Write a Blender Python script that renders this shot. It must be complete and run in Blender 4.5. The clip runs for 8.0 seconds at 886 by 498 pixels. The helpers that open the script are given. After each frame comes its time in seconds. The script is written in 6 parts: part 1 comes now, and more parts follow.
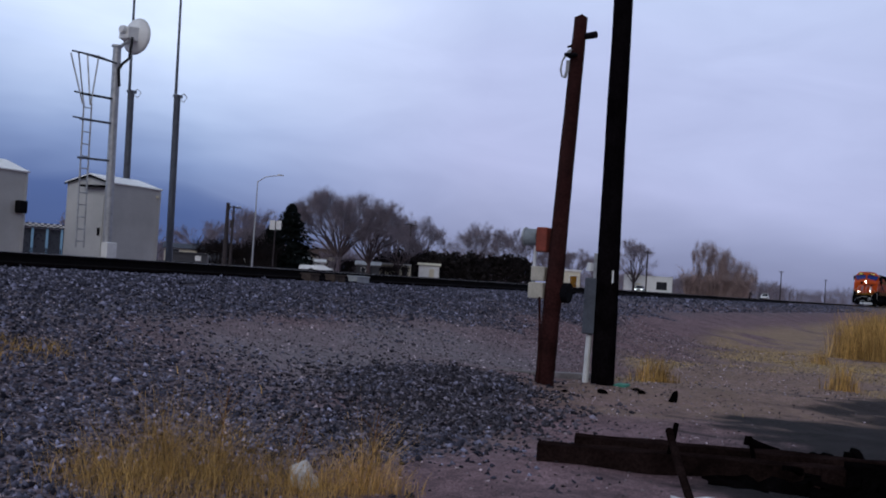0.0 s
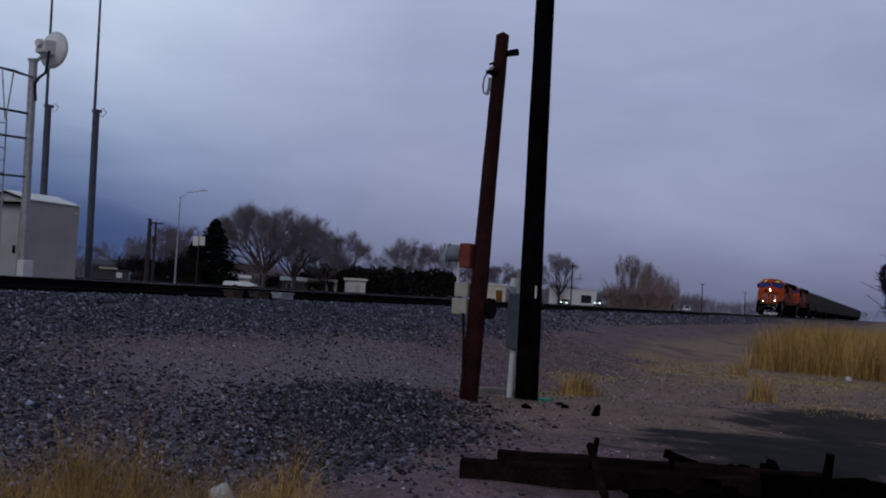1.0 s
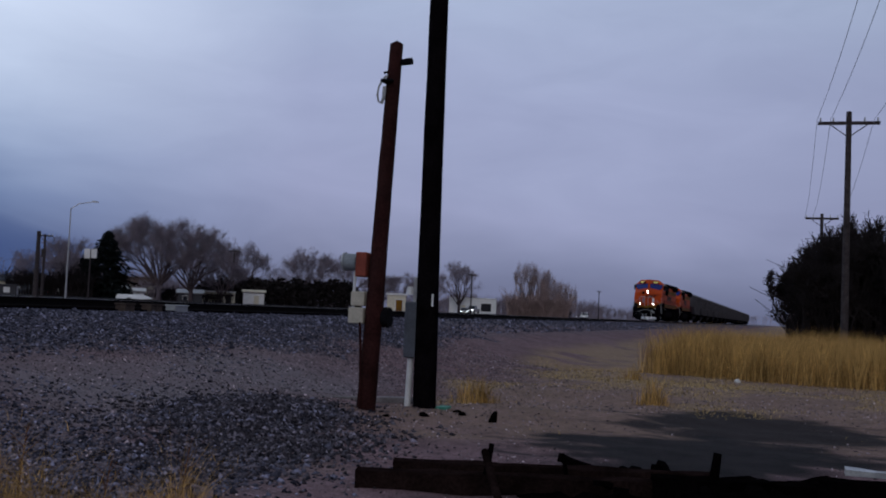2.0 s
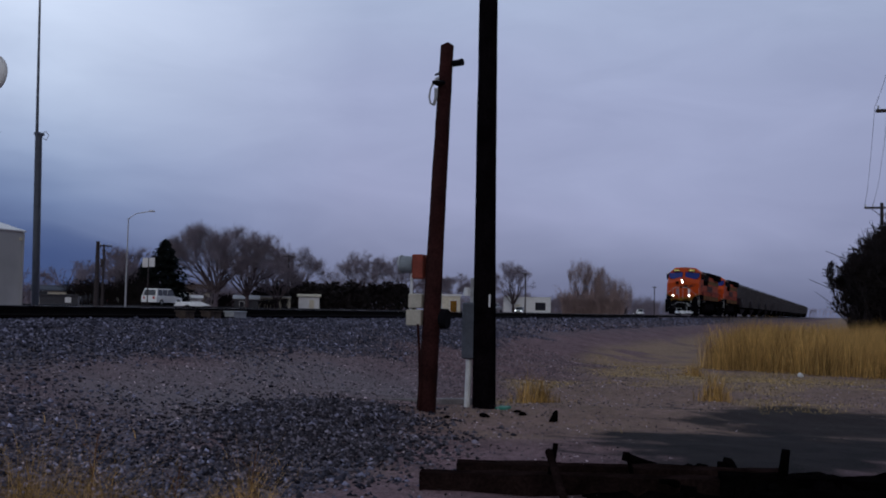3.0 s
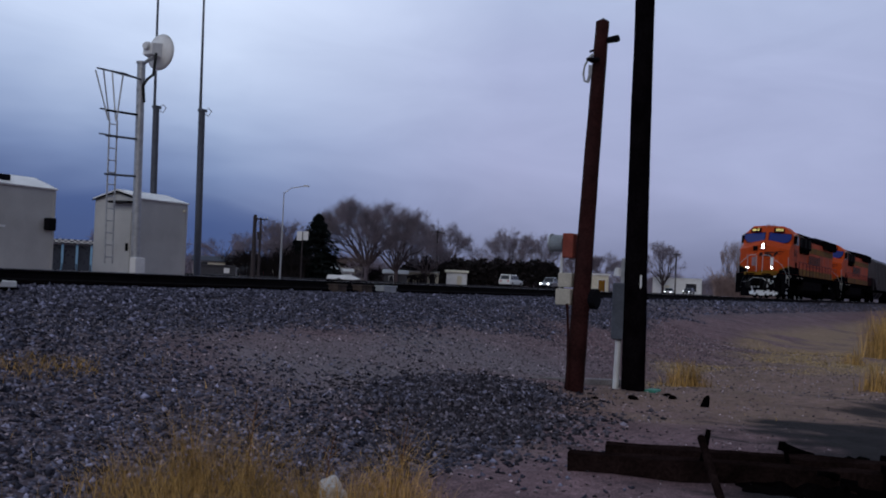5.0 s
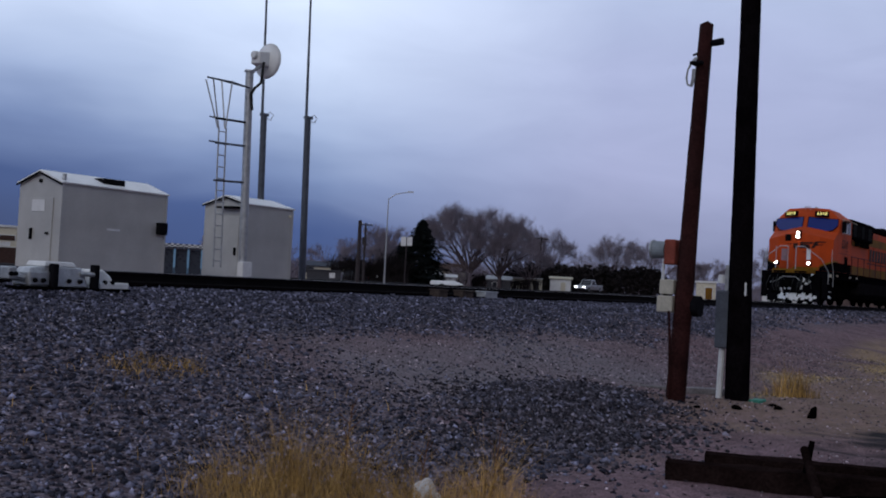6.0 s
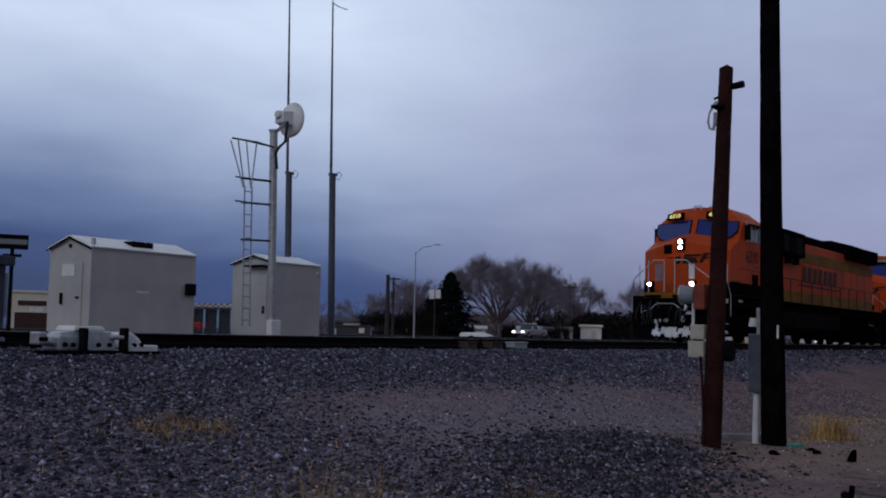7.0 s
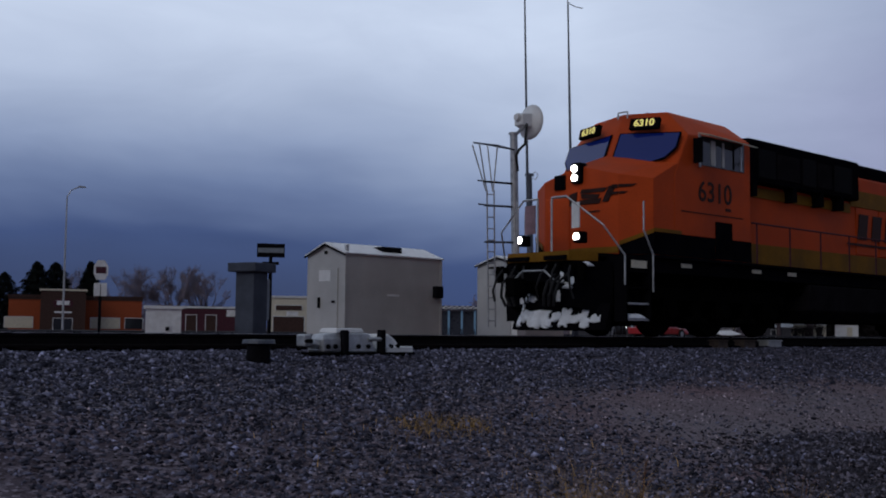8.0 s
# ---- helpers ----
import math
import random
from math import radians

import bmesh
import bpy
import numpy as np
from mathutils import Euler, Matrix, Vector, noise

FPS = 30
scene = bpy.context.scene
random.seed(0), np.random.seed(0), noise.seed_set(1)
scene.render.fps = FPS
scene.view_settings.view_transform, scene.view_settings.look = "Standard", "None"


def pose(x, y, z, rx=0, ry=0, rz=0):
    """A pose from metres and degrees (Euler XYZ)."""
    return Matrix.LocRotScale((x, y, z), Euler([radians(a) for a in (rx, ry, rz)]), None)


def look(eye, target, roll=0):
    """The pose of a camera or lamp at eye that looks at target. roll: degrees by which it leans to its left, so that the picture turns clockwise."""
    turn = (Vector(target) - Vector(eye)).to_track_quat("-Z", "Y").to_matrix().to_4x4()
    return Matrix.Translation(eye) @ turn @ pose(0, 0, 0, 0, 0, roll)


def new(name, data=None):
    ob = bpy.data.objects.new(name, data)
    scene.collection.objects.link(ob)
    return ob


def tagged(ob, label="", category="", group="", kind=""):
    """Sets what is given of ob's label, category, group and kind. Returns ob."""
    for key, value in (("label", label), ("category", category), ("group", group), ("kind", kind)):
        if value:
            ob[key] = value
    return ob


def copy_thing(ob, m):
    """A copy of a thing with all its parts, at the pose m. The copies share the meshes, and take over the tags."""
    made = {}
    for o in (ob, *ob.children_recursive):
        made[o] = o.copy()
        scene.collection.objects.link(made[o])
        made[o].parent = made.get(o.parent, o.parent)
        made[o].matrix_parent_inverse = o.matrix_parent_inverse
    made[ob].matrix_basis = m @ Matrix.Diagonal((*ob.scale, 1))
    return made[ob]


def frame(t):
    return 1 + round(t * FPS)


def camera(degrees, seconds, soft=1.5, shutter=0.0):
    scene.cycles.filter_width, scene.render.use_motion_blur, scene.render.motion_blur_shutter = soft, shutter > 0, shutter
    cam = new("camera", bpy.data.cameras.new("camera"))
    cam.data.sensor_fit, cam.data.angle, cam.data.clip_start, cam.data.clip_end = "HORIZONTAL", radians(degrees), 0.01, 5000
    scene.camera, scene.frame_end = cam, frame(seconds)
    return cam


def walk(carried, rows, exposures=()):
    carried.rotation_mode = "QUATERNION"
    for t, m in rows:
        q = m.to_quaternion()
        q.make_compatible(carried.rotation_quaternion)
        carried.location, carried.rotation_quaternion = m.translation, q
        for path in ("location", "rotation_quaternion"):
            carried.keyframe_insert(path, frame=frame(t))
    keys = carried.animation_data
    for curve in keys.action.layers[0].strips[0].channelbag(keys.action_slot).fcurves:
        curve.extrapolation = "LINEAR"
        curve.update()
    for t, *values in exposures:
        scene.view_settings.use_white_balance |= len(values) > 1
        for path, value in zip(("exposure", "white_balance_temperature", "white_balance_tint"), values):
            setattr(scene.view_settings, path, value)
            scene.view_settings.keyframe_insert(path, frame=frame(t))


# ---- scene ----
cam = camera(44.42, 8.0, soft=1.9)
PATH = [
    (0.0, pose(-0.064, 0.029, 1.426, 91.48, -3.82, -63.65)),
    (0.2, pose(0.069, 0.080, 1.415, 94.17, -1.95, -65.22)),
    (0.3, pose(-0.046, 0.032, 1.372, 94.63, -3.13, -66.80)),
    (0.5, pose(-0.013, 0.031, 1.464, 95.69, -1.51, -68.17)),
    (0.7, pose(0.020, 0.013, 1.467, 93.80, -2.71, -67.95)),
    (1.0, pose(-0.044, -0.004, 1.453, 92.49, -3.34, -67.52)),
    (1.2, pose(0.020, -0.017, 1.416, 92.38, -3.65, -68.06)),
    (1.5, pose(0.107, -0.003, 1.454, 93.13, -1.80, -71.37)),
    (1.7, pose(-0.001, -0.063, 1.437, 93.15, -2.76, -73.26)),
    (2.8, pose(-0.018, 0.004, 1.451, 93.49, -1.23, -70.10)),
    (3.0, pose(-0.017, -0.004, 1.444, 93.21, -1.17, -69.91)),
    (3.5, pose(0.012, 0.010, 1.443, 92.65, -1.59, -69.24)),
    (4.0, pose(0.016, 0.027, 1.449, 92.01, -1.62, -68.53)),
    (4.5, pose(-0.002, 0.039, 1.446, 91.49, -2.60, -64.77)),
    (4.8, pose(0.067, 0.083, 1.467, 91.53, -2.82, -64.17)),
    (5.0, pose(-0.011, 0.036, 1.454, 91.76, -2.56, -62.17)),
    (6.3, pose(0.017, -0.027, 1.444, 91.71, -2.60, -54.52)),
    (6.5, pose(0.073, -0.014, 1.439, 91.88, -2.05, -52.98)),
    (6.8, pose(-0.036, 0.008, 1.461, 93.67, -1.04, -54.79)),
    (7.0, pose(0.039, -0.031, 1.455, 94.50, -1.24, -55.11)),
    (7.2, pose(-0.041, -0.051, 1.453, 95.05, -0.49, -53.47)),
    (7.5, pose(-0.017, -0.052, 1.449, 95.10, 0.74, -50.18)),
    (7.8, pose(0.018, 0.129, 1.441, 94.62, -1.47, -47.07)),
    (8.0, pose(-0.083, 0.038, 1.445, 94.31, -0.61, -42.54)),
]
EXPOSURES = [(0.0, 0.45), (0.5, -0.10), (1.0, -0.24), (1.5, -0.1), (3.5, -0.08), (4.5, 0.05), (6.5, 0.22), (7.0, -0.15), (7.5, -0.42), (8.0, -0.26)]
walk(cam, PATH, EXPOSURES)

RAIL = 1.37        # top of rail
TRACK = 13.96      # the track runs along x, this far ahead of the camera's foot
FAR = 1.0          # level ground beyond the track

# ---------------------------------------------------------------- light
SUN_AZ, SUN_EL = radians(196), radians(32)
world = bpy.data.worlds.new("overcast_sky")
scene.world = world
world.use_nodes = True
wn, wl = world.node_tree.nodes, world.node_tree.links
wn.clear()


def wnode(kind, **values):
    n = wn.new(kind)
    for k, v in values.items():
        n.inputs[k].default_value = v
    return n


def wramp(source, stops):
    n = wn.new("ShaderNodeValToRGB")
    el = n.color_ramp.elements
    while len(el) < len(stops):
        el.new(0.5)
    for e, (p, c) in zip(el, stops):
        e.position, e.color = p, (*c, 1)
    wl.new(source, n.inputs[0])
    return n.outputs[0]


def wmix(a, b, f, blend="MIX"):
    n = wn.new("ShaderNodeMix")
    n.data_type, n.blend_type = "RGBA", blend
    for sock, src in ((n.inputs[0], f), (n.inputs[6], a), (n.inputs[7], b)):
        if isinstance(src, (int, float)):
            sock.default_value = src
        elif isinstance(src, tuple):
            sock.default_value = (*src, 1)
        else:
            wl.new(src, sock)
    return n.outputs[2]


def wmath(op, a, b=0.0):
    n = wn.new("ShaderNodeMath")
    n.operation = op
    n.use_clamp = False
    for sock, src in zip(n.inputs, (a, b)):
        if isinstance(src, (int, float)):
            sock.default_value = src
        else:
            wl.new(src, sock)
    return n.outputs[0]


coord = wn.new("ShaderNodeTexCoord")
split = wn.new("ShaderNodeSeparateXYZ")
wl.new(coord.outputs["Generated"], split.inputs[0])
sx, sy, sz = split.outputs
stretch = wn.new("ShaderNodeMapping")
stretch.inputs["Scale"].default_value = (1.0, 1.0, 3.2)
wl.new(coord.outputs["Generated"], stretch.inputs[0])
big = wnode("ShaderNodeTexNoise", Scale=2.3, Detail=4.0, Roughness=0.5, Distortion=0.3)
wl.new(stretch.outputs[0], big.inputs["Vector"])
fine = wnode("ShaderNodeTexNoise", Scale=6.5, Detail=6.0, Roughness=0.55, Distortion=0.6)
wl.new(stretch.outputs[0], fine.inputs["Vector"])
# height above the horizon, broken up by the clouds
lift = wmath("ADD", sz, wmath("MULTIPLY", wmath("SUBTRACT", big.outputs[0], 0.5), 0.12))
even = wramp(lift, [(0.0, (0.145, 0.165, 0.29)), (0.04, (0.19, 0.215, 0.365)), (0.10, (0.30, 0.33, 0.53)), (0.19, (0.34, 0.385, 0.595)), (0.30, (0.39, 0.465, 0.67)), (0.5, (0.42, 0.50, 0.66)), (1.0, (0.18, 0.21, 0.30))])
# rain-dark bank of cloud towards the mountains (+y), thinning towards +x and thickening away from it
turnx = wmath("ADD", wmath("SUBTRACT", sy, wmath("MULTIPLY", sx, 0.55)), 0.30)
side = wramp(turnx, [(0.22, (0, 0, 0)), (0.52, (1, 1, 1))])
deep = wramp(turnx, [(0.50, (0, 0, 0)), (1.0, (1, 1, 1))])
sunk = wmath("SUBTRACT", lift, wmath("MULTIPLY", deep, 0.052))
bank = wramp(sunk, [(0.0, (0.040, 0.064, 0.165)), (0.045, (0.052, 0.086, 0.225)), (0.08, (0.155, 0.215, 0.40)), (0.115, (0.295, 0.375, 0.585)), (0.155, (0.43, 0.52, 0.735)), (0.23, (0.63, 0.735, 0.96)), (0.35, (0.63, 0.735, 0.95)), (0.5, (0.42, 0.50, 0.66)), (1.0, (0.18, 0.21, 0.30))])
clouds = wmix(even, bank, side)
clouds = wmix(clouds, wramp(fine.outputs[0], [(0.25, (0.80, 0.81, 0.84)), (0.75, (1.18, 1.17, 1.15))]), 0.38, "MULTIPLY")
clouds = wmix(clouds, (1.01, 1.0, 0.97), 1.0, "MULTIPLY")
# brighter ahead; the unseen sky behind is dimmed to darken ground and near faces
ahead = wmath("ADD", wmath("MULTIPLY", sx, 0.50), wmath("MULTIPLY", sy, 0.866))
clouds = wmix(clouds, wramp(wmath("ADD", wmath("MULTIPLY", ahead, 0.5), 0.5), [(0.15, (0.34, 0.34, 0.36)), (0.45, (0.55, 0.56, 0.59)), (0.80, (1, 1, 1))]), 1.0, "MULTIPLY")
sky = wn.new("ShaderNodeTexSky")
sky.sky_type, sky.sun_disc = "NISHITA", False
sky.sun_elevation, sky.sun_rotation = SUN_EL, radians(90) - SUN_AZ
blue = wmix((0, 0, 0), sky.outputs[0], 0.05)
back = wnode("ShaderNodeBackground", Strength=1.1)
wl.new(wmix(clouds, blue, 0.04), back.inputs[0])
wout = wn.new("ShaderNodeOutputWorld")
wl.new(back.outputs[0], wout.inputs[0])

sun = new("sun", bpy.data.lights.new("sun", "SUN"))
sun.data.energy, sun.data.angle, sun.data.color = 0.55, radians(35), (1.0, 0.97, 0.95)
sun.matrix_world = look((math.cos(SUN_AZ) * math.cos(SUN_EL) * 100, math.sin(SUN_AZ) * math.cos(SUN_EL) * 100, math.sin(SUN_EL) * 100), (0, 0, 0))

# ---------------------------------------------------------------- materials


def mat(name, color, rough=0.7, metal=0.0, vary=0.25, scale=6.0, bump=0.15, fine=40.0, dirt=None, dirt_amount=0.4, per="", glow=0.0, coat=0.0):
    """Painted, bare or natural surface: two scales of variation, dirt in patches, fine relief."""
    m = bpy.data.materials.new(name)
    m.use_nodes = True
    nt = m.node_tree
    n, l = nt.nodes, nt.links
    p = n["Principled BSDF"]
    p.inputs["Roughness"].default_value, p.inputs["Metallic"].default_value = rough, metal
    p.inputs["Coat Weight"].default_value = coat
    p.inputs["Specular IOR Level"].default_value = 0.5 if rough < 0.6 else 0.12 if rough < 0.85 else 0.06 if rough < 0.95 else 0.0
    tc = n.new("ShaderNodeTexCoord")
    a, b = n.new("ShaderNodeTexNoise"), n.new("ShaderNodeTexNoise")
    a.inputs["Scale"].default_value, a.inputs["Detail"].default_value = scale, 5
    b.inputs["Scale"].default_value, b.inputs["Detail"].default_value = fine, 3
    for t in (a, b):
        l.new(tc.outputs["Object"], t.inputs["Vector"])

    def ramp(src, lo, hi, c0, c1):
        r = n.new("ShaderNodeValToRGB")
        r.color_ramp.elements[0].position, r.color_ramp.elements[0].color = lo, (*c0, 1)
        r.color_ramp.elements[1].position, r.color_ramp.elements[1].color = hi, (*c1, 1)
        l.new(src, r.inputs[0])
        return r.outputs[0]

    def mix(x, y, f, blend):
        q = n.new("ShaderNodeMix")
        q.data_type, q.blend_type = "RGBA", blend
        for sock, src in ((q.inputs[0], f), (q.inputs[6], x), (q.inputs[7], y)):
            if isinstance(src, (int, float)):
                sock.default_value = src
            elif isinstance(src, tuple):
                sock.default_value = (*src, 1)
            else:
                l.new(src, sock)
        return q.outputs[2]

    lo, hi = (1 - vary,) * 3, (1 + vary,) * 3
    c = mix(tuple(color), ramp(a.outputs[0], 0.3, 0.7, lo, hi), 1.0, "MULTIPLY")
    c = mix(c, ramp(b.outputs[0], 0.3, 0.7, (1 - vary * 0.7,) * 3, (1 + vary * 0.7,) * 3), 1.0, "MULTIPLY")
    if dirt:
        d = n.new("ShaderNodeTexNoise")
        d.inputs["Scale"].default_value, d.inputs["Detail"].default_value = scale * 0.45, 8
        l.new(tc.outputs["Object"], d.inputs["Vector"])
        c = mix(c, tuple(dirt), ramp(d.outputs[0], 0.45, 0.75, (0, 0, 0), (dirt_amount,) * 3), "MIX")
    if per:
        g = n.new("ShaderNodeNewGeometry" if per == "island" else "ShaderNodeObjectInfo")
        src = g.outputs["Random Per Island"] if per == "island" else g.outputs["Random"]
        tone = ramp(src, 0.0, 1.0, (0.35,) * 3, (2.3,) * 3)
        if "stone" in name or "pebble" in name:
            # mostly dark faces, a few pale chips
            els = tone.node.color_ramp.elements
            els[0].color, els[1].color = (0.14, 0.14, 0.16, 1), (3.6, 3.6, 3.6, 1)
            for pos, val in ((0.50, 0.60), (0.84, 1.30), (0.95, 2.4)):
                els.new(pos).color = (val, val, val, 1)
        c = mix(c, tone, 1.0, "MULTIPLY")
    l.new(c, p.inputs["Base Color"])
    r = n.new("ShaderNodeMapRange")
    r.inputs["To Min"].default_value, r.inputs["To Max"].default_value = max(0.03, rough - 0.12), min(1.0, rough + 0.12)
    l.new(a.outputs[0], r.inputs[0])
    l.new(r.outputs[0], p.inputs["Roughness"])
    if bump:
        u = n.new("ShaderNodeBump")
        u.inputs["Strength"].default_value, u.inputs["Distance"].default_value = bump, 0.02
        l.new(b.outputs[0], u.inputs["Height"])
        l.new(u.outputs[0], p.inputs["Normal"])
    if glow:
        p.inputs["Emission Color"].default_value, p.inputs["Emission Strength"].default_value = (*color, 1), glow
    return m


def glass(name, color, rough=0.05):
    m = bpy.data.materials.new(name)
    m.use_nodes = True
    p = m.node_tree.nodes["Principled BSDF"]
    p.inputs["Base Color"].default_value, p.inputs["Roughness"].default_value = (*color, 1), rough
    p.inputs["Specular IOR Level"].default_value = 0.7
    return m


STONE = mat("ballast_stone", (0.106, 0.106, 0.150), 0.88, vary=0.45, scale=9, fine=60, per="island")
STONE_DARK = mat("dark_spilled_stone", (0.086, 0.078, 0.098), 0.9, vary=0.45, scale=9, fine=60, per="island")
PEBBLE = mat("dusty_pebbles", (0.205, 0.170, 0.186), 0.9, vary=0.4, scale=9, fine=60, per="island")
CREOSOTE = mat("creosoted_wood", (0.005, 0.004, 0.005), 0.95, vary=0.5, scale=3, fine=25, bump=0.5)
POLE_BROWN = mat("weathered_brown_wood", (0.032, 0.011, 0.0105), 0.9, vary=0.45, scale=2.5, fine=30, bump=0.6, dirt=(0.03, 0.018, 0.018))
POLE_FAR = mat("old_pole_wood", (0.05, 0.042, 0.045), 0.8, vary=0.4, bump=0.4)
TIMBER = mat("old_tie_timber", (0.014, 0.0085, 0.008), 0.95, vary=0.5, scale=4, fine=35, bump=0.7)
CHAR = mat("burnt_scrap", (0.0025, 0.002, 0.0022), 0.95, vary=0.5, bump=0.5)
RUST = mat("rail_steel", (0.007, 0.006, 0.007), 0.9, 0.0, vary=0.35)
RAILHEAD = mat("polished_rail_head", (0.5, 0.5, 0.52), 0.3, 1.0, vary=0.1)
CONCRETE = mat("grey_concrete", (0.07, 0.08, 0.105), 0.85, vary=0.2, scale=2, bump=0.3)
HUT = mat("hut_aluminium", (0.50, 0.495, 0.48), 0.45, 0.15, vary=0.15, scale=1.1, bump=0.08, dirt=(0.32, 0.30, 0.27), dirt_amount=0.35)
HUT_ROOF = mat("white_roof_coating", (0.85, 0.86, 0.87), 0.5, vary=0.06, scale=2)
GALV = mat("galvanised_steel", (0.42, 0.43, 0.45), 0.45, 0.6, vary=0.2, scale=8)
MAST = mat("mast_grey_paint", (0.085, 0.095, 0.12), 0.5, 0.4, vary=0.2, scale=5)
DARK = mat("dark_metal", (0.006, 0.006, 0.008), 0.86, 0.0, vary=0.3)
CABLE = mat("black_cable", (0.02, 0.02, 0.022), 0.6, vary=0.2)
WIRE = mat("grey_wire", (0.35, 0.36, 0.38), 0.5, vary=0.2)
WHITE = mat("white_paint", (0.74, 0.75, 0.76), 0.5, vary=0.1, scale=4, dirt=(0.4, 0.38, 0.36), dirt_amount=0.3)
CREAM = mat("cream_paint", (0.62, 0.58, 0.47), 0.6, vary=0.12)
BEIGE = mat("beige_box_paint", (0.45, 0.42, 0.36), 0.6, vary=0.15)
REDDISH = mat("red_oxide_box", (0.22, 0.055, 0.04), 0.6, vary=0.2)
GREYBLUE = mat("grey_blue_drum", (0.20, 0.23, 0.26), 0.55, vary=0.2)
PVC = mat("white_conduit", (0.62, 0.63, 0.66), 0.45, vary=0.08)
GREEN = mat("green_cover", (0.06, 0.24, 0.18), 0.6, vary=0.2)
SNOW = mat("crusted_snow", (0.80, 0.83, 0.88), 0.8, vary=0.08, scale=5, bump=0.5, fine=14)
ORANGE = mat("orange_loco_paint", (0.52, 0.068, 0.012), 0.62, vary=0.12, scale=1.2, dirt=(0.20, 0.035, 0.018), dirt_amount=0.75, coat=0.0, bump=0.04)
YELLOW = mat("yellow_loco_paint", (0.21, 0.10, 0.010), 0.7, vary=0.2, scale=2, dirt=(0.06, 0.035, 0.02), dirt_amount=0.8, bump=0.04)
BLACK = mat("black_loco_paint", (0.004, 0.004, 0.006), 0.96, vary=0.3, scale=2, dirt=(0.009, 0.008, 0.008))
UNDER = mat("grimy_running_gear", (0.003, 0.003, 0.003), 0.95, vary=0.4, scale=4, dirt=(0.006, 0.005, 0.005))
TANKGREY = mat("dusty_fuel_tank", (0.012, 0.011, 0.013), 0.95, vary=0.25, scale=2)
LOGO = mat("dark_brown_lettering", (0.035, 0.014, 0.012), 0.6, vary=0.2, bump=0)
NUMBER = mat("lit_yellow_numerals", (1.0, 0.86, 0.26), 0.5, vary=0.0, bump=0, glow=0.5)
LAMP = mat("headlight_lens", (1.0, 0.95, 0.86), 0.3, vary=0.0, bump=0, glow=13.0)
CARLAMP = mat("car_headlight", (0.95, 0.96, 1.0), 0.3, vary=0.0, bump=0, glow=5.0)
# blue of the reflected sky is put into the pane's base colour
WINDSHIELD = glass("windshield_blue_reflection", (0.008, 0.020, 0.17))
WINDOW = glass("dark_window_glass", (0.02, 0.022, 0.028))
PANEL_PALE = mat("pale_cab_interior", (0.5, 0.5, 0.5), 0.7, vary=0.1)
HOPPER = mat("grey_hopper_paint", (0.058, 0.054, 0.064), 0.6, vary=0.2, scale=1.0, dirt=(0.04, 0.034, 0.036), dirt_amount=0.6)
GREYWOOD = mat("weathered_grey_timber", (0.20, 0.185, 0.19), 0.9, vary=0.35, scale=4, fine=35, bump=0.5)
BARK = mat("bare_tree_bark", (0.075, 0.058, 0.062), 0.9, vary=0.35, scale=3, per="object")
TWIG = mat("bare_twigs", (0.255, 0.218, 0.258), 0.9, vary=0.3, scale=0.6, bump=0)
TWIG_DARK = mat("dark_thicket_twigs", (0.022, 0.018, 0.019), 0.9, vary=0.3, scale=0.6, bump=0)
TWIG_RED = mat("reddish_twigs", (0.30, 0.22, 0.21), 0.9, vary=0.3, scale=0.6, bump=0)
NEEDLE = mat("spruce_needles", (0.008, 0.011, 0.011), 0.9, vary=0.4, scale=1.5, bump=0)
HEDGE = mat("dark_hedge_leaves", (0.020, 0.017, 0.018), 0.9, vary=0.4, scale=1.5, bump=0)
STRAW = mat("dry_straw", (0.34, 0.212, 0.075), 0.8, vary=0.35, scale=1.5, fine=9, bump=0, per="island")
STRAW_PALE = mat("pale_dry_grass", (0.30, 0.215, 0.10), 0.8, vary=0.35, scale=1.0, fine=7, bump=0, per="island")
WEED = mat("brown_weed_stalk", (0.13, 0.06, 0.03), 0.85, vary=0.3, bump=0)
TYRE = mat("tyre_rubber", (0.018, 0.018, 0.018), 0.85, vary=0.2)
CARWHITE = mat("white_car_paint", (0.88, 0.89, 0.90), 0.3, vary=0.04, bump=0, coat=0.4)
CARSILVER = mat("silver_car_paint", (0.42, 0.43, 0.45), 0.3, 0.5, vary=0.04, bump=0, coat=0.4)
CARRED = mat("red_car_paint", (0.42, 0.02, 0.02), 0.3, vary=0.04, bump=0, coat=0.4)
CARDARK = mat("dark_car_paint", (0.03, 0.035, 0.05), 0.3, vary=0.04, bump=0, coat=0.4)
BRICKRED = mat("orange_fascia", (0.31, 0.072, 0.028), 0.6, vary=0.12)
BROWN = mat("dark_brown_wall", (0.06, 0.035, 0.03), 0.7, vary=0.2)
SIDING = mat("dark_shed_siding", (0.06, 0.06, 0.07), 0.7, vary=0.2)
BLUE = mat("light_blue_paint", (0.22, 0.42, 0.62), 0.5, vary=0.1)
RUSTY = mat("rusted_brown_sheet", (0.075, 0.058, 0.052), 0.86, vary=0.35)
FADED = mat("faded_pink_grey_plate", (0.26, 0.17, 0.20), 0.7, vary=0.2)
MAROON = mat("maroon_panel", (0.075, 0.026, 0.038), 0.7, vary=0.2)
ASPHALT = mat("worn_asphalt", (0.06, 0.06, 0.065), 0.85, vary=0.2, scale=0.6, bump=0.3, fine=20)
# haze painted in: flat blue emission, thinned to clear by the veil attribute
RIDGE = bpy.data.materials.new("mountain_haze_glow")
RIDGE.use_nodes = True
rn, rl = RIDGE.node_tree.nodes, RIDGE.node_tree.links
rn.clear()
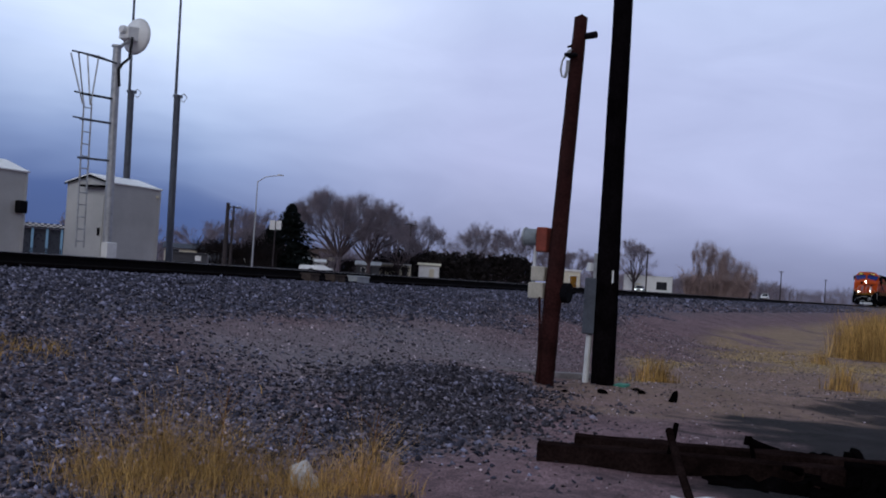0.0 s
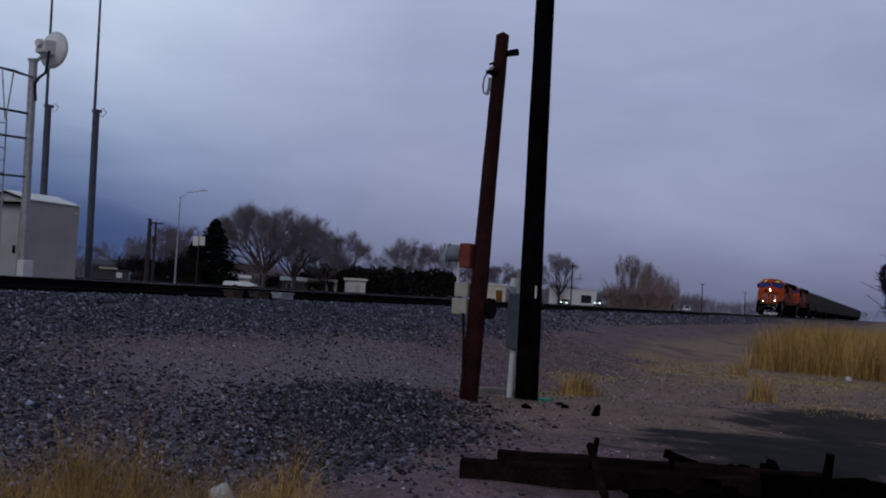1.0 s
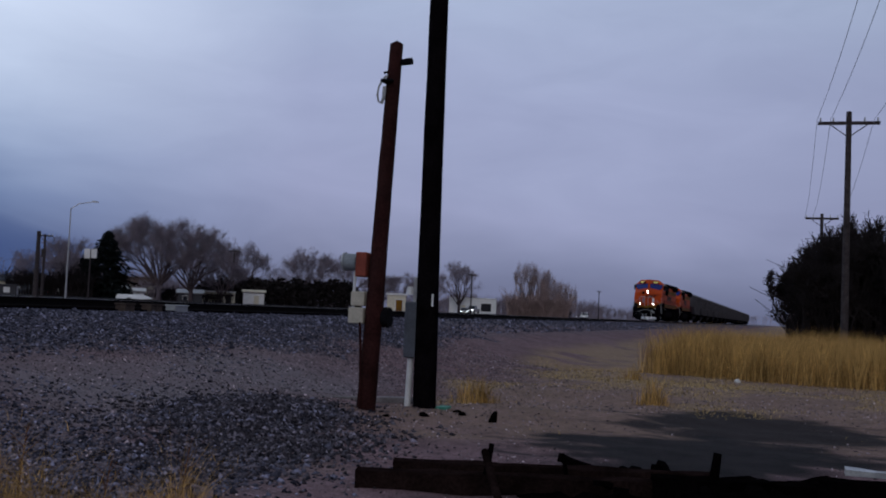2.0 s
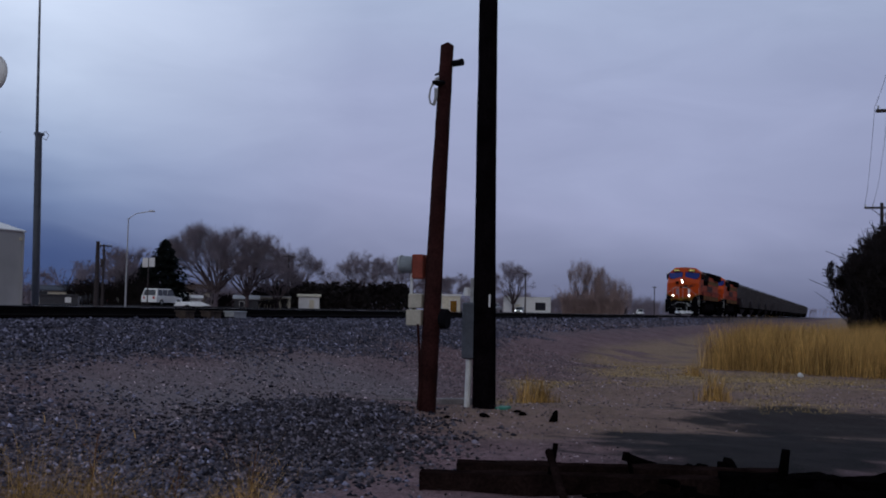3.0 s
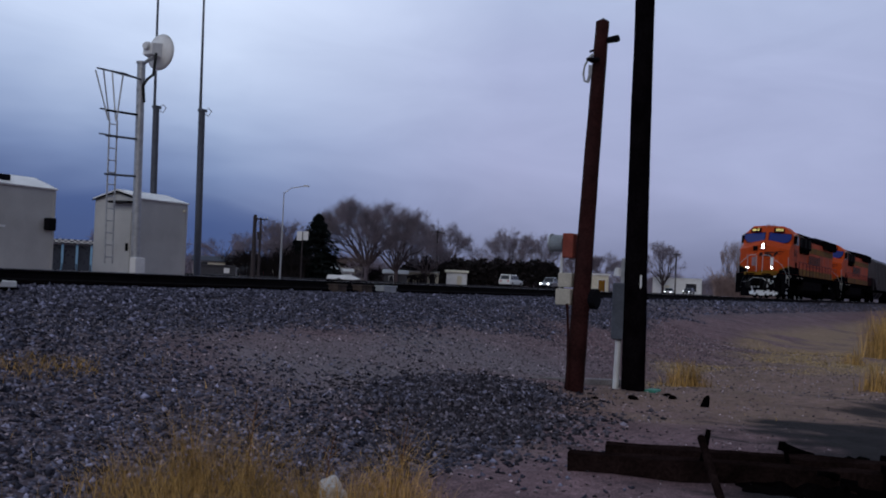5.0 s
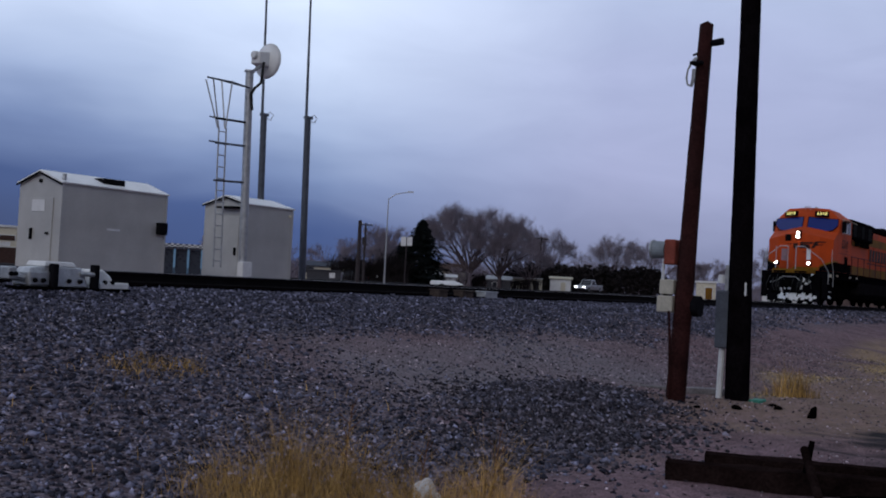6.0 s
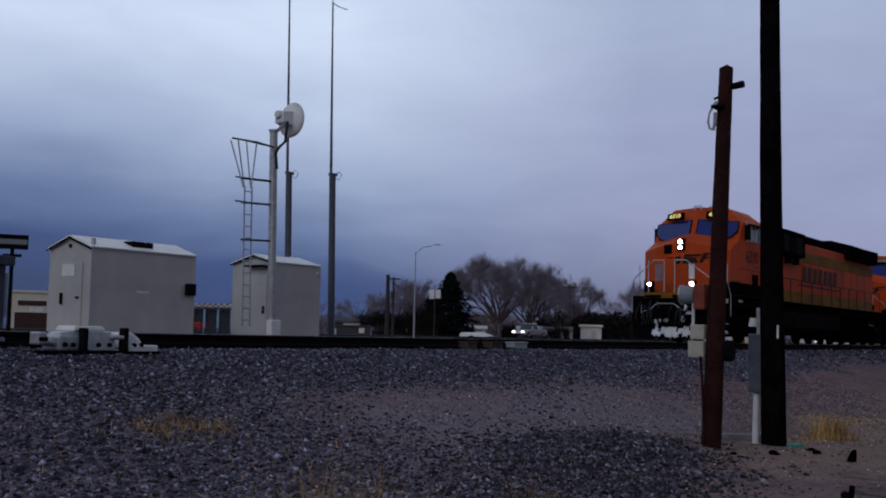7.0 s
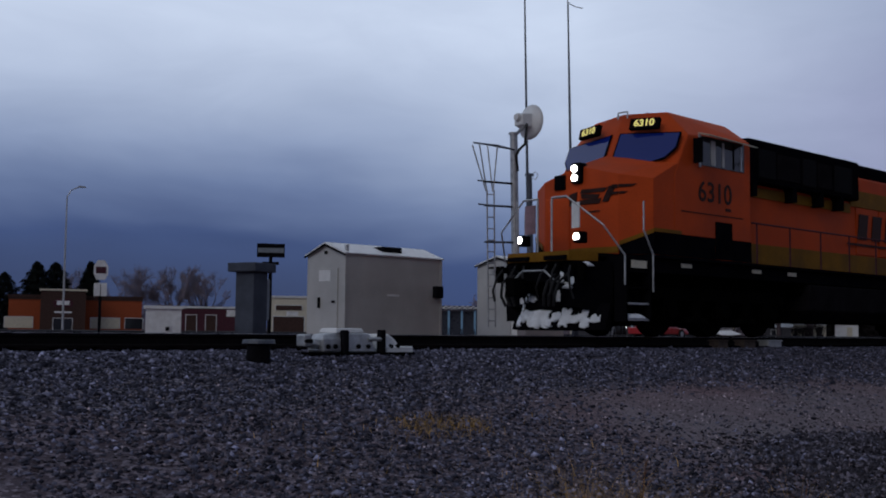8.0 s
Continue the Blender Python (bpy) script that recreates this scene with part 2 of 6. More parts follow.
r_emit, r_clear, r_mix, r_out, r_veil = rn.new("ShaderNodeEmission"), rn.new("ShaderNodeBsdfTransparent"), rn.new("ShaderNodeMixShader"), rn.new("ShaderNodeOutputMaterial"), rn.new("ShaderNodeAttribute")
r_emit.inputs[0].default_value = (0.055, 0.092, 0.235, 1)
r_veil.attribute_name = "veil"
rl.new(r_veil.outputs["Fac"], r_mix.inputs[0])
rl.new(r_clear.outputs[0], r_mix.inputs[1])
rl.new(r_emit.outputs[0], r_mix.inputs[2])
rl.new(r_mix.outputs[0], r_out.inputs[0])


def ground_material():
    """Bare dirt, ballast spill, ash and dry grass, laid out by place."""
    m = bpy.data.materials.new("dirt_and_gravel")
    m.use_nodes = True
    n, l = m.node_tree.nodes, m.node_tree.links
    p = n["Principled BSDF"]
    p.inputs["Roughness"].default_value = 0.95
    p.inputs["Specular IOR Level"].default_value = 0.15
    tc = n.new("ShaderNodeTexCoord")

    def noise_at(scale, detail=6, rough=0.6):
        t = n.new("ShaderNodeTexNoise")
        t.inputs["Scale"].default_value, t.inputs["Detail"].default_value, t.inputs["Roughness"].default_value = scale, detail, rough
        l.new(tc.outputs["Object"], t.inputs["Vector"])
        return t.outputs[0]

    def ramp(src, *stops):
        r = n.new("ShaderNodeValToRGB")
        el = r.color_ramp.elements
        while len(el) < len(stops):
            el.new(0.5)
        for e, (pos, c) in zip(el, stops):
            e.position, e.color = pos, (*c, 1) if isinstance(c, tuple) else (c, c, c, 1)
        l.new(src, r.inputs[0])
        return r.outputs[0]

    def mix(x, y, f, blend="MIX"):
        q = n.new("ShaderNodeMix")
        q.data_type, q.blend_type = "RGBA", blend
        for sock, src in ((q.inputs[0], f), (q.inputs[6], x), (q.inputs[7], y)):
            if isinstance(src, (int, float)):
                sock.default_value = src
            else:
                l.new(src, sock)
        return q.outputs[2]

    def attr(name):
        a = n.new("ShaderNodeAttribute")
        a.attribute_name = name
        return a.outputs["Fac"]

    dirt = ramp(noise_at(1.1), (0.3, (0.116, 0.074, 0.083)), (0.7, (0.210, 0.133, 0.148)))
    grit = ramp(noise_at(28, 4), (0.3, (0.75,) * 3), (0.7, (1.25,) * 3))
    dirt = mix(dirt, grit, 1.0, "MULTIPLY")
    crumbs = ramp(noise_at(70, 3, 0.7), (0.36, (0.45,) * 3), (0.5, (1.0,) * 3), (0.66, (1.75,) * 3))
    dirt = mix(dirt, crumbs, 0.8, "MULTIPLY")
    dirt = mix(dirt, ramp(noise_at(6, 5, 0.7), (0.35, (0.68,) * 3), (0.65, (1.3,) * 3)), 1.0, "MULTIPLY")
    v = n.new("ShaderNodeTexVoronoi")
    v.inputs["Scale"].default_value = 26
    l.new(tc.outputs["Object"], v.inputs["Vector"])
    gravel = ramp(v.outputs["Color"], (0.0, (0.012, 0.011, 0.015)), (0.55, (0.080, 0.072, 0.094)), (1.0, (0.34, 0.31, 0.37)))
    straw = ramp(noise_at(5), (0.3, (0.21, 0.15, 0.085)), (0.7, (0.42, 0.30, 0.16)))
    ash = ramp(noise_at(3), (0.3, (0.006, 0.005, 0.006)), (0.7, (0.020, 0.016, 0.019)))
    c = mix(dirt, straw, attr("straw"))
    c = mix(c, ash, attr("ash"))
    c = mix(c, gravel, attr("gravel"))
    fines = ramp(noise_at(7, 6, 0.7), (0.3, (0.116, 0.105, 0.121)), (0.7, (0.255, 0.228, 0.253)))
    fines = mix(fines, crumbs, 0.8, "MULTIPLY")
    c = mix(c, fines, attr("dust"))
    l.new(c, p.inputs["Base Color"])
    b = n.new("ShaderNodeBump")
    b.inputs["Strength"].default_value, b.inputs["Distance"].default_value = 0.6, 0.03
    l.new(mix(noise_at(25, 4), v.outputs["Distance"], attr("gravel")), b.inputs["Height"])
    l.new(b.outputs[0], p.inputs["Normal"])
    return m


GROUND = ground_material()

# ---------------------------------------------------------------- mesh helpers


def link(name, bm, material, parent=None, label="", smooth=False):
    me = bpy.data.meshes.new(name)
    bm.normal_update()
    bm.to_mesh(me)
    bm.free()
    for k, mm in enumerate(material if isinstance(material, (list, tuple)) else [material]):
        me.materials.append(mm)
    if smooth:
        me.polygons.foreach_set("use_smooth", [True] * len(me.polygons))
    ob = new(name, me)
    ob.parent = parent
    if label:
        ob["label"] = label
    return ob


def part(name, bm, material, parent, label="", smooth=False):
    return link(name, bm, material, parent, label, smooth)


def root(name, x, y, z, rz, label, category, group="", kind=""):
    ob = new(name)
    ob.matrix_basis = pose(x, y, z, 0, 0, rz)
    return tagged(ob, label, category, group, kind)


def block(x0, x1, y0, y1, z0, z1, bevel=0.0, bm=None):
    """An axis-aligned box with eased edges."""
    own = bm is None
    b = bmesh.new() if own else bm
    g = bmesh.ops.create_cube(b, size=1.0)
    vs = g["verts"]
    for v in vs:
        v.co = Vector((x0 + (v.co.x + 0.5) * (x1 - x0), y0 + (v.co.y + 0.5) * (y1 - y0), z0 + (v.co.z + 0.5) * (z1 - z0)))
    if bevel:
        es = list({e for v in vs for e in v.link_edges})
        bmesh.ops.bevel(b, geom=es, offset=bevel, segments=2, affect="EDGES", profile=0.5)
    return b


def rod(p0, p1, r0, r1=None, seg=10, bm=None):
    """A tapered round bar from p0 to p1."""
    b = bmesh.new() if bm is None else bm
    p0, p1 = Vector(p0), Vector(p1)
    r1 = r0 if r1 is None else r1
    d = p1 - p0
    m = Matrix.Translation((p0 + p1) / 2) @ d.to_track_quat("Z", "Y").to_matrix().to_4x4()
    bmesh.ops.create_cone(b, cap_ends=True, cap_tris=False, segments=seg, radius1=r0, radius2=r1, depth=d.length, matrix=m)
    return b


def pipe(points, r, seg=8, bm=None):
    b = bmesh.new() if bm is None else bm
    for a, c in zip(points[:-1], points[1:]):
        rod(a, c, r, r, seg, b)
    for q in points[1:-1]:
        bmesh.ops.create_icosphere(b, subdivisions=1, radius=r * 1.03, matrix=Matrix.Translation(q))
    return b


def hull(points, bevel=0.0, bm=None):
    b = bmesh.new() if bm is None else bm
    vs = [b.verts.new(q) for q in points]
    res = bmesh.ops.convex_hull(b, input=vs)
    bmesh.ops.delete(b, geom=[g for g in res["geom_interior"] if isinstance(g, bmesh.types.BMVert)], context="VERTS")
    bmesh.ops.dissolve_limit(b, angle_limit=0.01, verts=b.verts, edges=b.edges)
    if bevel:
        bmesh.ops.bevel(b, geom=list(b.edges), offset=bevel, segments=2, affect="EDGES", profile=0.5)
    return b


def slab(corners, thick, bm=None):
    """A flat panel through four corners, thickened along its normal."""
    b = bmesh.new() if bm is None else bm
    q = [Vector(c) for c in corners]
    nrm = (q[1] - q[0]).cross(q[-1] - q[0]).normalized() * thick
    lo, hi = [b.verts.new(c - nrm / 2) for c in q], [b.verts.new(c + nrm / 2) for c in q]
    b.faces.new(hi)
    b.faces.new(lo[::-1])
    for i in range(len(q)):
        j = (i + 1) % len(q)
        b.faces.new((lo[i], lo[j], hi[j], hi[i]))
    return b


def raw(name, verts, faces, material, parent=None, label="", attrs=None, smooth=False):
    """A mesh from numpy arrays (triangles or quads of one kind)."""
    me = bpy.data.meshes.new(name)
    verts, faces = np.asarray(verts, np.float32), np.asarray(faces, np.int32)
    me.vertices.add(len(verts))
    me.vertices.foreach_set("co", verts.ravel())
    k = faces.shape[1]
    me.loops.add(faces.size)
    me.loops.foreach_set("vertex_index", faces.ravel())
    me.polygons.add(len(faces))
    me.polygons.foreach_set("loop_start", np.arange(0, faces.size, k, dtype=np.int32))
    me.polygons.foreach_set("loop_total", np.full(len(faces), k, np.int32))
    if smooth:
        me.polygons.foreach_set("use_smooth", np.ones(len(faces), bool))
    me.update(calc_edges=True)
    me.validate()
    for nm, values in (attrs or {}).items():
        at = me.attributes.new(nm, "FLOAT", "POINT")
        at.data.foreach_set("value", np.asarray(values, np.float32))
    me.materials.append(material)
    ob = new(name, me)
    ob.parent = parent
    if label:
        ob["label"] = label
    return ob


def lettering(text, size, depth, m, material, parent, name="number", sx=1.0, bold=0.0):
    cu = bpy.data.curves.new(name, "FONT")
    cu.body, cu.size, cu.extrude, cu.align_x, cu.align_y = text, size, depth, "CENTER", "CENTER"
    cu.offset = bold
    tmp = bpy.data.objects.new(name, cu)
    scene.collection.objects.link(tmp)
    me = bpy.data.meshes.new_from_object(tmp.evaluated_get(bpy.context.evaluated_depsgraph_get()))
    bpy.data.objects.remove(tmp)
    me.materials.clear()
    me.materials.append(material)
    me.transform(m @ Matrix.Diagonal((sx, 1, 1, 1)))
    ob = new(name, me)
    ob.parent = parent
    return ob


# ---------------------------------------------------------------- ground
rng = np.random.default_rng(7)


def smooth01(a):
    a = np.clip(a, 0, 1)
    return a * a * (3 - 2 * a)


def wave(x, y, s, seed):
    """Soft repeatable unevenness between -1 and 1."""
    g = np.random.default_rng(seed)
    out = np.zeros_like(x)
    for k in range(7):
        a, ph, f = g.uniform(0, 2 * np.pi), g.uniform(0, 2 * np.pi), s * g.uniform(0.6, 1.7)
        out += np.sin((x * np.cos(a) + y * np.sin(a)) * f + ph)
    return out / 4.0


PILE = (11.7, 5.9)   # spilled heap of ballast beside the poles


def height(x, y):
    x, y = np.asarray(x, float), np.asarray(y, float)
    z = 1.14 * smooth01((y - 5.0) / 7.6)
    z = np.where(y > 15.4, 1.14 + (FAR - 1.14) * smooth01((y - 15.4) / 3.0), z)
    near = np.exp(-(np.maximum(0, np.hypot(x - 14, y - 4) - 12) / 18) ** 2)
    rough = np.where(y < 11.4, 1.0, 0.25)
    z = z + near * rough * (0.045 * wave(x, y, 1.1, 3) + 0.018 * wave(x, y, 4.0, 4))
    d = np.hypot((x - PILE[0]) / 1.9, (y - PILE[1]) / 0.95)
    z = z + 0.22 * np.exp(-d ** 2 * 1.6) * (1 + 0.25 * wave(x, y, 5.0, 6))
    return z


def spread(lo, hi, fine_lo, fine_hi, step, far):
    mid = np.arange(fine_lo, fine_hi + 1e-6, step)
    grow = np.cumsum(step * 1.22 ** np.arange(1, 60))
    return np.concatenate([np.maximum(fine_lo - grow[grow < fine_lo - lo][::-1], lo), mid, np.minimum(fine_hi + grow[grow < hi - fine_hi], hi), [hi]])


gx = np.concatenate([[-4000.0], spread(-900, 4000, 2.0, 42.0, 0.16, 4000)])
gy = np.concatenate([[-4000.0], spread(-900, 4000, -2.0, 16.5, 0.13, 4000)])
GX, GY = np.meshgrid(gx, gy, indexing="ij")
GZ = height(GX, GY)


def cover(x, y):
    """How much ballast, dry grass and ash lies at a place."""
    w = wave(x, y, 0.9, 11) * 0.5 + wave(x, y, 2.6, 12) * 0.3
    gravel = smooth01((y - 8.3 + 1.1 * w) / 1.5)
    gravel = np.maximum(gravel, 0.75 * smooth01((11.0 - x + (y - 6.0) * 0.5 + 1.8 * w) / 3.5) * smooth01((y - 3.4 + 0.8 * w) / 1.4))
    gravel = np.maximum(gravel, smooth01((1.15 - np.hypot((x - PILE[0]) / 1.9, (y - PILE[1]) / 1.0) + 0.4 * w) / 0.5))
    gravel = gravel * smooth01((16.5 - y) / 0.6) * (1 - 0.55 * smooth01((x - 26) / 14) * smooth01((11.5 - y) / 1.5))
    gravel = np.maximum(gravel, 0.15 * smooth01((w + 0.35) / 0.5) * smooth01((y - 1.5) / 2) * smooth01((13.5 - x + (y - 5) * 1.5) / 4) * smooth01((16.5 - y) / 0.6))
    dust = (0.74 + 0.40 * w) * smooth01((y - 5.7 + 0.6 * w) / 1.2) * smooth01((10.0 - y + 0.7 * w) / 1.4) * smooth01((x - 7.5 + 1.5 * w) / 3.5) * smooth01((21.0 - x) / 6.0)
    straw = 0.6 * smooth01((w - 0.12 + 0.5 * smooth01((x - 17) / 8)) / 0.35) * smooth01((8.2 - y) / 1.5) * smooth01((x - 13) / 4) * smooth01((4.9 - y + 0.18 * (x - 16)) / 1.2)
    straw = np.maximum(straw, 0.35 * smooth01((w - 0.15) / 0.3) * smooth01((7.5 - y) / 2) * smooth01((x - 6) / 7))
    straw = np.maximum(straw, 0.32 * smooth01((x - 10.5) / 4) * smooth01((6.5 - y) / 2))
    for ex, ey, rx, ry, k in ((20.4, 5.4, 2.4, 0.8, 0.75), (27.0, 4.9, 4.5, 0.8, 0.8), (25.5, 1.8, 2.2, 3.2, 0.85), (16.7, 5.0, 1.0, 0.6, 0.6), (22.5, 3.6, 3.0, 0.6, 0.55)):
        straw = np.maximum(straw, k * smooth01((1.15 - np.hypot((x - ex) / rx, (y - ey) / ry) + 0.45 * w) / 0.6))
    speck = 0.22 * wave(x, y, 5.0, 31) + 0.14 * wave(x, y, 13.0, 32)
    ash = smooth01((1.15 + speck - np.hypot((x - 12.2) / 2.3, (y - 0.7) / 2.0) + 0.3 * w) / 0.4)
    ash = np.maximum(ash, 0.95 * smooth01((1.0 + speck - np.hypot((x - 16.0) / 2.2, (y - 0.2) / 2.8) + 0.6 * w) / 0.5))
    ash = np.maximum(ash, smooth01((1.1 + speck - np.hypot((x - 8.3) / 1.5, (y - 0.2) / 2.3) + 0.35 * w) / 0.45))
    return gravel, straw, ash, np.clip(dust, 0, 1)


CG, CS, CA, CD = cover(GX, GY)
nx, ny = len(gx), len(gy)
idx = np.arange(nx * ny).reshape(nx, ny)
quads = np.stack([idx[:-1, :-1], idx[1:, :-1], idx[1:, 1:], idx[:-1, 1:]], -1).reshape(-1, 4)
ground = raw("ground", np.stack([GX, GY, GZ], -1).reshape(-1, 3), quads, GROUND, attrs={"gravel": CG.ravel(), "straw": CS.ravel(), "ash": CA.ravel(), "dust": CD.ravel()}, smooth=True)
tagged(ground, "bare brown dirt with spilled grey ballast and dry grass", "ground", kind="structure")


def strip(name, x0, x1, y0, y1, z, material, label, category):
    b = block(x0, x1, y0, y1, z - 0.3, z)
    return tagged(link(name, b, material), label, category, kind="structure")


strip("road", -300, 1500, 63.5, 72.5, FAR + 0.24, ASPHALT, "grey asphalt highway running beside the railway", "road")
strip("frontage_road", -300, 600, 43.2, 47.0, FAR + 0.015, ASPHALT, "narrow asphalt side road beyond the track", "road")

# ballast stones, real pieces lying on the ground
CHIP = np.array([(1.0, 0, 0), (-1.0, 0, 0), (0, 1.0, 0), (0, -1.0, 0), (0.2, 0.1, 0.95), (-0.1, 0.2, -0.95)])
CHIPF = np.array([(0, 2, 4), (2, 1, 4), (1, 3, 4), (3, 0, 4), (2, 0, 5), (1, 2, 5), (3, 1, 5), (0, 3, 5)])


def stones(name, x, y, size, label, material=STONE):
    k = len(x)
    shape = (CHIP[None] + rng.normal(0, 0.28, (k, 6, 3))) * rng.uniform(0.55, 1.3, (k, 1, 3))
    a = rng.uniform(0, 2 * np.pi, k)
    ca, sa = np.cos(a)[:, None], np.sin(a)[:, None]
    px, py = shape[..., 0] * ca - shape[..., 1] * sa, shape[..., 0] * sa + shape[..., 1] * ca
    v = np.stack([px, py, shape[..., 2] * 0.8], -1) * size[:, None, None]
    v += np.stack([x, y, height(x, y) + size * 0.22], -1)[:, None]
    f = (CHIPF[None] + 6 * np.arange(k)[:, None, None]).reshape(-1, 3)
    return tagged(raw(name, v.reshape(-1, 3), f, material), label, "gravel", kind="stuff")


def scatter(n, x0, x1, y0, y1, keep):
    x, y = rng.uniform(x0, x1, n), rng.uniform(y0, y1, n)
    ok = rng.uniform(0, 1, n) < keep(x, y)
    return x[ok], y[ok]


x, y = scatter(200000, 3.0, 34.0, 1.5, 13.1, lambda x, y: cover(x, y)[0] * (1 - 0.35 * cover(x, y)[3]) * np.clip(1.35 - np.hypot(x, y) / 42, 0.3, 1))
stones("ballast", x, y, rng.uniform(0.010, 0.031, len(x)) * (1 + 0.6 * (rng.uniform(0, 1, len(x)) > 0.95)), "loose grey crushed ballast stones on the bank")
px, py = np.concatenate([rng.normal(PILE[0], 0.95, 7000), rng.normal(9.9, 1.1, 3400)]), np.concatenate([rng.normal(PILE[1], 0.50, 7000), rng.normal(4.8, 0.5, 3400)])
stones("ballast_heap", px, py, rng.uniform(0.013, 0.038, len(px)), "spilled heap of dark crushed ballast by the poles", STONE_DARK)
x, y = scatter(95000, 4.0, 30.0, -3.0, 10.5, lambda x, y: (0.16 + 0.5 * smooth01((y - 3) / 4)) * (1 - cover(x, y)[2]))
stones("gravel", x, y, rng.uniform(0.006, 0.020, len(x)), "scattered pebbles and grit on bare dirt", PEBBLE)
x, y = scatter(12000, 34.0, 120.0, 9.5, 13.0, lambda x, y: 0.6 + 0 * x)
stones("far_ballast", x, y, rng.uniform(0.03, 0.06, len(x)), "grey ballast shoulder stretching along the track")

# ---------------------------------------------------------------- track


def track():
    for k, yy in enumerate((TRACK - 0.7525, TRACK + 0.7525)):
        r = root("rail", 0, yy, RAIL, 0, "rusty steel rail with a polished running head", "rail", "rails of the track", "structure")
        prof = [(-0.07, -0.17), (0.07, -0.17), (0.07, -0.155), (0.012, -0.135), (0.010, -0.05), (0.036, -0.035), (0.036, -0.003), (-0.036, -0.003), (-0.036, -0.035), (-0.010, -0.05), (-0.012, -0.135), (-0.07, -0.155)]
        b = bmesh.new()
        ends = [[b.verts.new((X, py, pz)) for py, pz in prof] for X in (-250, 1500)]
        for i in range(len(prof)):
            j = (i + 1) % len(prof)
            b.faces.new((ends[0][i], ends[0][j], ends[1][j], ends[1][i]))
        part("web_and_foot", b, RUST, r)
        part("running_head", block(-250, 1500, -0.030, 0.030, -0.003, 0.0), RAILHEAD, r, "shiny worn rail top")
    base = link("tie", block(-0.115, 0.115, -1.3, 1.3, -0.18, 0, 0.012), CREOSOTE)
    tagged(base, "dark creosoted timber railway tie in ballast", "railway tie", "ties of the track")
    base.matrix_basis = pose(4.0, TRACK, RAIL - 0.172)
    for k in range(1, 150):
        copy_thing(base, pose(4.0 + 0.53 * k, TRACK + rng.uniform(-0.03, 0.03), RAIL - 0.172 + rng.uniform(-0.006, 0.004), 0, 0, rng.uniform(-0.8, 0.8)))


track()

# ---------------------------------------------------------------- train
# local x runs back from the front lights, y away from the viewer's side, z up from the rail


def wheelset(parent, x, r=0.53):
    w = new("wheelset")
    w.parent = parent
    w.location = (x, 0, r)
    for s in (-1, 1):
        b = rod((0, s * 0.68, 0), (0, s * 0.82, 0), r, r * 0.97, 24)
        rod((0, s * 0.66, 0), (0, s * 0.69, 0), r * 1.05, r * 1.05, 24, b)
        for k in range(4):
            a = k * math.pi / 2
            rod((math.cos(a) * r * 0.55, s * 0.80, math.sin(a) * r * 0.55), (math.cos(a) * r * 0.55, s * 0.835, math.sin(a) * r * 0.55), 0.06, 0.05, 8, b)
        part("wheel", b, UNDER, w)
    part("axle", rod((0, -1.0, 0), (0, 1.0, 0), 0.09), UNDER, w)
    return w


def truck(parent, x, axles, spacing, r=0.53):
    half = (axles - 1) * spacing / 2
    for s in (-1, 1):
        y0, y1 = sorted((s * 0.98, s * 1.14))
        b = block(x - half - 0.55, x + half + 0.55, y0, y1, 0.72, 0.98, 0.03)
        for k in range(axles):
            cx = x - half + k * spacing
            block(cx - 0.22, cx + 0.22, y0, y1 + 0.02, 0.36, 0.74, 0.03, b)
            rod((cx, s * 1.13, r), (cx, s * 1.22, r), 0.17, 0.15, 12, b)
        for k in range(axles - 1):
            cx = x - half + (k + 0.5) * spacing
            rod((cx, s * 1.06, 0.34), (cx, s * 1.06, 0.74), 0.13, 0.13, 10, b)
            block(cx - 0.35, cx + 0.35, y0, y1, 0.28, 0.40, 0.02, b)
        part("side_frame", b, UNDER, parent, "grimy cast truck side frame")
    part("bolster", block(x - half - 0.3, x + half + 0.3, -0.6, 0.6, 0.40, 1.2), UNDER, parent)
    return [wheelset(parent, x - half + k * spacing, r) for k in range(axles)]


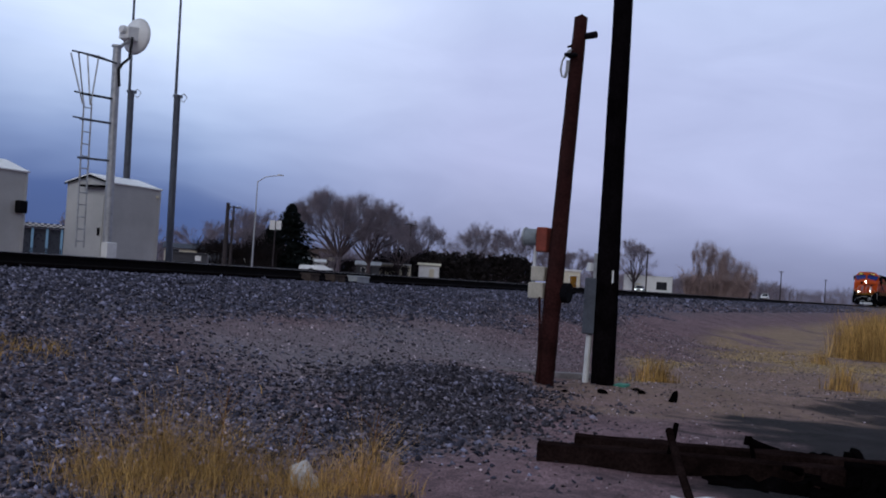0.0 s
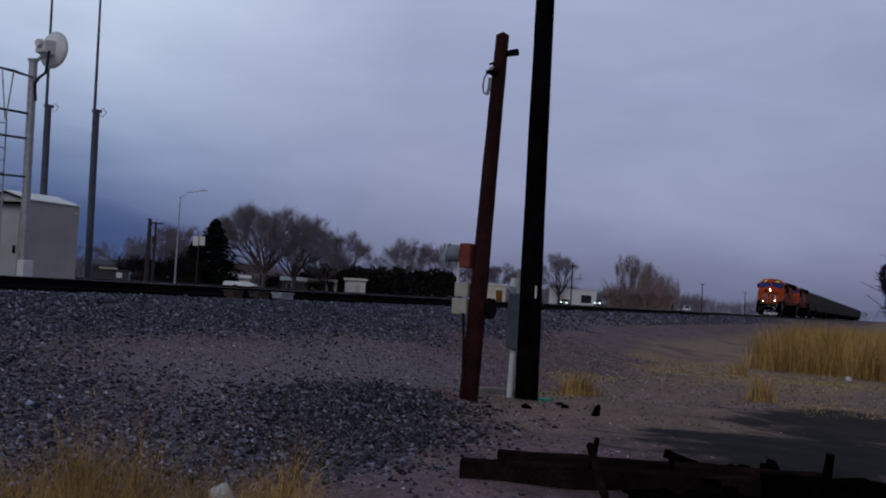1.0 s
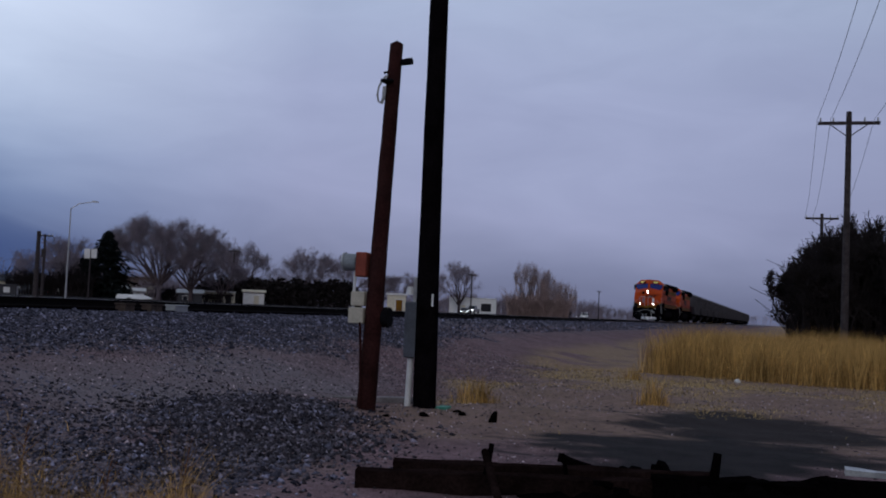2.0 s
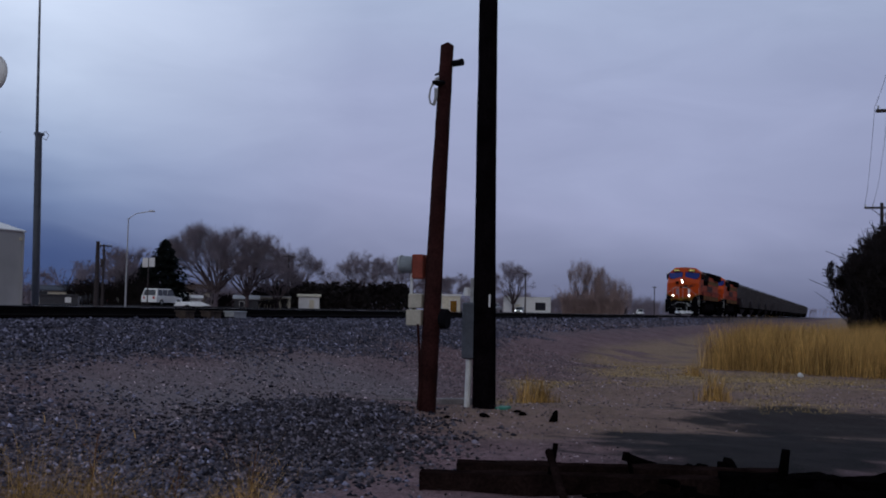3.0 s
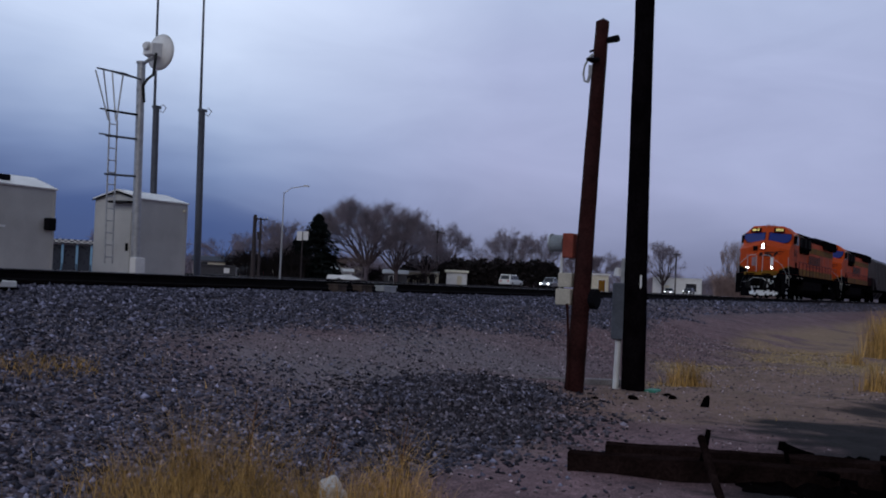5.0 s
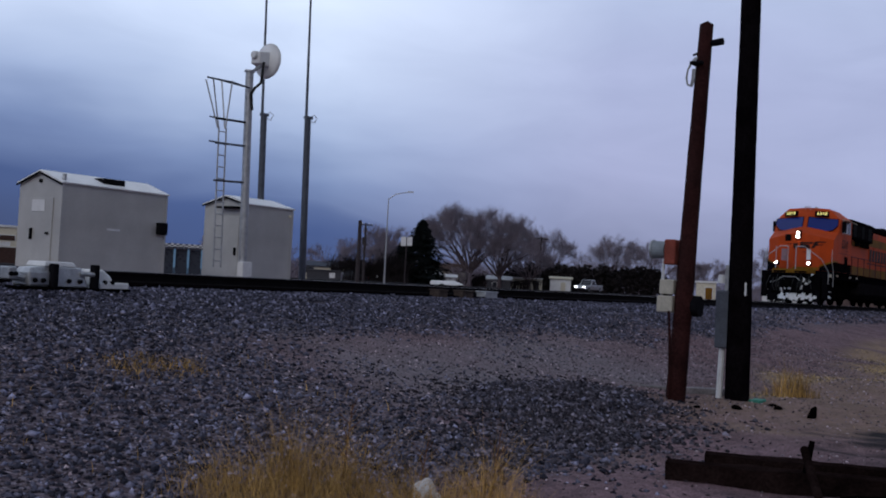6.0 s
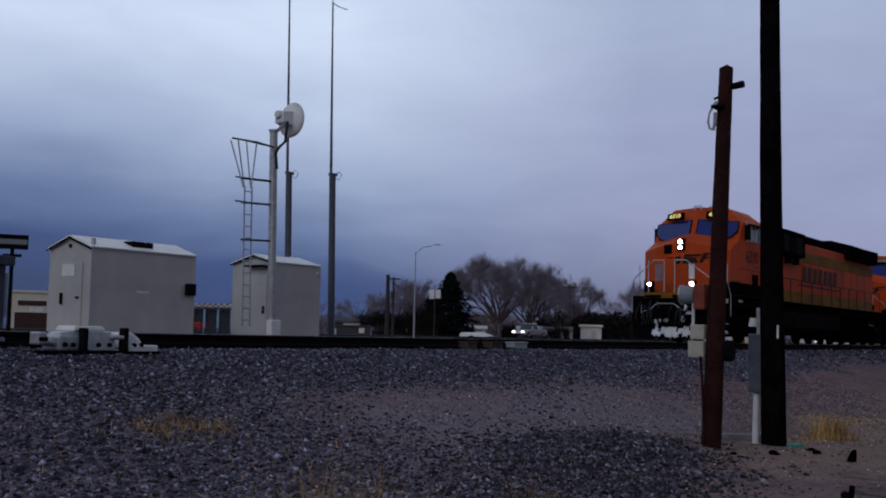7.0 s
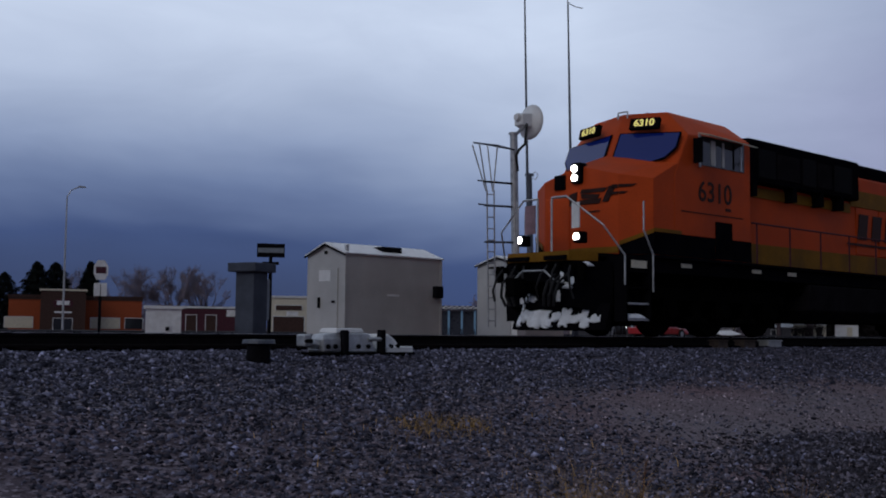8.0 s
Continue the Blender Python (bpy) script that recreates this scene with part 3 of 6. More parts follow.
def locomotive(lead=True):
    label = ("orange diesel freight locomotive with lit headlights and a snowy plow" if lead else "second orange and yellow diesel locomotive coupled behind the first")
    L = root("locomotive", 60, TRACK, RAIL, 0, label, "locomotive", "locomotives of the train")
    W = 1.5
    # frame, decks and pilot
    part("underframe", block(0.55, 21.6, -1.42, 1.42, 1.22, 1.50, 0.02), BLACK, L)
    part("walkway", block(1.2, 21.7, -1.52, 1.52, 1.50, 1.56, 0.01), BLACK, L)
    part("front_platform", hull([(-0.26, -0.78, 1.50), (-0.26, 0.78, 1.50), (0.45, -1.0, 1.50), (0.45, 1.0, 1.50), (1.2, -1.2, 1.50), (1.2, 1.2, 1.50), (-0.26, -0.78, 1.555), (-0.26, 0.78, 1.555), (0.45, -1.0, 1.555), (0.45, 1.0, 1.555), (1.2, -1.2, 1.555), (1.2, 1.2, 1.555)]), BLACK, L)
    part("front_sill", hull([(-0.30, -0.78, 1.40), (-0.30, 0.78, 1.40), (-0.30, -0.78, 1.58), (-0.30, 0.78, 1.58), (0.30, -0.98, 1.40), (0.30, 0.98, 1.40), (0.30, -0.98, 1.58), (0.30, 0.98, 1.58)]), YELLOW, L, "dirty yellow edge of the front platform")
    part("pilot", hull([(-0.2, -0.80, 0.55), (-0.2, 0.80, 0.55), (-0.2, -0.80, 1.40), (-0.2, 0.80, 1.40), (0.52, -1.15, 0.40), (0.52, 1.15, 0.40), (0.52, -1.15, 1.40), (0.52, 1.15, 1.40)]), BLACK, L)
    plow = bmesh.new()
    for s in (-1, 1):
        hull([(-0.75, 0, 0.12), (-0.45, 0, 0.72), (0.25, s * 1.18, 0.12), (0.42, s * 1.18, 0.62), (-0.55, 0, 0.10), (0.45, s * 1.18, 0.10), (0.5, s * 1.12, 0.62), (-0.25, 0, 0.70)], bm=plow)
    part("plow", plow, BLACK, L, "black V-shaped snow plow")
    # coupler, hoses, steps
    c = block(-0.85, -0.2, -0.13, 0.13, 0.78, 1.02, 0.03)
    hull([(-1.15, -0.20, 0.72), (-1.15, 0.02, 0.72), (-0.82, -0.20, 0.72), (-0.82, 0.20, 0.72), (-1.15, -0.20, 1.05), (-1.15, 0.02, 1.05), (-0.82, -0.20, 1.05), (-0.82, 0.20, 1.05)], 0.02, c)
    part("coupler", c, UNDER, L)
    for s in (-0.74, -0.60, -0.45, 0.45, 0.60, 0.74):
        part("air_hose", pipe([(-0.28, s, 1.15), (-0.50, s * 0.98, 1.0), (-0.58, s * 0.92, 0.75), (-0.52, s * 0.82, 0.55)], 0.028), CABLE, L)
    for k, (yy, zz, dy) in enumerate(((-0.86, 1.30, -0.05), (-0.30, 1.32, 0.06), (0.30, 1.32, -0.06), (0.86, 1.28, 0.05), (-0.52, 1.34, 0.0), (0.52, 1.34, 0.0))):
        part("hose_bracket", block(-0.36, -0.22, yy - 0.05, yy + 0.05, zz - 0.08, zz + 0.04, 0.015), UNDER, L)
        part("control_cable", pipe([(-0.34, yy, zz), (-0.46, yy + dy, zz - 0.16), (-0.50, yy + dy * 2.5, zz - 0.42), (-0.42, yy + dy * 3, zz - 0.62)], 0.022, 6), CABLE, L)
    for s in (-1, 1):
        part("jumper_box", block(-0.30, -0.18, *sorted((s * 0.98, s * 1.12)), 1.02, 1.34, 0.02), UNDER, L)
        part("anti_climber", block(-0.36, -0.28, *sorted((s * 0.20, s * 0.74)), 1.42, 1.50, 0.01), BLACK, L)
    lever = pipe([(-0.30, -0.88, 0.95), (-0.42, -0.55, 1.02), (-0.42, -0.28, 1.22), (-0.42, 0.28, 1.22), (-0.42, 0.55, 1.02), (-0.30, 0.88, 0.95)], 0.018)
    part("cut_lever", lever, GALV, L)
    if lead:
        # ragged crusts of snow lying on the plow, steps and brackets: (y0, y1, z0, z1, seed)
        streaks = [(-0.30, -0.08, 0.13, 0.50, 1), (-0.62, -0.50, 0.62, 0.86, 7), (-0.70, -0.60, 0.98, 1.2, 9), (0.12, 0.26, 0.62, 0.98, 5), (-0.12, 0.04, 0.62, 0.76, 6), (0.30, 0.42, 0.55, 0.72, 11), (-0.95, -0.85, 0.95, 1.10, 12)]
        gr = random.Random(8)
        for k in range(15):
            yc, w, hh = 0.45 - 0.105 * k + gr.uniform(-0.03, 0.03), gr.uniform(0.10, 0.20), gr.uniform(0.16, 0.42)
            zb = 0.13 + gr.uniform(0, 0.12)
            streaks.append((yc - w / 2, yc + w / 2, zb, zb + hh, 20 + k))
        for y0, y1, z0, z1, seed in streaks:
            g = np.random.default_rng(seed)
            n = 13
            u, w = np.meshgrid(np.linspace(0, 1, n), np.linspace(0, 1, n), indexing="ij")
            yy, zz = y0 + (y1 - y0) * u, z0 + (z1 - z0) * w
            edge = (2 * u - 1) ** 4 + (2 * w - 1) ** 4 + 0.55 * wave(u * 4, w * 4, 2.6, seed)
            face = -0.75 + 0.85 * np.abs(yy) + np.clip(zz - 0.12, 0, 1) * 0.5
            xx = face - 0.035 + np.where(edge > 0.75, 0.09, 0.0) - 0.05 * np.clip(1 - edge, 0, 1) - 0.02 * wave(yy, zz, 14, seed)
            xx = np.where(zz > 0.6, np.minimum(xx, -0.34), xx)
            ii = np.arange(n * n).reshape(n, n)
            f = np.stack([ii[:-1, :-1], ii[1:, :-1], ii[1:, 1:], ii[:-1, 1:]], -1).reshape(-1, 4)
            keep = (edge.ravel()[f].max(axis=1) < 0.95)
            raw("caked_snow", np.stack([xx, yy, zz], -1).reshape(-1, 3), f[keep], SNOW, L, "white snow caked on the front end", smooth=True)
        for x0, x1, y0, y1, z0 in ((0.52, 1.10, -1.52, -1.30, 0.34), (-0.10, 0.20, -1.02, -0.84, 1.30), (-0.34, -0.2, -0.84, -0.62, 0.88)):
            part("snow_cap", hull([(x0, y0, z0), (x1, y0, z0), (x0, y1, z0), (x1, y1, z0), (x0 + 0.08, y0 + 0.04, z0 + 0.06), (x1 - 0.18, y0 + 0.04, z0 + 0.09), (x0 + 0.1, y1 - 0.04, z0 + 0.09), (x1 - 0.1, y1 - 0.04, z0 + 0.05)], 0.02), SNOW, L, "small cap of snow")
    for s in (-1, 1):
        for k in range(4):
            zz = 0.30 + 0.30 * k
            part("step", block(0.50, 1.15, *sorted((s * 1.28, s * 1.50)), zz, zz + 0.035), GALV if k < 2 else BLACK, L)
        part("step_side", block(0.44, 0.50, *sorted((s * 1.25, s * 1.52)), 0.28, 1.5), BLACK, L)
        part("step_side", block(1.15, 1.21, *sorted((s * 1.25, s * 1.52)), 0.28, 1.5), BLACK, L)
        part("step_grab_rail", pipe([(0.40, s * 1.53, 0.95), (0.40, s * 1.53, 1.50), (0.05, s * 1.30, 2.05), (-0.10, s * 0.55, 2.62)], 0.017), GALV, L, "pale bent steel handrail")
        part("step_grab_rail", pipe([(1.24, s * 1.54, 0.85), (1.24, s * 1.54, 1.55), (0.98, s * 1.52, 2.00), (0.98, s * 1.52, 2.55)], 0.017), GALV, L, "pale bent steel handrail")
        part("step_light_plate", block(0.62, 1.08, *sorted((s * 1.50, s * 1.515)), 1.28, 1.42), CREAM, L)
    part("front_rail", pipe([(-0.10, -0.55, 2.62), (-0.10, -0.18, 2.62)], 0.022), GALV, L)
    part("front_rail", pipe([(-0.10, 0.18, 2.62), (-0.10, 0.55, 2.62)], 0.022), GALV, L)
    for s in (-0.18, 0.18, 0.72):
        part("rail_post", pipe([(-0.10, s, 1.58), (-0.10, s, 2.62)], 0.02), GALV, L)
    part("end_plate", block(-0.06, -0.03, -0.82, -0.64, 2.02, 2.50), WHITE, L, "pale upright plate between the front rails")
    part("end_plate", block(-0.16, -0.13, 0.20, 0.46, 1.95, 2.5), FADED, L, "faded pink-grey plate on the front rail")
    # ditch lights and platform brackets
    for s in (-0.725, 0.725):
        h = part("ditch_light", block(-0.02, 0.20, s - 0.10, s + 0.10, 1.74, 1.96, 0.03), BLACK, L)
        if lead:
            part("lens", rod((-0.045, s, 1.86), (-0.022, s, 1.86), 0.066, 0.066, 18), LAMP, h, "bright white lamp")
    # nose
    nose = hull([(0.88, 0.0, 1.56), (0.88, 0.0, 3.36), (0.95, -0.95, 1.56), (0.95, 0.95, 1.56), (0.95, -0.95, 3.12), (0.95, 0.95, 3.12),
                 (1.32, -1.492, 1.56), (1.32, 1.492, 1.56), (1.32, -1.492, 3.02), (1.32, 1.492, 3.02), (2.1, -1.492, 1.56), (2.1, 1.492, 1.56), (2.1, -1.492, 3.40), (2.1, 1.492, 3.40), (1.75, 0.0, 3.66), (2.1, 0, 3.66)], 0.012)
    part("nose", nose, ORANGE, L, "orange wide nose")
    for s in (-1, 1):
        part("nose_stripe", slab([(0.862, 0, 1.60), (0.932, s * 0.955, 1.60), (0.932, s * 0.955, 1.72), (0.862, 0, 1.72)], 0.012), YELLOW, L, "yellow stripe low on the nose")
        part("nose_skirt", slab([(0.930, s * 0.975, 1.57), (1.312, s * 1.518, 1.57), (1.312, s * 1.518, 1.98), (0.930, s * 0.975, 1.74)], 0.012), BLACK, L)
        part("nose_stripe", slab([(0.926, s * 0.978, 1.74), (1.308, s * 1.521, 1.98), (1.308, s * 1.521, 2.06), (0.926, s * 0.978, 1.82)], 0.014), YELLOW, L, "thin rising yellow stripe")
        # shadow low on the cab side, put on as black strips
        part("cab_skirt", block(1.33, 3.36, *sorted((s * 1.49, s * 1.512)), 1.57, 2.0), BLACK, L)
        part("cab_skirt", block(3.99, 4.70, *sorted((s * 1.49, s * 1.512)), 1.57, 2.0), BLACK, L)
        part("cab_stripe", block(1.33, 2.2, *sorted((s * 1.49, s * 1.516)), 2.0, 2.07), YELLOW, L)
    housing = part("headlight", block(0.78, 1.05, -0.13, 0.13, 3.0, 3.42, 0.05), BLACK, L)
    if lead:
        for zz in (3.11, 3.295):
            part("lens", rod((0.745, 0, zz), (0.775, 0, zz), 0.068, 0.068, 18), LAMP, housing, "bright white lamp")
    part("nose_grille", block(0.86, 0.92, 0.34, 0.62, 2.92, 3.22, 0.02), BLACK, L)
    part("nose_door", block(0.865, 0.93, 0.22, 0.86, 1.62, 2.75, 0.02), ORANGE, L)
    # road emblem on the nose: plain dark swooping strokes
    def on_nose(y, z):
        a = abs(y)
        return (0.868 + 0.0737 * a if a < 0.95 else 0.938 + 0.6727 * (a - 0.95), y, z)

    for a, c, e, g in (((0.90, 2.50), (0.64, 2.56), (0.62, 2.76), (0.84, 2.68)), ((0.80, 2.40), (0.40, 2.48), (0.40, 2.54), (0.80, 2.46)), ((0.58, 2.54), (0.34, 2.56), (0.30, 2.80), (0.52, 2.78)), ((0.28, 2.56), (0.04, 2.58), (0.02, 2.84), (0.22, 2.80)),
                       ((-0.04, 2.58), (-0.52, 2.58), (-0.56, 2.68), (-0.06, 2.67)), ((-0.10, 2.70), (-0.46, 2.66), (-0.52, 2.76), (-0.08, 2.79)), ((-0.06, 2.80), (-0.62, 2.80), (-0.70, 2.88), (-0.10, 2.88)),
                       ((-0.58, 2.60), (-0.72, 2.60), (-0.90, 2.90), (-0.74, 2.90)), ((-0.78, 2.84), (-0.94, 2.85), (-0.94, 2.92), (-0.80, 2.92)), ((-0.72, 2.71), (-0.94, 2.73), (-0.94, 2.78), (-0.76, 2.78)), ((-0.955, 2.86), (-1.16, 2.87), (-1.24, 2.92), (-0.955, 2.92)), ((-0.955, 2.73), (-1.05, 2.74), (-1.10, 2.78), (-0.955, 2.78)), ((-0.20, 2.40), (-0.52, 2.42), (-0.52, 2.45), (-0.20, 2.43))):
        part("emblem_stroke", slab([on_nose(*q) for q in (a, c, e, g)], 0.02), LOGO, L, "dark swoosh of the railway emblem")
    # cab
    cab = hull([(1.72, 0, 3.40), (1.98, -W, 3.15), (1.98, W, 3.15), (1.98, -W, 1.56), (1.98, W, 1.56), (2.12, 0, 4.22), (2.45, -W, 4.02), (2.45, W, 4.02),
                (2.32, 0, 4.60), (2.52, -0.95, 4.55), (2.52, 0.95, 4.55), (4.7, -W, 4.10), (4.7, W, 4.10), (4.7, -0.9, 4.55), (4.7, 0.9, 4.55), (4.7, -W, 1.56), (4.7, W, 1.56)], 0.025)
    part("cab", cab, ORANGE, L, "orange crew cab")
    for s in (-1, 1):
        def front(y, z):
            x = 1.80 + 0.48 * (z - 3.40) + 0.205 * y
            return (x - 0.085, s * y, z)
        w = part("windshield", slab([front(0.13, 3.56), front(0.66, 3.37), front(1.24, 3.52), front(1.42, 3.72), front(1.42, 4.02), front(0.13, 4.12)], 0.06), WINDSHIELD, L, "blue reflecting windshield pane")
        fr = bmesh.new()
        edge = [front(0.11, 3.54), front(0.66, 3.345), front(1.26, 3.50), front(1.44, 3.71), front(1.44, 4.04), front(0.11, 4.14)]
        pipe([tuple(Vector(q) + Vector((-0.012, 0, 0))) for q in edge + edge[:1]], 0.016, 6, fr)
        part("window_gasket", fr, BLACK, w)
        q = [Vector(v) for v in ((2.01, s * 0.40, 4.18), (2.145, s * 1.02, 4.16), (2.21, s * 1.02, 4.37), (2.075, s * 0.40, 4.40))]
        nb = part("number_board", slab(q, 0.10), BLACK, L, "black number board with glowing numerals")
        across = (q[1] - q[0]).normalized() * -s
        up = (q[3] - q[0]).normalized()
        out = across.cross(up).normalized()
        up = out.cross(across)
        face = Matrix((across, up, out)).transposed().to_4x4()
        face.translation = (q[0] + q[2]) / 2 + out * 0.056
        lettering("6310", 0.205, 0.004, face, NUMBER if lead else CREAM, nb, "numeral", 1.1, 0.005)
        # side windows, awning, doors, numerals
        sw = block(2.86, 4.46, *sorted((s * (W - 0.03), s * (W + 0.012))), 3.44, 4.04, 0.01)
        part("side_window", sw, WINDOW, L, "dark cab side window")
        part("window_post", block(2.80, 2.86, *sorted((s * 1.49, s * 1.53)), 3.40, 4.06), GALV, L)
        for xx, ww, mm in ((3.22, 0.16, PANEL_PALE), (3.62, 0.08, PANEL_PALE), (4.02, 0.05, BLACK), (4.30, 0.06, GALV)):
            part("window_divider", block(xx, xx + ww, *sorted((s * 1.50, s * 1.521)), 3.47, 3.98), mm, L)
        part("awning", slab([(2.80, s * 1.50, 4.09), (4.48, s * 1.50, 4.07), (4.48, s * 1.82, 3.95), (2.95, s * 1.72, 4.03)], 0.02), CREAM, L, "pale awning over the cab window")
        part("mirror", block(2.60, 2.64, *sorted((s * 1.52, s * 1.72)), 3.45, 3.95), BLACK, L)
        part("cab_step_recess", block(3.38, 3.98, *sorted((s * 1.40, s * 1.515)), 1.58, 2.34), BLACK, L)
        mm = Matrix.Translation((3.38, s * 1.506, 2.90)) @ pose(0, 0, 0, 90, 0, 0 if s < 0 else 180)
        if lead:
            lettering("6310", 0.58, 0.004, mm, LOGO, L, "side_number", 1.05, 0.006)
        part("side_marking", block(2.2, 4.4, *sorted((s * 1.50, s * 1.508)), 2.46, 2.48), LOGO, L)
        part("side_marking", block(3.75, 3.95, *sorted((s * 1.50, s * 1.508)), 2.58, 2.64), LOGO, L)
        # hood flank stripes
        part("hood_stripe", block(4.72, 21.0, *sorted((s * 1.20, s * 1.232)), 1.58, 2.02), YELLOW, L, "yellow stripe along the frame")
        part("hood_stripe", block(9.6, 21.0, *sorted((s * 1.20, s * 1.236)), 3.22, 3.62), YELLOW, L, "yellow stripe high on the hood")
        part("hood_stripe", block(5.1, 9.6, *sorted((s * 1.20, s * 1.233)), 3.04, 3.26), YELLOW, L, "narrow yellow stripe under the cabinets")
        for k in range(7):
            x0 = 9.9 + 0.72 * k
            part("side_emblem", slab([(x0, s * 1.245, 2.42), (x0 + 0.48, s * 1.245, 2.42), (x0 + 0.60, s * 1.245, 3.05), (x0 + 0.12, s * 1.245, 3.05)], 0.012), LOGO, L, "dark slanted emblem block")
        part("side_emblem", block(9.4, 15.2, *sorted((s * 1.238, s * 1.246)), 2.26, 2.32), LOGO, L)
        # upper cabinets behind the cab
        part("blower_cabinet", block(4.72, 9.6, *sorted((s * 0.7, s * 1.47)), 3.32, 4.25, 0.04), BLACK, L, "black dynamic brake cabinet")
        for x0, x1 in ((5.05, 5.75), (6.9, 7.5), (8.35, 9.2)):
            part("louvre", block(x0, x1, *sorted((s * 1.46, s * 1.495)), 3.42, 4.05, 0.02), DARK, L)
        for x0, x1 in ((5.85, 6.8), (7.6, 8.25)):
            part("cabinet_panel", block(x0, x1, *sorted((s * 1.46, s * 1.485)), 3.45, 4.02, 0.02), TANKGREY, L)
        for x0 in (4.9, 6.55, 7.75, 8.7):
            part("bracket", block(x0, x0 + 0.14, *sorted((s * 1.20, s * 1.46)), 3.02, 3.34), BLACK, L)
        for k in range(9):
            x0 = 9.9 + 1.2 * k
            part("hood_door", block(x0, x0 + 1.12, *sorted((s * 1.19, s * 1.226)), 2.05, 3.20, 0.01), ORANGE, L)
        for k in range(13):
            x0 = 4.95 + 1.35 * k
            part("handrail_post", pipe([(x0, s * 1.49, 1.56), (x0, s * 1.49, 2.42)], 0.02, 6), MAROON, L)
        part("handrail", pipe([(4.75, s * 1.49, 2.42), (21.3, s * 1.49, 2.42)], 0.02, 6), MAROON, L)
        for x0 in (2.30, 4.85, 6.3):
            part("sill_plate", block(x0, x0 + 0.36, *sorted((s * 1.42, s * 1.43)), 1.36, 1.44), CREAM, L)
        part("air_tank", rod((7.0, s * 1.15, 1.10), (9.2, s * 1.15, 1.10), 0.16, 0.16, 12), UNDER, L)
    part("underbody", block(0.6, 21.2, -0.95, 0.95, 0.62, 1.25), UNDER, L)
    part("gear_case", block(1.4, 7.1, -0.62, 0.62, 0.22, 0.66), UNDER, L)
    part("gear_case", block(14.6, 20.3, -0.62, 0.62, 0.22, 0.66), UNDER, L)
    part("hood", block(4.68, 21.2, -1.2, 1.2, 1.56, 3.98, 0.06), ORANGE, L, "orange engine hood")
    part("hood_top", block(4.70, 21.15, -1.12, 1.12, 3.66, 4.34, 0.10), BLACK, L, "black hood roof")
    part("exhaust_stack", block(10.6, 11.6, -0.45, 0.45, 4.3, 4.6, 0.06), BLACK, L)
    part("roof_fan", rod((13.6, 0, 4.2), (13.6, 0, 4.42), 0.62, 0.60, 20), DARK, L)
    part("radiator", hull([(16.2, -1.5, 3.75), (16.2, 1.5, 3.75), (20.8, -1.5, 3.75), (20.8, 1.5, 3.75), (16.0, -1.5, 4.35), (16.0, 1.5, 4.35), (21.0, -1.5, 4.35), (21.0, 1.5, 4.35), (16.3, -0.6, 4.6), (16.3, 0.6, 4.6), (20.7, -0.6, 4.6), (20.7, 0.6, 4.6)]), BLACK, L, "black overhanging radiator wings")
    part("roof_horn", pipe([(3.2, -0.2, 4.5), (3.2, -0.2, 4.66), (2.85, -0.2, 4.66)], 0.035), GALV, L)
    part("antenna_dome", hull([(2.9, 0.3, 4.5), (3.4, 0.3, 4.5), (2.9, 0.7, 4.5), (3.4, 0.7, 4.5), (3.0, 0.4, 4.60), (3.3, 0.4, 4.60), (3.0, 0.6, 4.60), (3.3, 0.6, 4.60)]), WHITE, L)
    part("roof_grab", pipe([(2.3, 0.12, 4.5), (2.3, 0.12, 4.64), (2.3, -0.12, 4.64), (2.3, -0.12, 4.5)], 0.016), GALV, L)
    part("fuel_tank", hull([(7.2, -1.42, 0.62), (7.2, 1.42, 0.62), (14.6, -1.42, 0.62), (14.6, 1.42, 0.62), (7.2, -1.46, 1.20), (7.2, 1.46, 1.20), (14.6, -1.46, 1.20), (14.6, 1.46, 1.20), (7.5, -1.1, 0.36), (7.5, 1.1, 0.36), (14.3, -1.1, 0.36), (14.3, 1.1, 0.36)], 0.03), TANKGREY, L, "dusty grey fuel tank")
    wheels = truck(L, 4.2, 3, 1.85) + truck(L, 17.4, 3, 1.85)
    return L, wheels


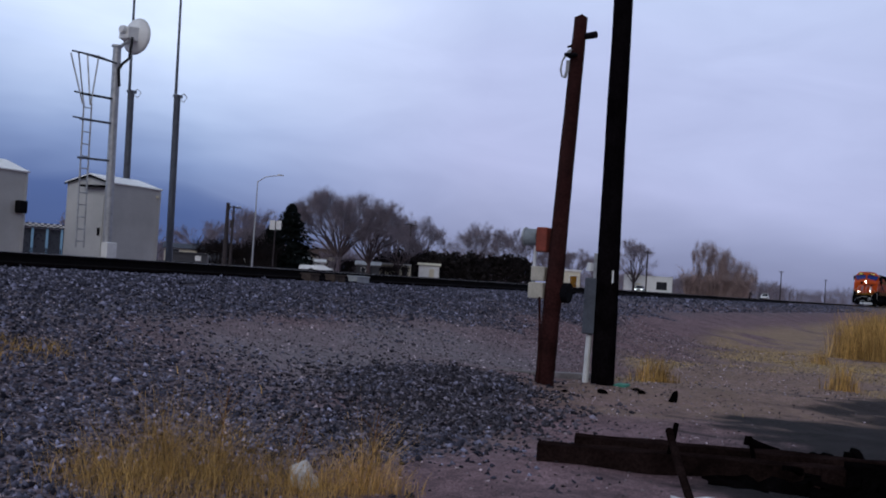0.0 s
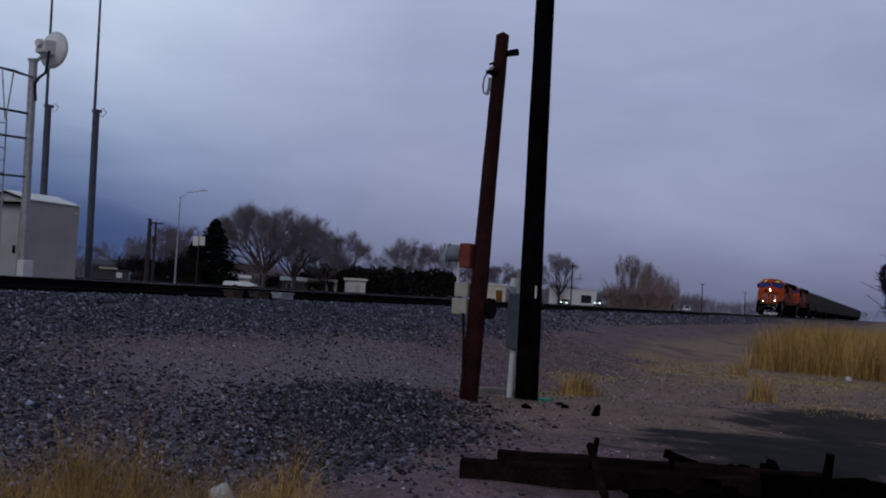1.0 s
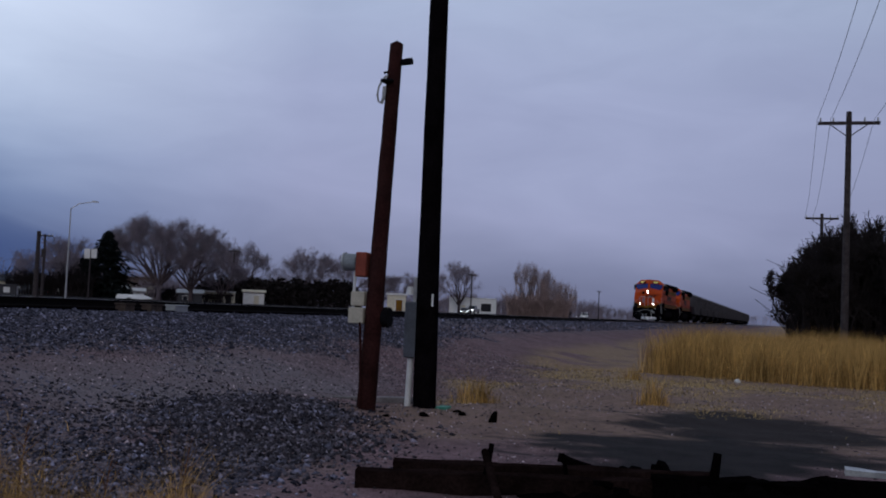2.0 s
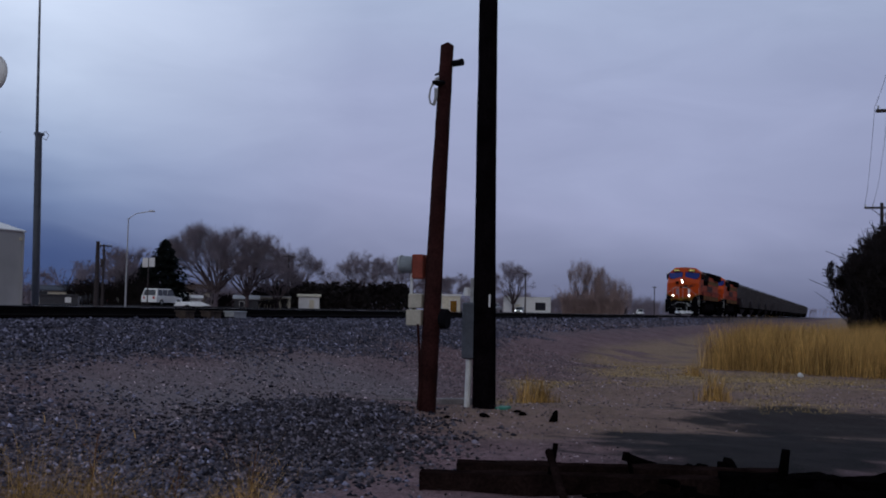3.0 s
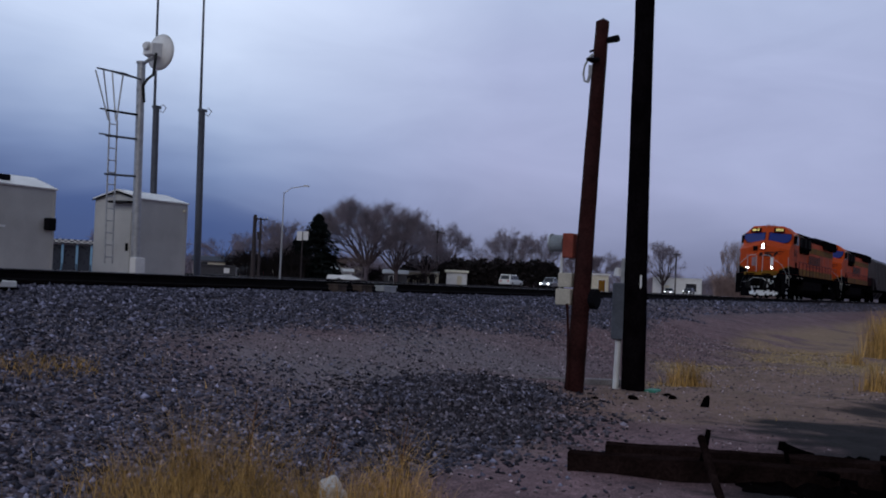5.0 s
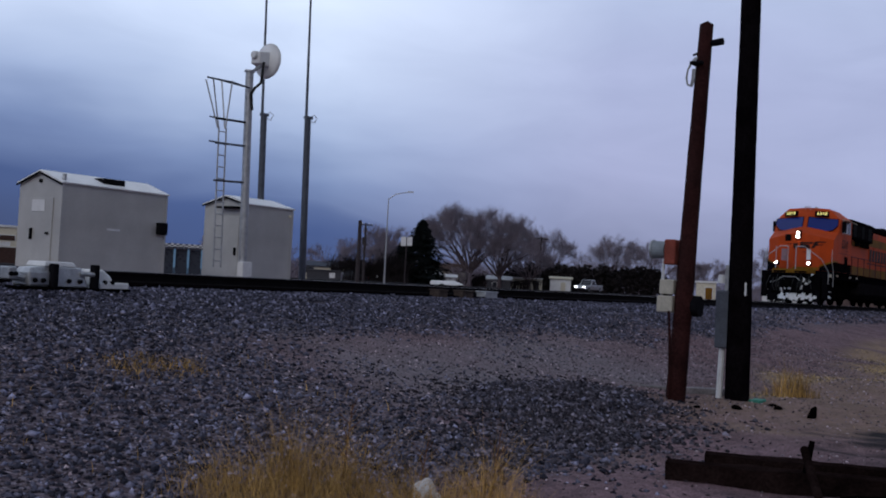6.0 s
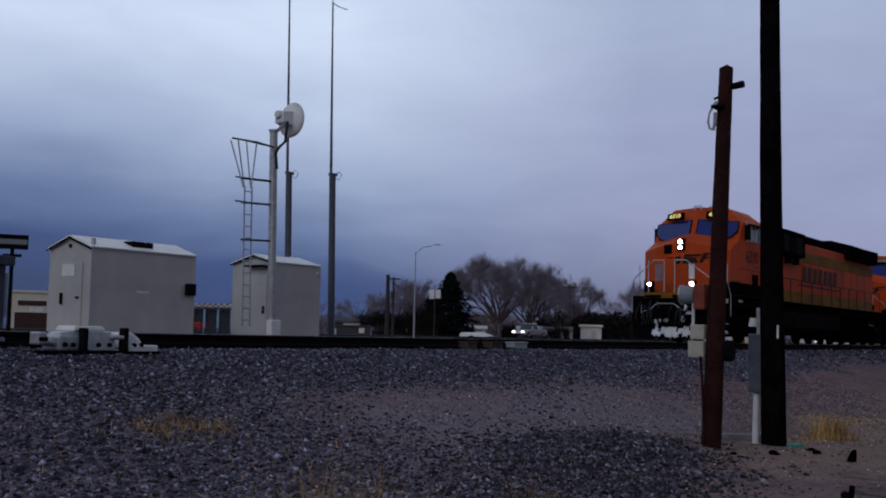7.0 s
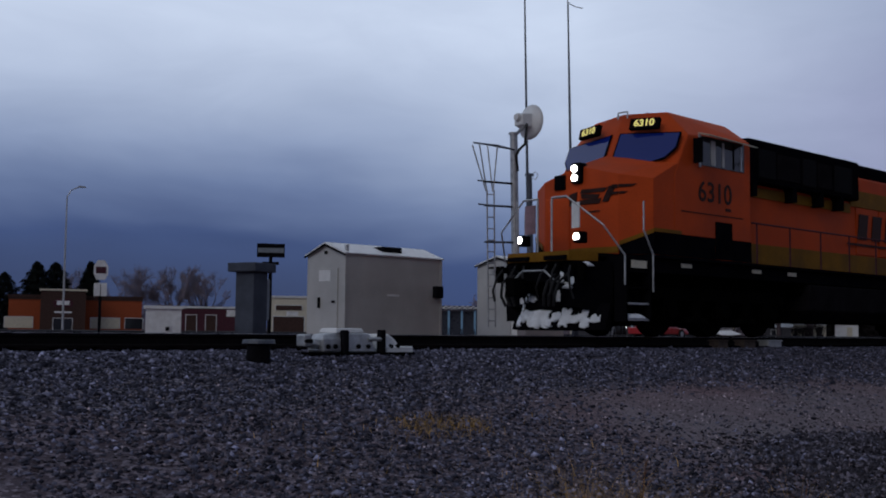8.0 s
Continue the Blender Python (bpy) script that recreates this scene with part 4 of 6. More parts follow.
def hopper():
    H = root("hopper_car", 100, TRACK, RAIL, 0, "grimy grey ribbed covered hopper freight car", "freight car", "hopper cars of the train")
    part("body", hull([(0.9, -1.55, 4.0), (0.9, 1.55, 4.0), (15.6, -1.55, 4.0), (15.6, 1.55, 4.0), (0.9, -1.55, 2.4), (0.9, 1.55, 2.4), (15.6, -1.55, 2.4), (15.6, 1.55, 2.4), (3.4, -1.5, 1.25), (3.4, 1.5, 1.25), (13.1, -1.5, 1.25), (13.1, 1.5, 1.25)], 0.03), HOPPER, H)
    part("roof", hull([(0.9, -1.5, 4.0), (0.9, 1.5, 4.0), (15.6, -1.5, 4.0), (15.6, 1.5, 4.0), (0.9, -0.9, 4.42), (0.9, 0.9, 4.42), (15.6, -0.9, 4.42), (15.6, 0.9, 4.42)]), HOPPER, H)
    part("sill", block(0.2, 16.3, -1.5, 1.5, 1.02, 1.24), UNDER, H)
    for k in range(12):
        x0 = 1.0 + 1.31 * k
        for s in (-1, 1):
            part("side_rib", block(x0, x0 + 0.14, *sorted((s * 1.54, s * 1.63)), 1.3 if 3 < x0 < 13 else 2.3, 3.98), HOPPER, H)
    for x0 in (4.2, 7.4, 10.6):
        part("discharge_gate", hull([(x0, -1.2, 1.1), (x0, 1.2, 1.1), (x0 + 2.0, -1.2, 1.1), (x0 + 2.0, 1.2, 1.1), (x0 + 0.7, -0.7, 0.35), (x0 + 0.7, 0.7, 0.35), (x0 + 1.3, -0.7, 0.35), (x0 + 1.3, 0.7, 0.35)]), HOPPER, H)
    for x0 in (0.25, 16.15):
        part("ladder", pipe([(x0, -1.5, 1.1), (x0, -1.5, 4.1)], 0.03, 6), HOPPER, H)
    part("coupler", block(-0.35, 16.85, -0.12, 0.12, 0.75, 1.0), UNDER, H)
    truck(H, 2.2, 2, 1.75, 0.46)
    truck(H, 14.3, 2, 1.75, 0.46)
    return H


LEAD, LEAD_WHEELS = locomotive(True)
SECOND, _ = locomotive(False)
CARS = [hopper()]
for k in range(17):
    CARS.append(copy_thing(CARS[0], pose(100, TRACK, RAIL)))

# ---------------------------------------------------------------- beside the track


def hut(x, y, w, l, z_eave, z_peak, label, details):
    z0 = 0.95
    h = root("equipment_hut", x, y, z0, 0, label, "equipment hut", "signal huts")
    e, p = z_eave - z0, z_peak - z0
    b = bmesh.new()
    prof = [(0, 0), (w, 0), (w, e), (w / 2, p), (0, e)]
    ends = [[b.verts.new((X, py, pz)) for py, pz in prof] for X in (0, l)]
    b.faces.new(ends[0][::-1])
    b.faces.new(ends[1])
    for i in range(5):
        j = (i + 1) % 5
        b.faces.new((ends[0][i], ends[0][j], ends[1][j], ends[1][i]))
    bmesh.ops.recalc_face_normals(b, faces=b.faces)
    part("shell", b, HUT, h)
    for s in (0, 1):
        ya, yb = (-0.05, w / 2) if s == 0 else (w + 0.05, w / 2)
        za, zb = e - 0.05 * (p - e) / (w / 2) + 0.03, p + 0.03
        part("roof_sheet", slab([(-0.05, ya, za), (l + 0.03, ya, za), (l + 0.03, yb, zb), (-0.05, yb, zb)] if s == 0 else [(l + 0.03, ya, za), (-0.05, ya, za), (-0.05, yb, zb), (l + 0.03, yb, zb)], 0.035), HUT_ROOF, h, "bright white roof sheet")
        part("gable_trim", slab([(-0.062, ya, za - 0.02), (-0.062, yb, zb - 0.02), (-0.062, yb, zb - 0.07), (-0.062, ya, za - 0.06)], 0.02), DARK, h)
    part("corner_trim", block(-0.014, 0.05, -0.014, 0.02, 0.0, e - 0.02), HUT, h)
    part("corner_trim", block(l - 0.05, l + 0.014, -0.014, 0.02, 0.0, e - 0.02), HUT, h)
    part("door", block(-0.025, 0.0, w * 0.18, w * 0.72, 0.12, e - 0.32, 0.008), HUT, h, "aluminium hut door")
    part("foundation", block(-0.05, l + 0.05, -0.05, w + 0.05, -0.5, 0.02), CONCRETE, h)
    details(h, w, l, e, p)
    return h


def details_long(h, w, l, e, p):
    part("notice", block(-0.035, -0.024, w * 0.36, w * 0.66, e - 0.62, e - 0.36), WHITE, h, "white notice plate")
    part("door_handle", block(-0.07, -0.024, w * 0.62, w * 0.66, 1.0, 1.25), DARK, h)
    part("hasp", block(-0.06, -0.024, w * 0.24, w * 0.30, 1.12, 1.17), DARK, h)
    part("gable_vent", block(-0.03, 0.0, w * 0.47, w * 0.53, e + 0.02, e + 0.10), DARK, h)
    part("roof_vent", block(l * 0.42, l * 0.62, w * 0.12, w * 0.36, e + 0.10, e + 0.25, 0.02), DARK, h, "dark roof ventilator")
    part("conduit_hood", rod((0.12, 0.12, e), (0.12, 0.12, e + 0.22), 0.05, 0.05, 10), GALV, h)
    part("wall_box", block(l - 0.30, l - 0.06, -0.16, 0.0, e - 0.95, e - 0.66, 0.02), DARK, h, "dark electrical box")
    part("wall_plate", block(l * 0.42, l * 0.54, -0.012, 0.0, e - 0.95, e - 0.90), WHITE, h)


def details_short(h, w, l, e, p):
    part("door_hood", block(-0.22, 0.0, w * 0.15, w * 0.60, e - 0.10, e - 0.05), DARK, h)
    part("wall_lamp", block(l - 0.16, l - 0.10, -0.06, 0.0, e - 0.22, e - 0.15, 0.01), CREAM, h)
    part("door_handle", block(-0.06, -0.024, w * 0.22, w * 0.26, 0.95, 1.15), DARK, h)


hut(15.16, 20.0, 1.50, 3.0, 3.20, 3.46, "long pale aluminium signal hut with white roof and dark vent", details_long)
hut(20.98, 20.0, 1.60, 1.76, 3.24, 3.46, "small pale aluminium signal hut behind a dish mast", details_short)


def dish_mast():
    d = root("dish_mast", 20.02, 19.3, 0.78, 0, "pale steel mast with caged ladder and white antenna dish", "antenna mast")
    top = 6.55 - 0.78
    d.matrix_basis = pose(20.17, 19.3, 0.78, 0, -1.7, 0)
    part("pole", rod((0, 0, 0), (0, 0, top), 0.105, 0.10, 16), GALV, d)
    part("pole_collar", rod((0, 0, top - 0.02), (0, 0, top + 0.03), 0.13, 0.13, 16), GALV, d)
    part("base_box", block(-0.22, 0.12, -0.22, -0.02, 0.55, 0.95, 0.02), WHITE, d)
    lx0, lx1 = -1.02, -0.77
    for xx in (lx0, lx1):
        part("ladder_rail", rod((xx, 0, 0.8), (xx + 0.02, 0, 4.25), 0.02, 0.02, 8), GALV, d)
    for k in range(12):
        zz = 0.95 + 0.29 * k
        part("rung", rod((lx0, 0, zz), (lx1, 0, zz), 0.014, 0.014, 6), GALV, d)
    for k, zz in enumerate((2.95, 3.87, 4.47)):
        part("standoff_arm", rod((-1.10, 0, zz - 0.02), (0.0, 0, zz), 0.028, 0.028, 8), MAST if k != 2 else DARK, d)
        if k:
            part("standoff_arm", rod((-1.10, 0.22, zz + 0.03), (0.0, 0.1, zz), 0.02, 0.02, 8), MAST, d)
    cage = bmesh.new()
    for a, c in (((-1.25, 0, 5.40), (-1.01, 0, 4.22)), ((-0.72, 0.25, 5.46), (-0.80, 0, 4.22)), ((-1.20, 0.3, 5.40), (-0.99, 0.05, 4.22)), ((-0.70, -0.1, 5.42), (-0.78, 0, 4.22))):
        rod(a, c, 0.018, 0.018, 6, cage)
    part("ladder_cage", cage, GALV, d)
    part("cage_hoop", pipe([(-1.44, 0.0, 5.40), (-0.82, 0.32, 5.47), (-0.10, 0.08, 5.38), (0, 0, 5.38)], 0.022, 8), MAST, d)
    part("cage_hoop", pipe([(-1.44, 0.0, 5.40), (-0.80, -0.22, 5.36), (0, -0.05, 5.34)], 0.022, 8), MAST, d)
    # dish seen from behind, turned to the side
    turn = Matrix.Translation((0.82, 0.15, 6.18)) @ pose(0, 0, 0, 0, 4, -3)
    b = bmesh.new()
    rings = []
    for k in range(7):
        r = 0.47 * k / 6
        depth = -0.17 * (1 - (k / 6) ** 2)
        rings.append([b.verts.new((-depth * -1.0, r * math.cos(a), r * math.sin(a))) for a in np.linspace(0, 2 * math.pi, 28, endpoint=False)])
    for a, c in zip(rings[1:-1], rings[2:]):
        for i in range(28):
            b.faces.new((a[i], a[(i + 1) % 28], c[(i + 1) % 28], c[i]))
    b.faces.new(rings[1])
    bmesh.ops.delete(b, geom=rings[0], context="VERTS")
    bmesh.ops.solidify(b, geom=list(b.faces), thickness=0.02)
    b.transform(turn)
    part("dish", b, WHITE, d, "white antenna dish", True)
    part("radio_unit", hull([turn @ Vector(q) for q in ((-0.45, -0.16, -0.16), (-0.45, 0.16, -0.16), (-0.45, -0.16, 0.14), (-0.45, 0.16, 0.14), (-0.12, -0.2, -0.2), (-0.12, 0.2, -0.2), (-0.12, -0.2, 0.2), (-0.12, 0.2, 0.2))], 0.03), WHITE, d)
    part("radio_cap", rod(turn @ Vector((-0.44, 0, 0.05)), turn @ Vector((-0.54, 0, 0.05)), 0.12, 0.09, 14), WHITE, d)
    part("dish_bracket", pipe([(0, 0, top), (0.15, 0.05, top + 0.02), (0.45, 0.1, top + 0.2), (0.55, 0.12, top + 0.42)], 0.045), GALV, d)
    part("feed_cable", pipe([(0.45, -0.05, top + 0.30), (0.34, -0.12, top + 0.02), (0.30, -0.12, top - 0.25), (0.06, -0.14, top - 0.42), (-0.06, -0.14, top - 0.58), (-0.02, -0.13, top - 0.85), (0.02, -0.11, top - 0.98)], 0.035), CABLE, d)
    return d


dish_mast()


def whip_mast(x, y, z_step, z_tip, lean, group_label):
    m = root("antenna_mast", x, y, 0.78, 0, group_label, "antenna mast", "radio masts")
    s, t = z_step - 0.78, z_tip - 0.78
    part("lower_mast", rod((0, 0, 0), (lean * s, 0, s), 0.105, 0.095, 14), MAST, m)
    part("mast_cap", block(lean * s - 0.10, lean * s + 0.15, -0.08, 0.08, s - 0.06, s + 0.02, 0.01), MAST, m)
    part("whip", rod((lean * s - 0.06, 0, s - 0.4), (lean * t - 0.06, 0, t), 0.045, 0.022, 8), MAST, m)
    part("whip_tip", rod((lean * t - 0.06, 0, t), (lean * t - 0.06, 0, t + 0.35), 0.014, 0.008, 6), MAST, m)
    part("whip_branch", pipe([(lean * t - 0.10, 0, t + 0.02), (lean * t + 0.25, 0, t - 0.04), (lean * t + 0.62, 0, t - 0.02)], 0.014, 6), MAST, m)
    part("loose_wire", pipe([(lean * s + 0.10, 0, s), (lean * s + 0.28, 0, s + 0.10), (lean * s + 0.42, 0, s + 0.02), (lean * s + 0.30, 0, s - 0.14), (lean * s + 0.12, 0, s - 0.10)], 0.010, 6), WIRE, m)
    return m


whip_mast(24.45, 21.0, 6.13, 11.25, -0.030, "dark grey steel mast with a thin whip antenna")
whip_mast(24.18, 22.5, 6.24, 12.1, -0.030, "dark grey steel mast with whip antenna behind the hut")


def switch_machine():
    s = root("switch_machine", 9.04, 11.98, RAIL - 0.25, 0, "pale grey railway switch machine beside the rail", "switch machine")
    part("bed_plate", block(-0.84, 1.02, -0.30, 0.20, -0.08, 0.02, 0.01), UNDER, s)
    part("main_case", block(-0.54, -0.22, -0.24, 0.12, 0.02, 0.22, 0.03), GALV, s)
    part("case_lid", hull([(-0.54, -0.22, 0.20), (-0.20, -0.22, 0.20), (-0.54, 0.10, 0.20), (-0.20, 0.10, 0.20), (-0.48, -0.18, 0.26), (-0.20, -0.18, 0.29), (-0.48, 0.08, 0.26), (-0.20, 0.08, 0.29)], 0.015), GALV, s)
    part("motor_cover", hull([(-0.30, -0.2, 0.28), (0.20, -0.2, 0.28), (-0.30, 0.2, 0.28), (0.20, 0.2, 0.28), (-0.27, -0.18, 0.345), (0.16, -0.18, 0.345), (-0.27, 0.18, 0.345), (0.16, 0.18, 0.345)], 0.015), WHITE, s, "white cast motor cover")
    part("motor_case", hull([(-0.12, -0.25, 0.02), (0.36, -0.25, 0.02), (-0.12, 0.2, 0.02), (0.36, 0.2, 0.02), (-0.12, -0.22, 0.28), (0.26, -0.22, 0.28), (-0.12, 0.2, 0.28), (0.26, 0.2, 0.28)], 0.02), GALV, s)
    part("motor_drum", rod((-0.06, -0.10, 0.17), (0.34, -0.10, 0.17), 0.115, 0.10, 16), WHITE, s)
    part("round_cover", hull([(0.50, -0.22, 0.04), (0.84, -0.22, 0.04), (0.50, 0.2, 0.04), (0.84, 0.2, 0.04), (0.50, -0.18, 0.27), (0.66, -0.18, 0.27), (0.50, 0.16, 0.27), (0.66, 0.16, 0.27), (0.80, -0.16, 0.17), (0.80, 0.16, 0.17)], 0.03), WHITE, s, "white rounded gear cover")
    part("end_case", block(0.52, 1.02, -0.27, 0.20, 0.0, 0.10, 0.02), WHITE, s)
    part("conduit_elbow", pipe([(-0.54, -0.12, 0.12), (-0.70, -0.12, 0.14), (-0.75, -0.12, 0.20), (-0.75, -0.12, 0.25)], 0.05), GALV, s)
    part("end_bracket", block(-0.82, -0.70, -0.22, -0.02, 0.10, 0.26, 0.02), GALV, s)
    for xx, zz in ((-0.24, 0.32), (0.40, 0.33)):
        part("lock_lever", block(xx, xx + 0.09, -0.31, -0.20, 0.0, zz, 0.02), DARK, s, "black throw lever")
    for xx in (-0.79, -0.73):
        part("conduit_port", rod((xx, -0.21, 0.17), (xx, -0.245, 0.17), 0.03, 0.03, 10), DARK, s)
    for xx in (-0.46, -0.34, 0.05, 0.22, 0.62, 0.74):
        part("bolt_boss", rod((xx, -0.24, 0.10), (xx, -0.275, 0.10), 0.032, 0.028, 10), DARK, s)
    part("hand_crank_shaft", rod((0.22, -0.24, 0.2), (0.42, -0.28, 0.2), 0.03, 0.03, 8), GALV, s)
    part("throw_rod", rod((0.1, 0.2, 0.06), (0.1, 1.6, 0.06), 0.03, 0.03, 8), RUST, s)
    tagged(link("switch_tie", block(8.72, 8.99, 11.75, 15.4, RAIL - 0.36, RAIL - 0.255, 0.01), CREOSOTE), "long dark timber tie under the switch machine", "railway tie")
    tagged(link("switch_tie", block(9.55, 9.82, 11.75, 15.4, RAIL - 0.36, RAIL - 0.255, 0.01), CREOSOTE), "long dark timber tie under the switch machine", "railway tie")
    p = root("junction_pedestal", 7.15, 11.2, 1.0, 0, "round dark junction pedestal with a flat grey lid", "pedestal")
    part("drum", rod((0, 0, -0.1), (0, 0, 0.27), 0.15, 0.14, 20), DARK, p)
    part("lid", rod((0, 0, 0.27), (0, 0, 0.315), 0.20, 0.19, 20), MAST, p, "grey flat metal lid")


switch_machine()


def joint_boxes():
    for x, w, m, lb in ((21.3, 0.55, GALV, "pale weathered connection box beside the rail"), (20.3, 0.45, RUSTY, "low brown rusted cable cover beside the rail"), (19.3, 0.35, RUSTY, "low brown rusted cable cover beside the rail")):
        j = root("connection_box", x, 12.75, 1.12, 0, lb, "connection box", "track boxes")
        part("case", block(-w / 2, w / 2, -0.12, 0.12, 0, 0.17, 0.02), m, j)
        part("cover", block(-w / 2 - 0.02, w / 2 + 0.02, -0.14, 0.14, 0.17, 0.20, 0.01), m, j)


joint_boxes()


def pillar():
    p = root("concrete_pillar", 17.1, 27.0, 0.8, 20, "grey square concrete pillar with a wider cap", "pillar")
    part("shaft", block(-0.33, 0.33, -0.33, 0.33, 0, 2.28, 0.03), CONCRETE, p)
    part("cap", block(-0.5, 0.5, -0.5, 0.5, 2.28, 2.54, 0.03), CONCRETE, p)
    part("cabinet", block(0.33, 0.62, -0.2, 0.2, 0.9, 2.1, 0.02), GREYBLUE, p)


pillar()

# ---------------------------------------------------------------- poles and scrap near the camera


def uneven_pole(foot, top, r0, r1, seed):
    """A log with slight bends, cracks and a weathered top."""
    b = bmesh.new()
    foot, top = Vector(foot), Vector(top)
    rows, seg = 26, 18
    rings = []
    for k in range(rows):
        f = k / (rows - 1)
        c = foot.lerp(top, f) + Vector((math.sin(f * 5 + seed), math.cos(f * 4 + seed), 0)) * 0.012
        r = r0 + (r1 - r0) * f
        rings.append([b.verts.new(c + Vector((math.cos(a), math.sin(a), 0)) * r * (1 + 0.05 * noise.noise(Vector((math.cos(a) * 2, math.sin(a) * 2, f * 14 + seed)))))
                      for a in [2 * math.pi * i / seg for i in range(seg)]])
    for a, c in zip(rings[:-1], rings[1:]):
        for i in range(seg):
            b.faces.new((a[i], a[(i + 1) % seg], c[(i + 1) % seg], c[i]))
    tip = b.verts.new(top + Vector((0, 0, 0.05)))
    for i in range(seg):
        b.faces.new((rings[-1][i], rings[-1][(i + 1) % seg], tip))
    return b


def brown_pole():
    p = root("utility_pole", 13.92, 5.32, 0, 0, "leaning weathered brown timber pole with service boxes", "utility pole", "timber poles")
    part("log", uneven_pole((0, 0.02, -0.3), (0.08, -0.19, 5.12), 0.136, 0.092, 2), POLE_BROWN, p, "", True)
    part("top_insulator", rod((0.09, -0.26, 4.86), (0.06, -0.42, 4.87), 0.045, 0.05, 12), DARK, p)
    part("bracket_pin", pipe([(0.05, -0.12, 4.74), (0.02, -0.03, 4.70)], 0.016, 6), DARK, p)
    loop = [(0.0, -0.10, 4.66), (-0.05, -0.06, 4.60), (-0.06, 0.0, 4.50), (-0.06, 0.02, 4.38), (-0.05, 0.0, 4.29), (-0.05, -0.06, 4.27), (-0.06, -0.09, 4.36), (-0.05, -0.09, 4.5)]
    part("cable_loop", pipe(loop, 0.013, 6), WIRE, p, "loose grey cable loop")
    part("cable_loop", pipe([(a, c * 0.72, d) for a, c, d in loop], 0.012, 6), WIRE, p)
    part("strap", block(-0.10, 0.10, -0.20, -0.03, 4.56, 4.60, 0.01), DARK, p)
    part("oxide_box", block(-0.10, 0.12, 0.05, 0.21, 1.86, 2.20, 0.02), REDDISH, p, "red oxide junction box")
    part("round_meter", rod((0.0, 0.21, 2.06), (0.0, 0.40, 2.06), 0.115, 0.12, 20), GREYBLUE, p, "grey round meter can")
    part("meter_rim", rod((0.0, 0.39, 2.06), (0.0, 0.415, 2.06), 0.135, 0.13, 20), GALV, p)
    part("upper_box", block(-0.08, 0.10, 0.06, 0.26, 1.46, 1.66, 0.015), BEIGE, p)
    part("lower_box", block(-0.10, 0.12, 0.06, 0.28, 1.22, 1.44, 0.015), BEIGE, p)
    part("conduit", pipe([(0.0, 0.24, 1.95), (0.0, 0.25, 1.40)], 0.022), PVC, p)
    part("conduit", pipe([(-0.10, 0.10, 1.24), (-0.13, 0.06, 0.9), (-0.13, 0.03, 0.0)], 0.018), POLE_BROWN, p)
    part("back_disc", rod((0.10, -0.16, 1.32), (0.10, -0.26, 1.32), 0.14, 0.14, 16), DARK, p)


def black_pole():
    p = root("utility_pole", 15.12, 4.86, 0, 0, "tall black creosoted timber utility pole", "utility pole", "timber poles")
    part("log", uneven_pole((0, 0, -0.3), (0.0, 0.08, 9.6), 0.175, 0.115, 5), CREOSOTE, p, "", True)
    part("reflector_tag", block(-0.155, -0.145, -0.11, -0.085, 1.50, 1.68), WHITE, p)
    part("meter_cabinet", block(-0.10, 0.10, 0.15, 0.34, 0.74, 1.56, 0.02), MAST, p, "dark grey meter cabinet")
    part("weatherhead", rod((0.0, 0.30, 1.66), (0.0, 0.30, 1.78), 0.065, 0.04, 12), PVC, p)
    part("cabinet_back", block(-0.03, 0.03, 0.14, 0.24, 1.5, 1.92), GALV, p)
    part("conduit", rod((0, 0.27, 0.0), (0, 0.25, 0.74), 0.045, 0.045, 12), PVC, p, "white plastic conduit")
    part("conduit", rod((0.05, 0.17, 0.1), (0.05, 0.165, 0.70), 0.022, 0.022, 10), PVC, p)
    part("ground_cover", block(-0.05, 0.25, -0.34, -0.17, 0.0, 0.06, 0.02), GREEN, p, "green plastic cover")
    # timber kerb between the poles
    t = link("timber", block(-1.15, 0.95, -0.09, 0.09, -0.08, 0.10, 0.015), GREYWOOD)
    tagged(t, "weathered grey timber lying at the foot of the poles", "timber")
    t.matrix_basis = pose(15.1, 6.0, 0.02, 0, 0, -52)


brown_pole()
black_pole()


def worn_beam(length, w, h, seed):
    b = block(0, length, -w / 2, w / 2, 0, h)
    bmesh.ops.subdivide_edges(b, edges=[e for e in b.edges if abs((e.verts[0].co - e.verts[1].co).x) > length * 0.5], cuts=14, use_grid_fill=True)
    for v in b.verts:
        v.co += Vector((noise.noise(v.co * 3 + Vector((seed, 0, 0))) * 0.02, noise.noise(v.co * 5 + Vector((0, seed, 0))) * 0.018, noise.noise(v.co * 6 + Vector((0, 0, seed))) * 0.02))
    return b


